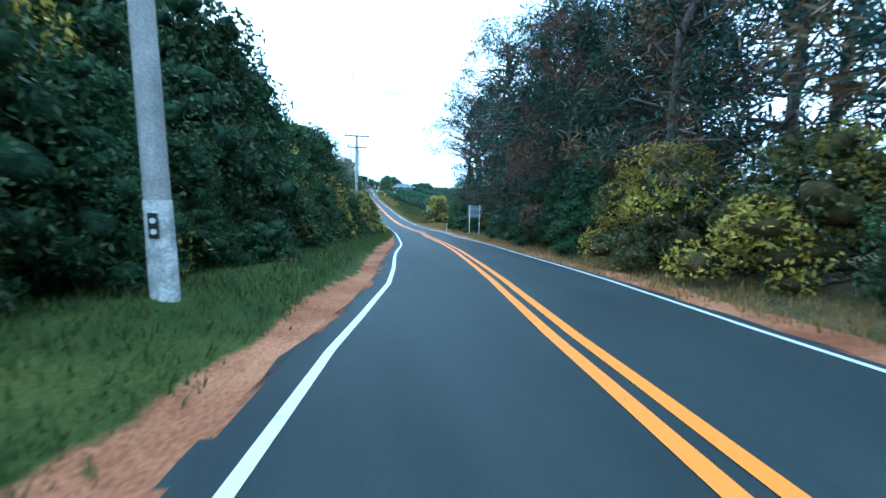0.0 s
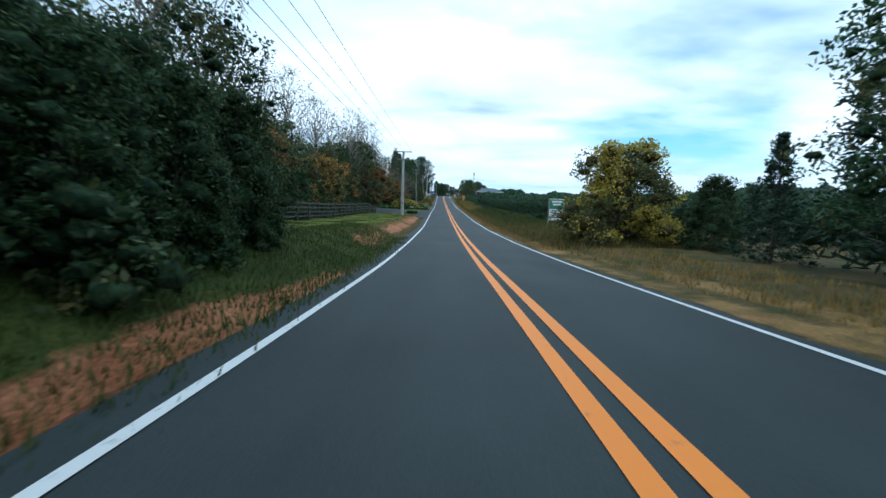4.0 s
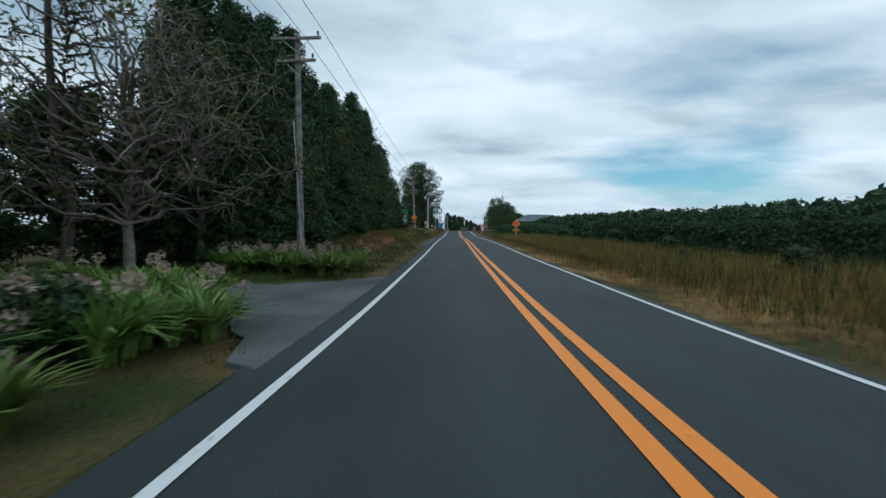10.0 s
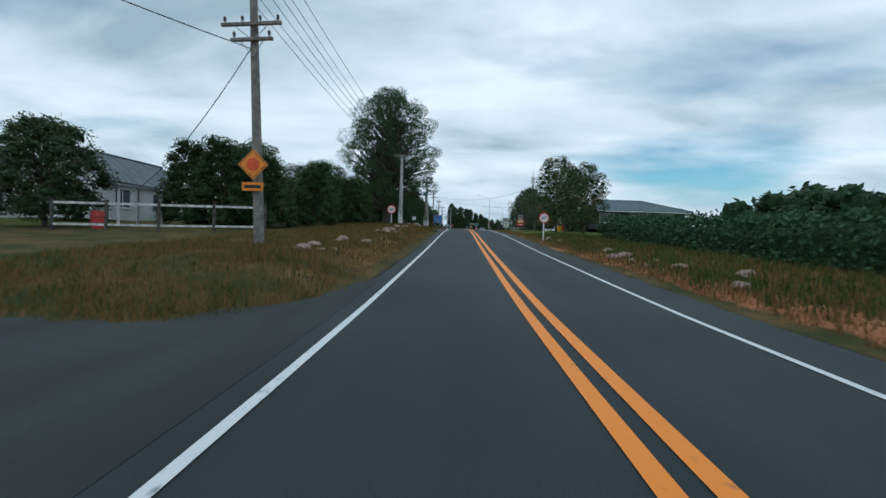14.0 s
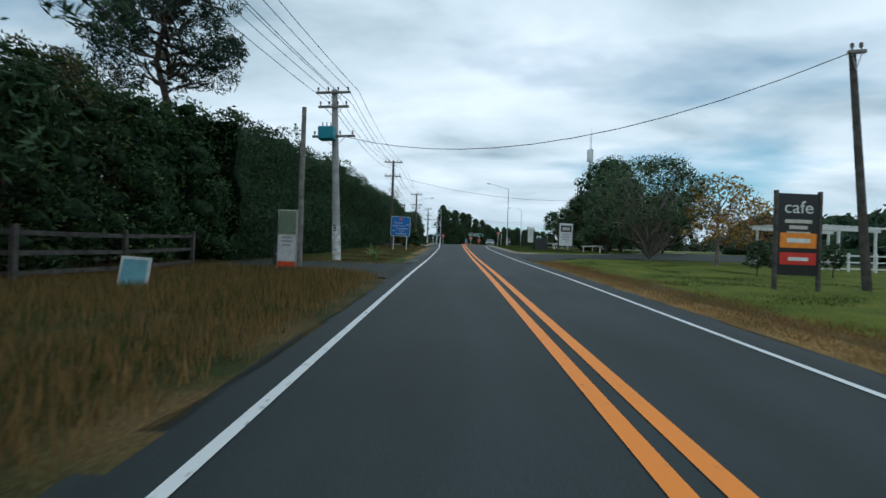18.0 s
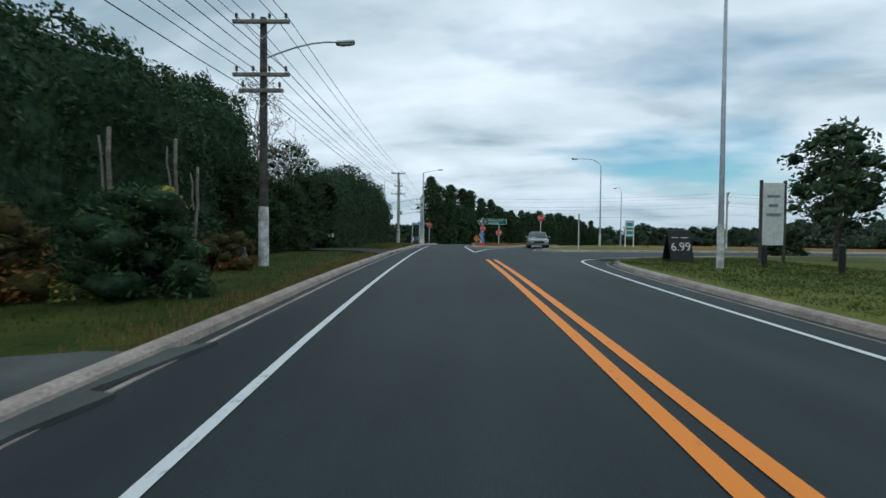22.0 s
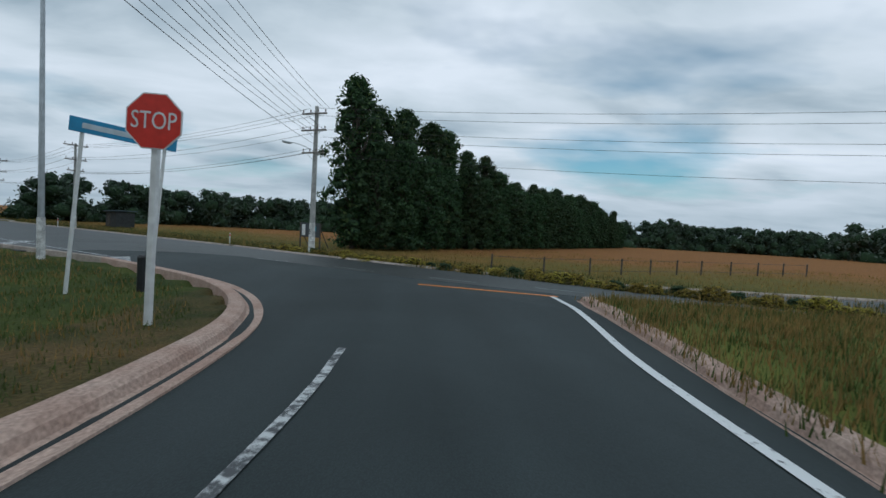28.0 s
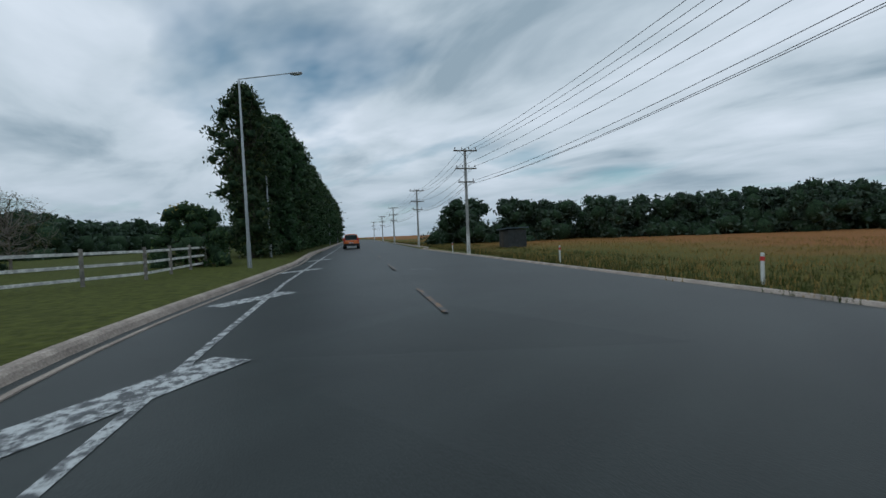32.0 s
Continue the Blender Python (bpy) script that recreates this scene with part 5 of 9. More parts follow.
def hedge(name, pts, width, heights, mat, label, category="hedge", density=45, leaf=(0.24, 0.10), lump=0.45, freq=0.8, seed=1, ragged_top=0.0, z_from=0.0):
    """A shelter belt: a lumpy skin of leaves over a solid core coloured dark as shade."""
    rng = np.random.default_rng(seed)
    p = np.array(pts, float)
    seg = np.linalg.norm(np.diff(p, axis=0), axis=1)
    s = np.concatenate([[0], np.cumsum(seg)])
    total = s[-1]
    hs = np.interp(np.linspace(0, 1, 50), np.linspace(0, 1, len(heights)), heights)
    hmax = max(heights)
    n = int(total * (2 * hmax + width) * density)
    t = rng.uniform(0, 1, n)
    q = rng.uniform(0, 2 * hmax + width, n)
    ends = rng.uniform(0, 1, n) < 0.5 * (2 * width * hmax) / (total * (2 * hmax + width) + 1) * 2
    t = np.where(ends, np.where(rng.uniform(0, 1, n) < 0.5, 0.0, 1.0), t)
    across = np.where(q < hmax, -0.5, np.where(q < hmax + width, (q - hmax) / width - 0.5, 0.5))
    up = np.where(q < hmax, q / hmax, np.where(q < hmax + width, 1.0, (2 * hmax + width - q) / hmax))
    across = np.where(ends, rng.uniform(-0.5, 0.5, n), across)
    up = np.where(ends, rng.uniform(0, 1, n), up)
    # shoulders rounded
    across = across * (1 - 0.35 * np.clip((up - 0.75) / 0.25, 0, 1) ** 2)

    def place(t, across, up, shrink=0.0):
        d = t * total
        x, y = np.interp(d, s, p[:, 0]), np.interp(d, s, p[:, 1])
        i = np.clip(np.searchsorted(s, d, side="right") - 1, 0, len(seg) - 1)
        dx, dy = np.diff(p[:, 0])[i] / seg[i], np.diff(p[:, 1])[i] / seg[i]
        h = np.interp(t, np.linspace(0, 1, 50), hs) - shrink
        w = width - 2 * shrink
        x, y = x + dy * across * w, y - dx * across * w
        z = ground_z(x, y) - 0.05 + z_from + up * (h - z_from)
        return np.stack([x, y, z], -1), np.stack([dy, -dx, 0 * dx], -1)

    c, side = place(t, across, up)
    bump = blob_noise(c, freq) * lump + blob_noise(c, freq * 3.1) * lump * 0.5
    c = c + side * (np.sign(across) * bump)[:, None] * 1.0
    c[:, 2] += np.where(up > 0.7, bump * (0.8 + ragged_top) + np.abs(rng.normal(size=n)) * 0.12, 0)
    c += rng.normal(size=c.shape) * 0.10
    ob = thing(name, Matrix.Identity(4), label, category)
    part("foliage", leaf_mesh(name + "_foliage", rng, c, *leaf, M[mat], 0.15), None, ob)
    # added solid core, coloured dark to stand for the shade within
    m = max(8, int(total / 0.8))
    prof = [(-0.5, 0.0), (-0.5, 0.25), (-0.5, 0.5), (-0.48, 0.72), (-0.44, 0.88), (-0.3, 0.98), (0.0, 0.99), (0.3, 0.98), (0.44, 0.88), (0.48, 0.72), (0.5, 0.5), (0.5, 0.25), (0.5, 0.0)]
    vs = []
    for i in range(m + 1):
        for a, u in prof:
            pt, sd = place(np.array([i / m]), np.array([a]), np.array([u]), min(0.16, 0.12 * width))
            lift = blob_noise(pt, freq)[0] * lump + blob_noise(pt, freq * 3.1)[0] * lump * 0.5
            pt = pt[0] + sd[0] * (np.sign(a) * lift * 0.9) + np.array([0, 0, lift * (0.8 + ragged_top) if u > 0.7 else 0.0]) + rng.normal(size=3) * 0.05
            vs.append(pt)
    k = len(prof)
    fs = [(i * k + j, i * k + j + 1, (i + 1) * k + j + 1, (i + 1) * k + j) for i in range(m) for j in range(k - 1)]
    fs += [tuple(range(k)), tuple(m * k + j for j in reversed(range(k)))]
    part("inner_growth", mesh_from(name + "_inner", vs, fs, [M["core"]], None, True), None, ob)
    return ob


def grass_band(name, fn, count, mat, hgt, seed, label, wide=0.02, lean=0.5, per=6, spread=0.16, lift=0.0):
    """Tufts of blades where fn gives places; one mesh."""
    rng = np.random.default_rng(seed)
    x, y = fn(rng, count)
    bare = np.zeros(len(x), bool)
    for line in DRIVES:
        bare |= inside(line, x, y)
    x, y = x[~bare], y[~bare]
    z = ground_z(x, y) - 0.04 + lift
    base = np.repeat(np.stack([x, y, z], -1), per, 0)
    n = len(base)
    base[:, :2] += rng.normal(size=(n, 2)) * spread
    ang = rng.uniform(0, 2 * np.pi, n)
    d = np.stack([np.cos(ang), np.sin(ang), 0 * ang], -1)
    sd = np.stack([-np.sin(ang), np.cos(ang), 0 * ang], -1)
    h = hgt * rng.uniform(0.4, 1.2, (n, 1)) * np.repeat(rng.uniform(0.6, 1.25, (len(x), 1)), per, 0)
    top = base + d * h * rng.uniform(0.1, lean, (n, 1)) + np.array([0, 0, 1.0]) * h
    w = wide * rng.uniform(0.6, 1.4, (n, 1))
    v = np.stack([base - sd * w, base + sd * w, top], 1).reshape(-1, 3)
    f = np.arange(3 * n).reshape(n, 3)
    me = bpy.data.meshes.new(name)
    me.vertices.add(len(v)); me.vertices.foreach_set("co", v.astype(np.float32).ravel())
    me.loops.add(f.size); me.loops.foreach_set("vertex_index", f.ravel().astype(np.int32))
    me.polygons.add(n); me.polygons.foreach_set("loop_start", np.arange(0, f.size, 3, dtype=np.int32))
    me.materials.append(M[mat])
    me.update(calc_edges=True)
    return tagged(new(name, me), label, "grass", kind="stuff")


def verge(u0, u1, y0, y1):
    def fn(rng, n):
        y = rng.uniform(y0, y1, n)
        return rng.uniform(u0, u1, n) + line_x(y), y
    return fn


# ---- planting: the wooded dip ----
R = random.Random(5)


def far_wood(name, pts, high, depth, mat, label, seed, gap=2.6, leaf=(0.55, 0.26), per=40):
    """A far wood: crowns that grow into one another."""
    rng = np.random.default_rng(seed)
    p = np.array(pts, float)
    seg = np.linalg.norm(np.diff(p, axis=0), axis=1)
    s = np.concatenate([[0], np.cumsum(seg)])
    cs, rs = [], []
    for d in np.arange(0, s[-1], gap * 0.62):
        x, y = np.interp(d, s, p[:, 0]), np.interp(d, s, p[:, 1])
        hh = high * (0.78 + 0.34 * (noise.noise((d * 0.06, seed, 0)) + 0.4) * rng.uniform(0.6, 1.3))
        ox, oy = rng.normal() * depth, rng.normal() * depth
        g = gz(x + ox, y + oy)
        for k in range(15):
            t = (k + rng.uniform()) / 15
            w = gap * 0.75 * (1.1 - 0.75 * t)
            cs.append((x + ox + rng.normal() * w, y + oy + rng.normal() * w, g + hh * t))
            rs.append(gap * 0.72 * rng.uniform(0.7, 1.2) * (1.15 - 0.5 * t))
    pts3 = lumps(rng, cs, rs, per)
    ob = thing(name, Matrix.Identity(4), label, "wood")
    tagged(part("foliage", leaf_mesh(name, rng, pts3, *leaf, M[mat], 0.1), None, ob), "crowns grown into one another", kind="stuff")
    # added dark blobs inside the crowns, coloured as their shade
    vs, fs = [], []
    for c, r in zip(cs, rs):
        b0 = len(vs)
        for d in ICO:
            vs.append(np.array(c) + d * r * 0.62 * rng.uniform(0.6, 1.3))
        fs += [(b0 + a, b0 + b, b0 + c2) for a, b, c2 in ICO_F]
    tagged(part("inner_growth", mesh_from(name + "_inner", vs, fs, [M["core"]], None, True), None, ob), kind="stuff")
    return ob


y = -104.0
while y < -9:
    u = -5.4 - R.uniform(0, 0.9)
    big = 0.86 if y < -50 else 0.6 if y < -34 else 0.58
    plant("native" if R.random() < 0.75 else "native_b", float(line_x(y)) + u, y, big * R.uniform(0.85, 1.15), group="roadside trees")
    if R.random() < 0.8:
        plant("native_b" if R.random() < 0.7 else "native", float(line_x(y)) - 9.3 - R.uniform(0, 2), y + R.uniform(-1, 1), big * R.uniform(0.95, 1.3), group="roadside trees")
    y += R.uniform(2.3, 3.1)
for yy, uu, sc in ((-41, -4.9, 0.95), (-38, -5.0, 1.05), (-36, -6.0, 1.15), (-29, -4.7, 0.75)):
    plant("gold_bush", float(line_x(yy)) + uu, yy, sc, "shrub", category="shrub", group="yellow shrubs")
for yy in np.arange(-103, -12, 2.1):
    plant("native", float(line_x(yy)) - 4.2 - R.uniform(0, 0.5), float(yy), R.uniform(0.36, 0.48), "shrub", "low leafy bush at the foot of the wood", "shrub", "wood's edge bushes")
for yy in np.arange(-63, -34, 4.2):
    plant("gold_tree", float(line_x(yy)) - 5.3, float(yy), R.uniform(0.62, 0.8), label="yellow-green leafy tree in the roadside wood", group="roadside trees")
for yy in (-70, -60, -53, -46, -33):
    plant("gold_tree", float(line_x(yy)) - 6.6, yy, R.uniform(0.8, 1.0), label="yellow-green leafy tree in the roadside wood", group="roadside trees")
plant("thin", -7.2, -15.5, 0.88)
plant("thin", -9.6, -21.5, 0.86)
plant("thin", -8.6, -8.5, 0.85)
for yy in np.arange(-68, -12, 2.2):
    plant("shrub", float(line_x(yy)) - 3.4 + R.uniform(-0.5, 0.3), float(yy), R.uniform(0.35, 0.7), "shrub", category="shrub", group="verge shrubs")

y = -104.0
while y < -21:
    plant("tall_pine" if R.random() < 0.55 else "tall_pine_b", float(line_x(y)) + 9.4 + R.uniform(-0.6, 1.4), y, R.uniform(0.9, 1.12), group="pines", lean=2)
    if R.random() < 0.85:
        plant("tall_pine" if R.random() < 0.6 else "tall_pine_b", float(line_x(y)) + 14.5 + R.uniform(-1, 3), y + 2, R.uniform(0.9, 1.15), group="pines", lean=2)
    y += R.uniform(3.2, 4.4)
for yy in np.arange(-102, -40, 3.1):
    kind = "gold_bush" if R.random() < 0.15 else "native"
    plant(kind, float(line_x(yy)) + 8.1 + R.uniform(-0.4, 0.6), float(yy), R.uniform(0.5, 0.8) if kind == "native" else R.uniform(0.85, 1.15), "shrub", "leafy understorey shrub under the pines" if kind == "native" else "", "shrub", "understorey")
for yy in (-34, -29, -26, -22):
    plant("shrub", float(line_x(yy)) + 7.3, yy, R.uniform(0.8, 1.1), "shrub", category="shrub", group="understorey")
for yy in np.arange(-60, -16, 2.6):
    plant("native" if R.random() < 0.6 else "native_b", float(line_x(yy)) + R.uniform(12.5, 19), float(yy), R.uniform(0.5, 0.8), label="dark leafy tree in the shade of the pines", group="understorey trees")
plant("pine_wide", 8.6, -23.5, 1.0, turn=40)
plant("pine_wide", 7.4 + float(line_x(-46)), -46.0, 0.92, turn=150)
for yy, uu, sc in ((-58, 8.2, 1.0), (-52, 9.4, 0.9), (-63, 10.5, 1.05)):
    plant("rust_pine", float(line_x(yy)) + uu, yy, sc, group="pines")
for yy, uu, sc in ((-66.5, 8.2, 0.82), (-63.5, 9.0, 0.7), (-34, 8.4, 0.5)):
    plant("gold_tree", float(line_x(yy)) + uu, yy, sc, group="understorey")
plant("native", 10.2, -17.5, 0.62, "shrub", category="shrub")
plant("native", 12.2, -20.0, 0.75, "shrub", category="shrub")
plant("young_pine", 12.3, -11.1, 1.12)
plant("native_b", 10.2, -13.4, 0.86, label="dark leafy tree beside the young pine")
plant("young_pine", 10.8, -8.2, 0.5)
plant("gold_tree", 8.8, -1.0, 1.05, label="bright yellow autumn tree beside the sign")
plant("shrub", 10.6, 1.5, 1.0, "shrub", category="shrub")
plant("native", 11.6, -4.0, 0.5, "shrub", category="shrub")

# ---- the garden terrace and its trees ----
for i, (x, yy, kind, sc) in enumerate((
    (-11.0, -5, "native", 0.8), (-12.4, -1, "autumn", 1.25), (-11.5, 3, "native", 0.9), (-13.0, 7, "autumn", 1.2), (-11.3, 10.5, "native", 0.62),
    (-13.8, 13, "native_b", 0.95), (-11.2, 16, "autumn", 1.0), (-13.0, 19.5, "native", 0.8), (-11.4, 23, "native", 0.62), (-12.6, 26.5, "autumn", 1.1),
    (-11.2, 29.5, "native", 0.66), (-12.6, 33, "native", 0.95), (-11.6, 37, "native_b", 0.72), (-16, 2, "thin", 1.1), (-17, 9, "thin", 1.05), (-15.5, 15, "thin", 1.0),
    (-16, 21.5, "thin", 1.15), (-14.6, 27, "thin", 1.05), (-15, 33, "thin", 1.05), (-14.0, 39, "thin", 0.95), (-19, 5, "native_b", 1.1), (-20, 13, "native_b", 1.1),
    (-20, 22, "native_b", 1.1), (-19, 31, "native_b", 1.1), (-12.3, 48.8, "leafy_bare", 1.3), (-14.2, 49.8, "native", 0.75), (-13.2, 51.6, "shrub", 0.9), (-15.6, 47.4, "native", 0.8), (-17.6, 50.0, "native_b", 0.9), (-16.5, 41, "native_b", 1.0), (-12.5, 39.2, "native", 0.8), (-15, 44.5, "native", 0.75), (-19, 46, "native_b", 1.0),
    (-11.6, 43.6, "thin", 1.12), (-13.6, 46.6, "thin", 1.1), (-12.6, 40.6, "native_b", 1.25), (-10.7, 38.0, "autumn", 1.35), (-11.6, 35.4, "native_b", 1.2), (-13.2, 31, "native_b", 1.05), (-12.2, 27, "native_b", 0.9), (-11.4, 30.6, "thin", 1.0))):
    plant(kind, x, yy, sc, group="garden trees")
for i in range(16):
    yy = -6 + i * 2.9
    plant("native" if i % 3 else "autumn", -10.8 - R.uniform(0, 0.6), yy, R.uniform(0.42, 0.6), "shrub", "leafy garden shrub behind the rail fence", "shrub", "garden shrubs")
    plant("native_b" if i % 2 else "native", -14.6 - R.uniform(0, 2), yy + 1.2, R.uniform(0.75, 1.0), group="garden trees")
hedge("ivy_hedge", [(-9.5, -5), (-9.6, 14), (-9.5, 36)], 0.8, [0.9, 1.1, 0.95, 1.15, 1.0], "bush", "low ragged ivy hedge along the rail fence", density=60, seed=36, lump=0.2, leaf=(0.14, 0.1))
# around and beyond the first drive
for x, yy, kind, sc in ((-13.8, 56.2, "maple", 1.0), (-17.5, 52.5, "maple", 0.85), (-24, 60, "native_b", 1.0), (-21, 68, "native_b", 0.85), (-26, 52, "native_b", 1.1), (-27, 44, "native_b", 1.1), (-17, 72, "native_b", 0.9),
                        (-8.8, 68.2, "autumn", 0.8), (-11.6, 67.4, "autumn", 1.2), (-14.5, 69.5, "autumn", 1.15), (-10.8, 70.4, "autumn", 1.0), (-13.2, 66.8, "native", 0.5), (-14.5, 70.0, "bare", 1.55), (-9.0, 79.5, "bare", 1.0), (-10.8, 76.2, "larch", 1.0), (-19.5, 69.5, "native", 0.95), (-22.0, 67.5, "native", 1.0), (-24.5, 66, "native_b", 0.9), (-17.0, 70.5, "native", 0.9), (-27, 64, "native_b", 0.95), (-9.0, 82.2, "native", 0.8), (-11.2, 80.2, "native", 0.85), (-13.2, 78.6, "native", 0.95), (-8.2, 80.6, "native", 0.6),
                        (-18.5, 71, "autumn", 0.8), (-9.4, 76.8, "bare", 1.1)):
    plant(kind, x, yy, sc, group="garden trees")
for x, yy, sc in ((-5.7, 63.7, 1.0), (-7.2, 64.1, 1.2), (-8.7, 64.7, 1.1), (-6.6, 65.4, 1.15)):
    plant("broom", x, yy, sc, "shrub", category="shrub", group="golden shrubs")
for i in range(22):
    yy = R.uniform(60.5, 69)
    plant("shrub", -3.8 - R.uniform(0, 1) - max(0, (65 - yy)) * 0.75, yy, R.uniform(0.3, 0.55), "shrub", "low leafy border plant in the garden bed", "shrub", "border plants")
for x, yy in ((-16.5, 66.8), (-18.5, 68.2), (-14.5, 66.0), (-20.5, 69)):
    plant("shrub", x, yy, 0.6, "shrub", category="shrub", group="border plants")
for x, yy, sc in ((-4.4, 65.6, 0.62), (-4.0, 67.2, 0.6), (-5.0, 67.0, 0.7), (-3.9, 69.0, 0.55)):
    plant("hydrangea", x, yy, sc, "shrub", category="shrub", group="hydrangeas")
hedge("box_hedge", [(-20, 69.6), (-16, 67.6), (-12.5, 65.0), (-9.6, 62.6)], 0.7, [0.5, 0.55, 0.5], "bush", "low clipped hedge along the edge of the drive", density=90, seed=37, lump=0.08, leaf=(0.1, 0.06))
for i in range(15):
    yy = 82.5 + i * 2.35
    plant("native" if i % 4 else "native_b", -7.3 - R.uniform(0, 0.7), yy, R.uniform(0.55, 0.85), group="roadside trees", label="dense dark tree hanging over the bank")
for x, yy, sc in ((-8.4, 113.5, 1.15), (-9.6, 116.4, 1.0), (-11.8, 114.5, 1.25)):
    plant("young_pine", x, yy, sc, label="dense dark conifer beside the sign board")
for x, yy, sc in ((-6.0, 117.2, 0.35), (-7.8, 117.4, 0.42), (-9.6, 118.4, 0.6), (-7.4, 112.4, 0.5)):
    plant("shrub", x, yy, sc, "shrub", "dark garden shrub below the sign board", "shrub", "garden shrubs")
# dark cypresses
y = 81.5
while y < 113:
    plant("cypress", -8.4 + R.uniform(-0.6, 0.4), y, R.uniform(0.85, 1.08), group="cypresses", lean=2)
    plant("cypress", -12.6 + R.uniform(-1, 1), y + 1.3, R.uniform(1.0, 1.25), group="cypresses", lean=2)
    y += R.uniform(2.7, 3.4)
plant("thin", -9.5, 108, 0.95)
plant("native_b", -9.0, 111.5, 0.95)
plant("bare", -9.4, 123.0, 0.5)
# past the second sign
for x, yy, kind, sc in ((-13.6, 145.5, "native", 0.8), (-12.0, 147, "native", 0.72), (-10.2, 151, "native", 0.7), (-11.5, 155, "native", 0.78), (-9.6, 159, "native", 0.66), (-12, 162, "native", 0.72), (-9.8, 164.5, "native", 0.55), (-20.2, 141.5, "round", 0.8), (-15.9, 146.2, "native", 0.78), (-15, 150.5, "native", 0.85),
                        (-17, 156, "native_b", 0.8), (-14, 166, "native_b", 0.8), (-20, 172, "native_b", 0.9)):
    plant(kind, x, yy, sc, group="hedgerow trees")
plant("old_macrocarpa", -9.8, 178.6, 1.0, squash=1.14)
for x, yy, kind, sc in ((-12.6, 184.6, "native", 0.8), (-16.2, 183.5, "native", 0.9), (-19.5, 183.5, "round", 1.0), (-22.5, 182, "native_b", 0.9), (-15.0, 186.5, "round", 0.95), (-19, 187, "native_b", 0.9), (-25, 179.5, "round", 1.0), (-11.4, 186.2, "native", 0.85)):
    plant(kind, x, yy, sc, label="dark evergreen under the spreading macrocarpa", group="hedgerow trees")
for x, yy, kind, sc in ((-12.6, 188.5, "native_b", 0.8), (-11.8, 190.2, "native", 0.95), (-14, 190.5, "native_b", 0.85), (-11.6, 193, "native", 1.0), (-13.0, 194.5, "lone_pine", 1.0), (-14.5, 192.5, "tall_pine_b", 0.62), (-12, 197, "native_b", 0.8), (-16, 188, "native_b", 0.9)):
    plant(kind, x, yy, sc, group="hedgerow trees")
hedge("shelter_hedge", [(-11.4, 194), (-11.4, 212), (-11.2, 247)], 4.6, [5.9, 6.4, 6.7, 6.3, 6.6, 6.4, 6.6], "cypress", "tall dark green clipped cypress shelter hedge", density=130, seed=31, lump=0.85, freq=0.62, leaf=(0.17, 0.075))
hedge("shelter_hedge", [(-9.9, 257.5), (-9.9, 284.5)], 4.0, [4.6, 6.2, 6.3, 6.2, 6.3, 5.4], "cypress", "tall clipped conifer hedge above a mown verge", density=80, seed=32, lump=0.6, freq=0.8, leaf=(0.18, 0.075))
for x, yy, kind, sc in ((-10.2, 242, "cypress", 0.62), (-11.5, 246, "native_b", 0.9), (-13, 250, "native_b", 1.0), (-11.5, 253.5, "thin", 0.8), (-15, 254, "native_b", 1.0), (-9.4, 256.2, "native", 0.75), (-10.8, 256.8, "native_b", 0.85), (-8.8, 245.5, "native", 0.55), (-9.0, 251.5, "native", 0.6), (-12.5, 248, "native", 0.9), (-17, 243, "native_b", 1.05), (-10, 249.5, "native", 0.7)):
    plant(kind, x, yy, sc, group="hedgerow trees")
plant("ball", -5.0, 227.2, 0.95, "shrub", category="shrub", group="clipped shrubs")
plant("ball", -5.9, 236.6, 1.05, "shrub", category="shrub", group="clipped shrubs")
plant("rust_ball", -8.1, 235.6, 1.0, "shrub", category="shrub", group="clipped shrubs")
plant("rust_ball", -6.6, 241.0, 0.7, "shrub", category="shrub", group="clipped shrubs")

# ---- right-hand side ----
hedge("orchard_hedge", [(15.5, 4), (14.9, 40), (13.6, 75), (12.6, 99)], 2.4, [2.2, 2.35, 2.2, 2.0, 1.7], "orchard", "long dark green orchard shelter hedge", density=100, seed=33, lump=0.22, ragged_top=0.2, freq=1.1, leaf=(0.18, 0.085))
hedge("orchard_hedge", [(12.6, 114), (11.2, 123), (10.4, 150)], 2.2, [1.2, 1.6, 1.4, 1.25, 1.35], "orchard", "long dark green orchard shelter hedge", density=110, seed=34, lump=0.2, ragged_top=0.2, freq=1.1, leaf=(0.18, 0.085))
for k in range(5):
    far_wood("orchard_rows", [(24 + 10 * k, -10 + 4 * k), (22 + 10 * k, 70), (18 + 10 * k, 148)], 2.9 + 0.25 * k, 0.5, "orchard", "rows of dark green orchard shelter trees", 50 + k, 2.0, (0.5, 0.22), 30)
far_wood("hill_wood", [(150, 120), (165, 210), (150, 300), (120, 370)], 9, 6, "haze_far", "wooded rise far beyond the orchard", 61, 5.0, (1.0, 0.45), 55)
for x, yy, kind, sc in ((9.6, 160, "native_b", 0.72), (12.5, 164, "native_b", 0.85), (10.6, 167.5, "native_b", 0.98), (14, 170, "native_b", 0.8)):
    plant(kind, x, yy, sc, group="lawn trees")
plant("vase", 14.4, 206.8, 1.14)
plant("maple", 17.2, 203.5, 1.22)
plant("maple", 21.0, 206.0, 1.0)
plant("round", 16.6, 221.0, 1.22, squash=1.25, label="tall rounded evergreen beside the car park")
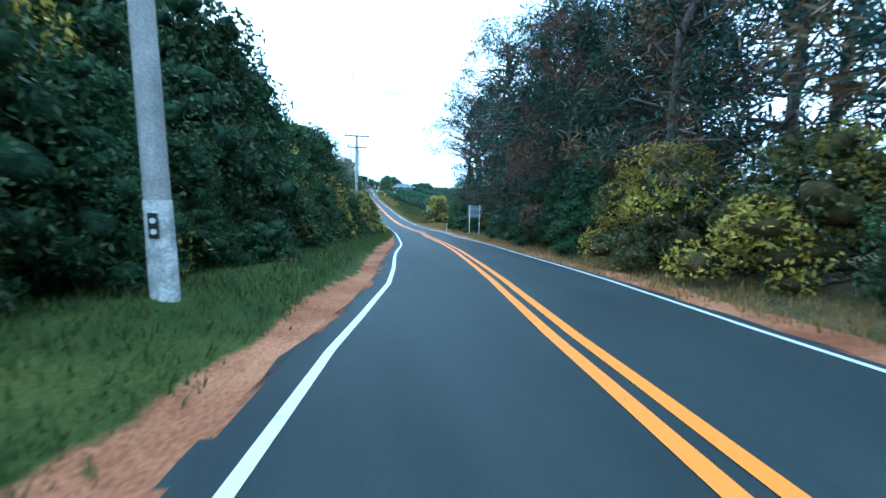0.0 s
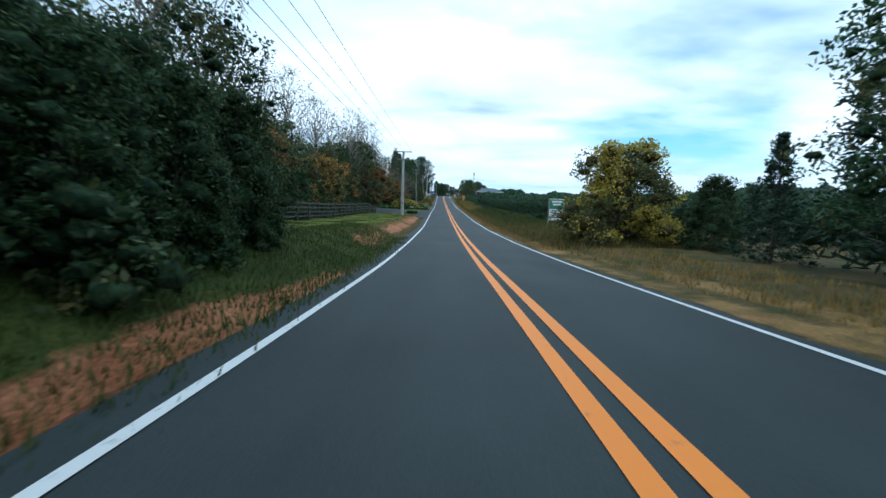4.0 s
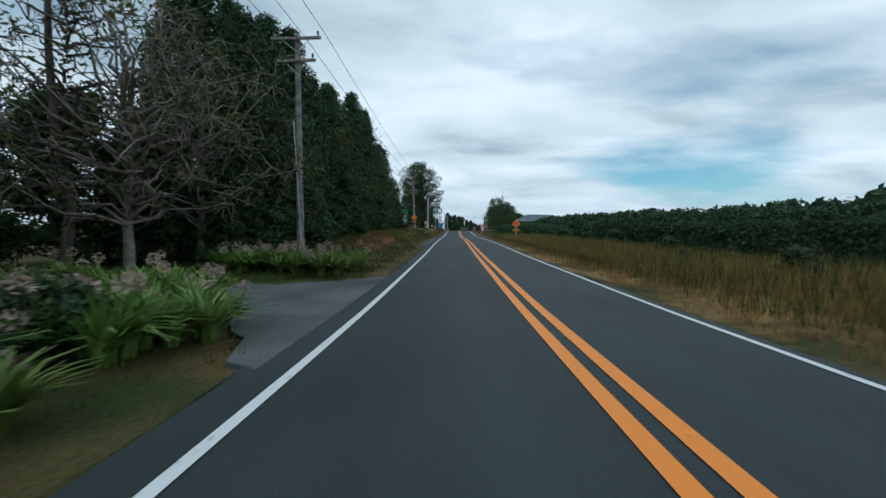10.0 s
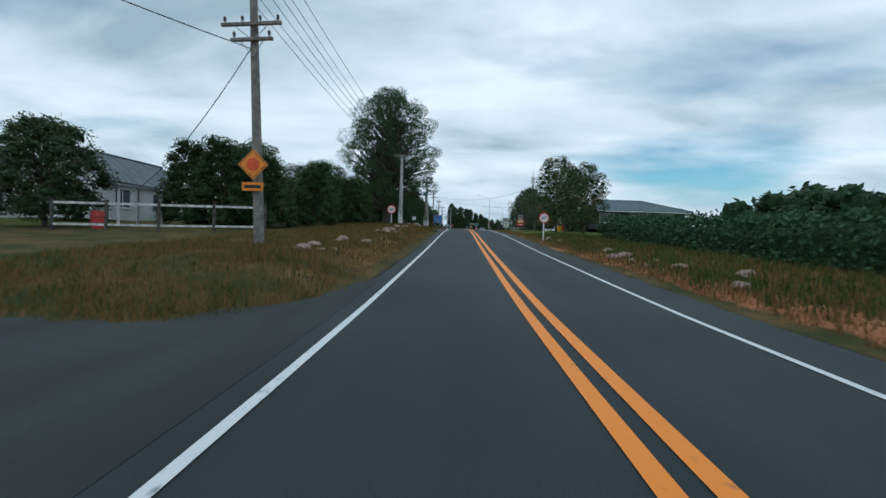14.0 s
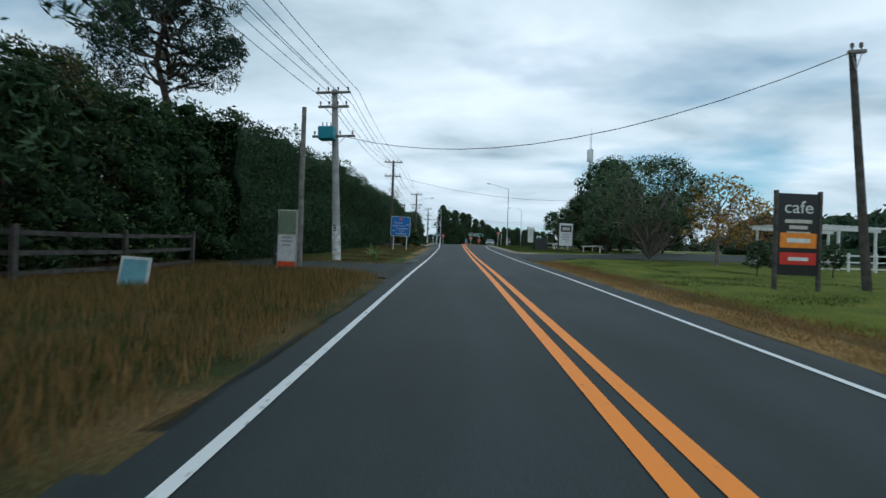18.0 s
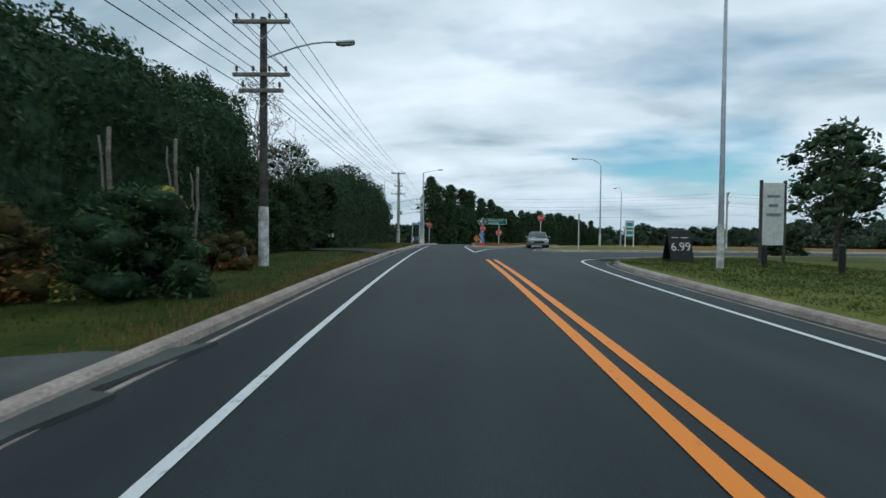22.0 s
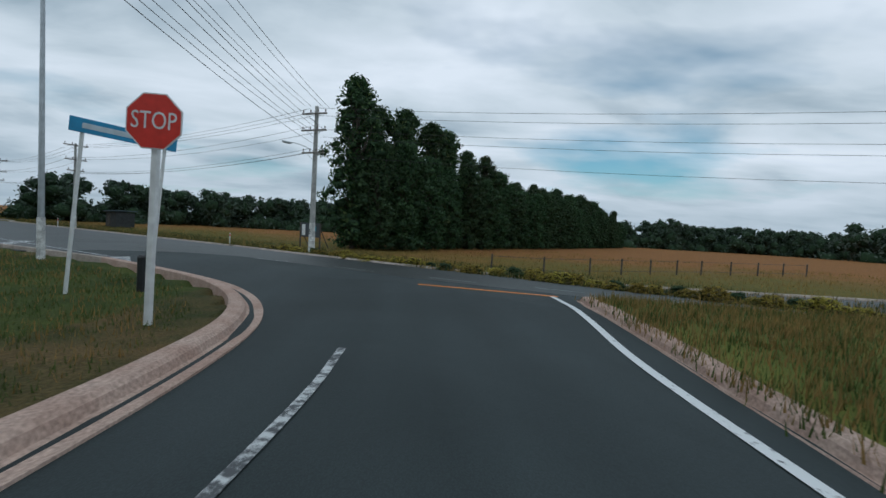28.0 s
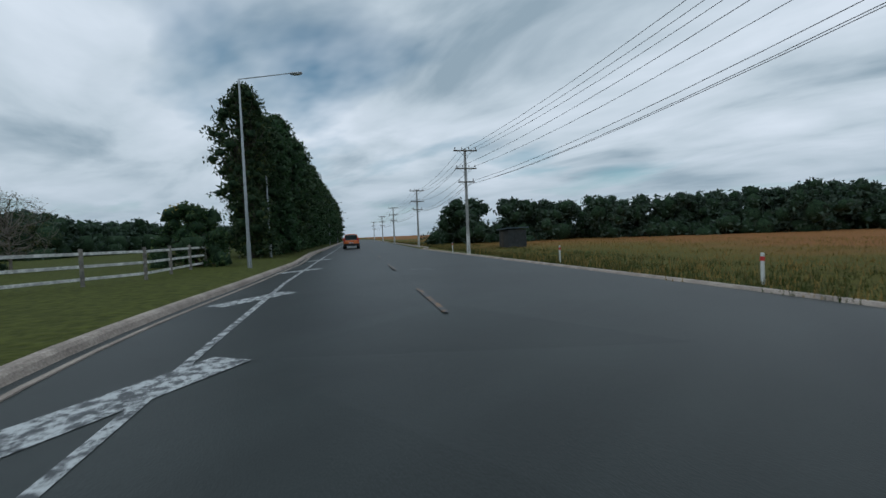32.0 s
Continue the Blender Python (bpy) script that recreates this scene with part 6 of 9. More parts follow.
for x, yy, kind, sc in ((16.5, 229.5, "round", 1.05), (18.6, 233.5, "cypress", 0.72), (20.8, 228, "round", 1.3), (19.6, 238.0, "round", 1.1), (22.4, 235.5, "round", 1.45), (25, 226, "round", 1.1), (17.0, 247.2, "small", 1.65), (19.4, 249.4, "small", 1.35), (18.6, 252, "shrub", 0.8), (22.5, 246, "native", 0.7)):
    plant(kind, x, yy, sc, group="lawn trees")
for x, yy in ((13.2, 193.5), (14.4, 194.0), (15.6, 194.5), (16.8, 194.8), (12.2, 193.0)):
    plant("small", x, yy, 0.42, "shrub", "clipped standard shrub along the car park", "shrub", "standard shrubs")
for i in range(26):
    yy = 20 + i * 3.7 + R.uniform(-1, 1)
    plant("shrub", 8.0 + R.uniform(0, 3.2), yy, R.uniform(0.3, 0.55) if yy < 90 else R.uniform(0.5, 0.8), "shrub", "leafy weed bush in the tall grass", "shrub", "verge bushes")
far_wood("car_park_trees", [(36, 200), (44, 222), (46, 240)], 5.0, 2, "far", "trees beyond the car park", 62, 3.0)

# ---- the junction and the highway ----
for i in range(24):
    t = i / 26
    x, yy = -4.2 + 63 * t, 320.5 + 66 * t
    kind = "gum" if R.random() < 0.6 else "gum_b"
    high = float(np.interp(t, (0, 0.1, 0.2, 0.3, 0.5, 0.7, 0.9), (14.8, 14.0, 12.4, 10.6, 10.0, 9.9, 8.6)))
    plant(kind, x + R.uniform(-0.8, 0.8), yy + R.uniform(-0.8, 0.8), high / (14.5 if kind == "gum" else 12.0) * R.uniform(0.93, 1.05), group="shelter belt", z=gz(x, yy) - 0.2)
    plant("gum_b", x + 2.6, yy - 0.5 + R.uniform(-1, 1), 0.72 * high / 12.0 * R.uniform(0.85, 1.15), group="shelter belt")
for i in range(40):
    s_, n_ = 222.5 + i * 3.5, -9.1 + R.uniform(-0.5, 0.5)
    x, yy = hw(s_, n_)
    plant("gum_b" if R.random() < 0.7 else "gum", x, yy, R.uniform(0.95, 1.06) if i else 0.9, group="roadside belt")
x, yy = hw(214, -10.2)
plant("ball", x, yy, 1.75, "shrub", "large rounded shrub before the tree belt", "shrub")
for s_, n_, kind, sc in ((206, -22, "thin", 0.42), (214, -19, "bare", 0.55), (198, -30, "round", 0.7), (190, -34, "round", 0.85), (218, -24, "native", 0.6), (204, -36, "round", 0.7), (182, -30, "round", 0.7)):
    x, yy = hw(s_, n_)
    plant(kind, x, yy, sc, group="paddock trees")
far_wood("field_wood", [hw(270, 16), hw(250, 60), hw(235, 95), hw(190, 125), hw(140, 150), hw(80, 170)], 7.5, 4, "half_haze_far", "dark wood along the far side of the pasture", 63, 3.4, (0.7, 0.33), 60)
far_wood("valley_wood", [hw(40, 120), hw(0, 105), hw(-50, 85), hw(-90, 50), hw(-130, 20)], 7.0, 5, "haze_far", "scrubby wood across the valley, paled by painted haze", 64, 4.0, (0.8, 0.36), 50)
far_wood("paddock_wood", [hw(330, -40), hw(260, -48), hw(200, -52), hw(150, -60)], 6.0, 3, "half_haze_far", "low trees behind the paddock", 65, 3.5, (0.7, 0.33), 50)
for s_, n_, sc in ((-52, 26, 1.0), (-60, 32, 0.9), (-70, 24, 1.1)):
    x, yy = hw(s_, n_)
    plant("macrocarpa", x, yy, 0.62 * sc, group="far pines", label="flat-topped dark pine far beyond the highway")
for i in range(90):
    s_ = 192 - i * 0.62 - R.uniform(0, 0.5)
    x, yy = hw(s_, 9.0 + R.uniform(-0.5, 1.2))
    plant("broom" if R.random() < 0.7 else "shrub", x, yy, R.uniform(0.26, 0.46), "weed_clump", "low yellowing weeds along the highway kerb", "weeds", "kerb weeds", squash=R.uniform(0.5, 0.9))

# ---- grass ----
grass_band("verge_grass", verge(-5.4, -1.9, -100, 2), 17000, "blade", 0.17, 71, "rank green roadside grass and weeds", 0.011, lean=1.0, per=8)
grass_band("verge_grass", verge(5.2, 8.6, -100, -2), 4600, "straw", 0.20, 72, "dry litter and grass under the pines")
grass_band("verge_grass", verge(4.5, 11.0, -4, 118), 11000, "straw", 0.32, 73, "tall dry brown roadside grass", 0.009, per=8)
grass_band("verge_grass", verge(5.2, 13.5, -4, 118), 18000, "blade", 0.36, 74, "rough green grass below the hedge", 0.011, per=8)
grass_band("verge_grass", verge(6.4, 10.5, 15, 118), 9000, "blade", 0.55, 101, "tall rank grass below the hedge", 0.012, per=7)
grass_band("verge_grass", verge(6.0, 9.5, 60, 116), 5000, "straw", 0.6, 102, "tall seeding dry grass below the hedge", 0.008, per=7)
grass_band("verge_grass", verge(5.5, 9.6, 118, 158), 4600, "straw", 0.2, 75, "dry grass on the right-hand bank")
grass_band("verge_grass", verge(6.0, 9.6, 118, 160), 3000, "blade", 0.3, 76, "green grass on the right-hand bank")
grass_band("verge_grass", verge(-4.2, -3.4, -2, 34), 400, "straw", 0.11, 77, "dry tufts on the clay bank")
grass_band("verge_grass", verge(-9.0, -4.0, -4, 36), 7000, "blade", 0.08, 78, "mown terrace grass", 0.012)
grass_band("verge_grass", verge(-8.0, -2.6, 84, 119), 2600, "straw", 0.22, 79, "dry grass on the left-hand bank", 0.009, per=8)
grass_band("verge_grass", verge(-9.5, -2.6, 127.6, 166), 11000, "straw", 0.18, 80, "dry brown roadside grass", 0.009, per=8)
grass_band("verge_grass", verge(-9.5, -2.8, 127.6, 166), 6000, "blade", 0.2, 81, "green tufts in the dry grass", 0.009, per=8)
grass_band("verge_grass", verge(-13, -2.4, 162, 174), 9000, "blade", 0.13, 103, "lush green grass beside the track", 0.011, per=8)
grass_band("verge_grass", verge(-8.5, -3.2, 178, 226), 5850, "straw", 0.13, 82, "dry roadside grass", 0.009, per=8)
grass_band("verge_grass", verge(-9.5, -2.3, 177.5, 190.5), 5200, "straw", 0.27, 104, "rough brown grass below the trees", 0.009, per=8)
grass_band("verge_grass", verge(-9.5, -2.6, 177.5, 190.5), 3200, "blade", 0.24, 105, "rough green grass below the trees", 0.009, per=8)
grass_band("verge_grass", verge(-8.5, -3.3, 178, 226), 6500, "blade", 0.10, 83, "green verge grass", 0.009, per=8)
grass_band("verge_grass", verge(5.4, 7.2, 170, 203), 3380, "straw", 0.09, 84, "browned grass along the seal", 0.009, per=8)
grass_band("verge_grass", verge(6.8, 14.0, 170, 203), 7000, "blade", 0.07, 85, "mown lawn grass", 0.012)


def field_edge(s0, s1, n0, n1):
    def fn(rng, n):
        s, q = rng.uniform(s0, s1, n), rng.uniform(0, 1, n) ** 1.6 * (n1 - n0) + n0
        return hw(s, q)
    return fn


def within(outline):
    def fn(rng, n):
        xs, ys = [p[0] for p in outline], [p[1] for p in outline]
        x, y = rng.uniform(min(xs), max(xs), 6 * n), rng.uniform(min(ys), max(ys), 6 * n)
        ok = inside(outline, x, y)
        return x[ok][:n], y[ok][:n]
    return fn


grass_band("field_grass", field_edge(140, 330, 8.4, 45), 9000, "straw", 0.3, 86, "tall dry orange-brown pasture grass", 0.02, per=7, spread=0.3)
grass_band("field_grass", field_edge(140, 300, 8.2, 16), 7000, "blade", 0.3, 87, "green weeds along the pasture's edge", 0.014, per=7)
grass_band("island_grass", within(ISLAND_1), 1500, "straw", 0.2, 88, "dry tufts on the traffic island", 0.01, per=8, lift=0.14)
grass_band("island_grass", within(ISLAND_2), 1700, "straw", 0.24, 89, "dry tufts on the triangular island", 0.01, per=8, lift=0.14)
grass_band("island_grass", within(ISLAND_2), 1500, "blade", 0.2, 90, "green grass on the triangular island", 0.01, per=8, lift=0.14)
CORNER = [(-3.7, 262), (-3.6, 270), (-3.0, 277), (-2.2, 283.5), (-2.1, 287), (-2.5, 289), (-3.5, 291), (-5.4, 292.9), (-9, 295.6), (-18, 300.8), (-18, 296), (-7.6, 287), (-7.4, 262)]
grass_band("corner_grass", within(CORNER), 6500, "blade", 0.12, 91, "green grass on the corner", 0.01, per=8)
grass_band("corner_grass", within(CORNER), 2200, "straw", 0.16, 92, "dry grass on the corner", 0.01, per=7)
grass_band("verge_grass", verge(-7.5, -3.6, 234, 262), 4500, "blade", 0.1, 93, "mown grass verge below the hedge", 0.01, per=7)
grass_band("verge_grass", verge(-4.4, -3.5, 226, 262), 1300, "straw", 0.15, 94, "browned weeds along the kerb", 0.01, per=8)
grass_band("lawn_grass", verge(6.3, 13.0, 215.3, 247), 12000, "blade", 0.06, 95, "mown lawn grass", 0.009, per=7, lift=0.13)
grass_band("verge_grass", verge(-9.5, -2.5, 59.5, 70), 2200, "blade", 0.16, 96, "green garden grass", 0.009, per=8)
grass_band("verge_grass", verge(-8.5, -2.5, 76, 92), 3200, "blade", 0.22, 97, "rough green grass below the trees", 0.009, per=8)
grass_band("verge_grass", verge(-8.5, -2.8, 92, 121), 4200, "blade", 0.2, 98, "rough green grass on the bank", 0.009, per=8)
grass_band("verge_grass", verge(-2.75, -2.25, -4, 36), 900, "straw", 0.08, 99, "short dry grass along the seal", 0.008, per=8)
grass_band("verge_grass", verge(5.0, 6.6, 158, 203), 7000, "straw", 0.1, 100, "orange-brown dry fringe along the seal", 0.008, per=9)


# ---- poles, wires, lamps ----
def wire(pts, r=0.011):
    return tubes([[(p, r) for p in pts]], 4)


def sagged(a, b, sag, k=12):
    a, b = Vector(a), Vector(b)
    return [a.lerp(b, i / k) - Vector((0, 0, sag * 4 * (i / k) * (1 - i / k))) for i in range(k + 1)]


def power_pole(x, y, top, arms, lean=(0, 0), square=False, sleeve=1.9, plate=True, mat="concrete", turn=0.0, base=None, label="", extra=None, w=0.15, plate_z=1.45):
    """A line pole: tapered shaft, whitewashed foot, number plate, cross-arms with insulators."""
    g = gz(x, y) if base is None else base
    h = top - g
    ob = thing("power_pole", pose(x, y, g, lean[0], lean[1], turn), label or "tall grey concrete power pole with a whitewashed foot", "power pole", "power poles")
    seg = 4 if square else 12
    part("shaft", rod((0, 0, -0.4), (0, 0, h), w * (1.2 if square else 1.0), w * 0.68, seg), M[mat], ob)
    if sleeve:
        part("painted_foot", rod((0, 0, -0.1), (0, 0, sleeve), w * (1.2 if square else 1.0) + 0.012, w * (1.08 if square else 0.93) + 0.012, seg), M["whitewash"], ob, "flaking white paint on the pole's foot")
    if plate:
        pl = part("number_plate", box(0.11, 0.012, 0.30, (0, -w * 1.12, plate_z), 0.003), M["black"], ob, "small black number plate")
        for k in range(2):
            part("plate_mark", rod((0, -w * 1.12 - 0.012, plate_z + 0.08 + 0.13 * k), (0, -w * 1.12 - 0.004, plate_z + 0.08 + 0.13 * k), 0.035, None, 8), M["paint_white"], pl)
    for z, half, n in arms:
        arm = part("cross_arm", box(2 * half, 0.09, 0.11, (0, -w - 0.02, h - z), 0.01), M["timber"], ob)
        for s in (-1, 1):
            part("brace", rod((s * half * 0.55, -w - 0.02, h - z), (0, -w * 0.7, h - z - 0.45), 0.014, None, 6), M["steel"], ob)
        for k in range(n):
            px = -half + 0.12 + (2 * half - 0.24) * k / (n - 1)
            if abs(px) < 0.2 and n > 2:
                continue
            b = rod((px, -w - 0.02, h - z + 0.1), (px, -w - 0.02, h - z + 0.2), 0.02, None, 6)
            for q in range(2):
                rod((px, -w - 0.02, h - z + 0.19 + q * 0.07), (px, -w - 0.02, h - z + 0.25 + q * 0.07), 0.055, 0.03, 8, b)
            part("insulator", b, M["porcelain"], arm)
    if extra:
        extra(ob, h, w)
    return ob


def transformer(ob, h, w):
    t = part("transformer", box(0.75, 0.5, 0.62, (-0.25, -w - 0.3, h - 2.6), 0.04), M["teal"], ob, "blue-green pole transformer")
    for k in range(3):
        part("bushing", rod((-0.45 + 0.2 * k, -w - 0.3, h - 1.98), (-0.45 + 0.2 * k, -w - 0.3, h - 1.75), 0.035, 0.02, 8), M["porcelain"], t)


def side_box(ob, h, w):
    part("switch_box", box(0.34, 0.28, 0.5, (0.34, 0, 3.9), 0.04), M["steel"], ob, "grey switch box on the pole")
    part("conduit", rod((w, 0, 2.0), (w * 0.9, 0, h - 1.0), 0.03, None, 6), M["dark_steel"], ob)


def lamp_head(ob, at, way, tilt=8):
    """A long flat street-light head at the end of an arm."""
    d = Vector(way).normalized()
    turn = math.degrees(math.atan2(d.y, d.x))
    b = box(0.62, 0.24, 0.10, (0, 0, -0.05), 0.035)
    bmesh.ops.transform(b, matrix=pose(*at, 0, -tilt, turn), verts=b.verts)
    head = part("lamp_head", b, M["steel"], ob)
    g = box(0.42, 0.18, 0.05, (0.02, 0, -0.085), 0.02)
    bmesh.ops.transform(g, matrix=pose(*at, 0, -tilt, turn), verts=g.verts)
    part("lens", g, M["lamp_glass"], head)


def arm_lamp(z, reach, rise, way):
    def add(ob, h, w):
        d = Vector((*way, 0)).normalized()
        p = [Vector((0, 0, z)) + d * reach * t + Vector((0, 0, rise * math.sin(t * math.pi / 2))) for t in np.linspace(0, 1, 7)]
        vs, fs = wire(p, 0.028)
        part("lamp_arm", mesh_from("lamp_arm", vs, fs, [M["steel"]], None, True), None, ob)
        lamp_head(ob, p[-1] + d * 0.25, d)
    return add


def both(*fns):
    def add(ob, h, w):
        for f in fns:
            f(ob, h, w)
    return add


def street_lamp(x, y, top, way, reach=2.2, rise=0.5, curved=False, sleeve=0.0, r=0.075, label="", base=None):
    g = gz(x, y) if base is None else base
    h = top - g
    ob = thing("street_lamp", pose(x, y, g), label or "tall slim grey street lamp with an outreach arm", "street lamp", "street lamps")
    part("post", rod((0, 0, -0.2), (0, 0, h), r * 1.25, r * 0.6, 10), M["steel"], ob)
    part("foot", rod((0, 0, -0.1), (0, 0, 1.3 if not sleeve else sleeve), r * 1.5, r * 1.4, 10), M["whitewash" if sleeve else "steel"], ob)
    d = Vector((*way, 0)).normalized()
    if curved:
        p = [Vector((0, 0, h)) + d * reach * (1 - math.cos(t)) * 0.62 + Vector((0, 0, 0.9 * math.sin(t))) for t in np.linspace(0, math.pi / 2, 8)]
        p += [p[-1] + d * reach * 0.4]
    else:
        p = [Vector((0, 0, h)) + d * reach * t + Vector((0, 0, rise * t)) for t in np.linspace(0, 1, 4)]
    vs, fs = wire([Vector((0, 0, h - 0.1))] + p, 0.03)
    part("arm", mesh_from("lamp_arm", vs, fs, [M["steel"]], None, True), None, ob)
    lamp_head(ob, p[-1] + d * 0.25, d, 6)
    return ob


POLES = [(-8.92, -72.35, 12.5), (-6.4, -43.4, 9.6), (-4.6, 28.0, 8.35), (-6.0, 81.3, 11.4), (-6.56, 135.5, 14.6), (-6.3, 166.4, 15.4), (-5.65, 196.5, 17.1), (-6.0, 216.4, 18.0), (-6.0, 242.0, 18.4), (-6.75, 284.6, 20.5), (-5.4, 311.3, 20.1)]
T2 = [(0.12, 1.0, 3), (1.0, 0.78, 2)]
power_pole(*POLES[0], T2, sleeve=1.2, plate_z=0.75, lean=(0, -1.3))
power_pole(*POLES[1], T2, sleeve=0, plate=False, extra=lambda ob, h, w: part("cable_sleeve", rod((0.16, -0.05, 5.4), (0.16, -0.05, 6.6), 0.07, None, 8), M["paint_white"], ob))
power_pole(*POLES[2], T2, sleeve=0, w=0.19, plate_z=1.2, label="stout grey concrete power pole beside the bank")
power_pole(*POLES[3], T2, lean=(0, -1.6), sleeve=0, plate=False, mat="timber", extra=lambda ob, h, w: part("stay_wire", rod((0.1, -0.1, 0), (-0.15, -0.15, h * 0.62), 0.03, None, 6), M["steel"], ob), label="weathered timber power pole with a steel stay")
power_pole(*POLES[4], [(0.3, 0.9, 4), (1.7, 1.0, 4), (2.2, 0.7, 2)], sleeve=0, plate=False, mat="timber", w=0.17, lean=(0, -2.8), label="grey power pole carrying warning signs and cross-arms")
power_pole(*POLES[5], [(0.2, 0.9, 4)], square=True, sleeve=1.75, w=0.2, label="thick square concrete power pole with a white foot")
power_pole(-5.75, 191.8, 14.6, [], sleeve=0, plate=False, mat="timber", w=0.12, label="plain weathered timber service pole")
power_pole(*POLES[6], [(0.25, 0.85, 4), (0.95, 0.75, 4), (2.4, 1.05, 4)], sleeve=1.7, w=0.21, lean=(0, -2.6), extra=transformer, label="concrete power pole carrying a transformer, peeling white foot")
power_pole(*POLES[7], [(0.25, 0.85, 6), (1.6, 0.8, 4)], sleeve=0, plate=False, mat="timber_dark", label="dark timber power pole behind the blue sign")
power_pole(*POLES[8], [(0.25, 0.9, 4), (1.9, 0.9, 4), (2.4, 0.7, 4)], sleeve=1.9, plate=False, mat="timber_dark", extra=arm_lamp(6.6, 2.3, 0.7, (1, 0.15)), label="dark timber power pole carrying a street light")
power_pole(*POLES[9], [(0.25, 0.95, 6), (1.9, 0.6, 3), (3.0, 1.0, 4)], square=True, sleeve=2.0, w=0.19, extra=both(side_box), label="big square concrete power pole with switch box")
power_pole(*POLES[10], [(0.6, 1.0, 4), (1.7, 1.0, 4), (3.2, 0.9, 4)], square=True, sleeve=2.2, w=0.22, turn=-25, base=gz(-5.4, 311.3) - 0.1, extra=arm_lamp(7.0, 1.6, 0.5, (-1, -0.6)), label="heavy concrete junction power pole with lamp arm")
HWP = [(-32.8, 328.2, 18.9), (-52.0, 341.6, 18.2), (-76, 358.5, 17.9), (-104, 379, 17.8), (-140, 405, 17.8)]
for p in HWP:
    power_pole(*p, [(0.25, 1.0, 4), (1.7, 0.9, 4), (2.8, 0.7, 3)], sleeve=1.6, plate=False, turn=53.5, label="grey power pole along the highway")
power_pole(40.6, 289.5, 18.7, [(0.3, 0.8, 3), (1.6, 0.8, 3)], sleeve=1.2, plate=False, turn=60, label="lone power pole beyond the junction")
power_pole(95, 296, 18.5, [(0.3, 0.8, 3)], sleeve=0, plate=False, turn=60, label="far power pole along the highway")
leaner = power_pole(12.2, 188.6, 15.6, [(0.15, 0.25, 2)], lean=(0, -5), sleeve=0, plate=False, mat="timber_dark", w=0.12, label="leaning dark timber service pole on the lawn")


def line_run(poles, offs, sag, label, way=(1, 0)):
    """One set of wires hung from pole to pole."""
    for (xa, ya, za), (xb, yb, zb) in zip(poles, poles[1:]):
        ob = thing("power_line", Matrix.Identity(4), label, "power line", "power lines")
        for o, drop in offs:
            vs, fs = wire(sagged((xa + o * way[0], ya + o * way[1], za - drop), (xb + o * way[0], yb + o * way[1], zb - drop), sag))
            part("wire", mesh_from("wire", vs, fs, [M["cable"]]), None, ob)


LBL = "thin black overhead wires between power poles"
line_run(POLES[:5], [(-0.9, -0.15), (0.0, -0.15), (0.9, -0.15), (-0.68, 0.75)], 0.55, LBL)
line_run(POLES[4:8], [(-0.8, 0), (-0.35, 0), (0.35, 0), (0.8, 0), (-0.55, 0.7), (0.55, 0.7)], 0.5, LBL)
line_run(POLES[7:11], [(-0.8, 0), (-0.4, 0), (0.4, 0), (0.8, 0), (-0.7, 1.6), (-0.3, 1.6), (0.3, 1.6), (0.7, 1.6), (0.5, 2.8)], 0.5, LBL)
line_run([POLES[10]] + HWP, [(-0.6, 0.3), (0.0, 0.3), (0.6, 0.3), (-0.6, 1.5), (0.6, 1.5), (-0.4, 2.9), (0.0, 3.0), (0.4, 2.9)], 0.6, LBL, (0.595, 0.804))
line_run([POLES[10], (40.6, 289.5, 18.7), (95, 296, 18.5)], [(0, 0.1), (0, 0.6), (0.3, 1.5), (0.3, 2.0), (0.2, 3.2)], 0.7, LBL)
for a, b, sag in (((-5.3, 196.4, 14.75), (11.5, 188.6, 15.5), 1.5), ((-5.3, 216.4, 16.4), (15.5, 219, 15.2), 0.9), ((-6.9, 135.5, 12.4), (-20, 146, 8.2), 0.8), ((-6.9, 135.5, 12.2), (-14, 116, 10.5), 0.4)):
    ob = thing("service_line", Matrix.Identity(4), "single black service cable slung across", "cable", "service cables")
    vs, fs = wire(sagged(a, b, sag), 0.016)
    part("wire", mesh_from("wire", vs, fs, [M["cable"]]), None, ob)

street_lamp(8.6, 242.0, 19.5, (-1, 0.1), 2.9, 0.85, sleeve=1.5)
street_lamp(15.5, 271.2, 18.9, (-1, 0.0), 2.4, curved=True, sleeve=1.4, label="tall curved street lamp with a white foot")
street_lamp(26.2, 291.8, 18.8, (-0.2, 1), 1.4, curved=True)
street_lamp(-3.3, 283.0, 20.2, (1, 0.15), 2.0, 0.45, sleeve=2.2, r=0.12, label="thick blue-grey street lamp with a painted foot")
street_lamp(-10.4, 296.2, 21.0, (0.9, 0.4), 2.0, 0.1, sleeve=1.3)
street_lamp(-33.6, 310.6, 20.4, (0.6, 0.8), 2.6, 0.4, sleeve=0.0)
for s in (285, 325, 365):
    x, y = hw(s, -7.2)
    street_lamp(x, y, 19.6, (0.6, 0.8), 2.6, 0.4)
x, y = hw(223, -8.0)
street_lamp(x, y, 17.2, (-0.6, -0.8), 0.9, 0.1)
street_lamp(-20.5, 300.0, 15.6, (0.9, 0.4), 1.6, 0.1, base=gz(-20.5, 300.0))
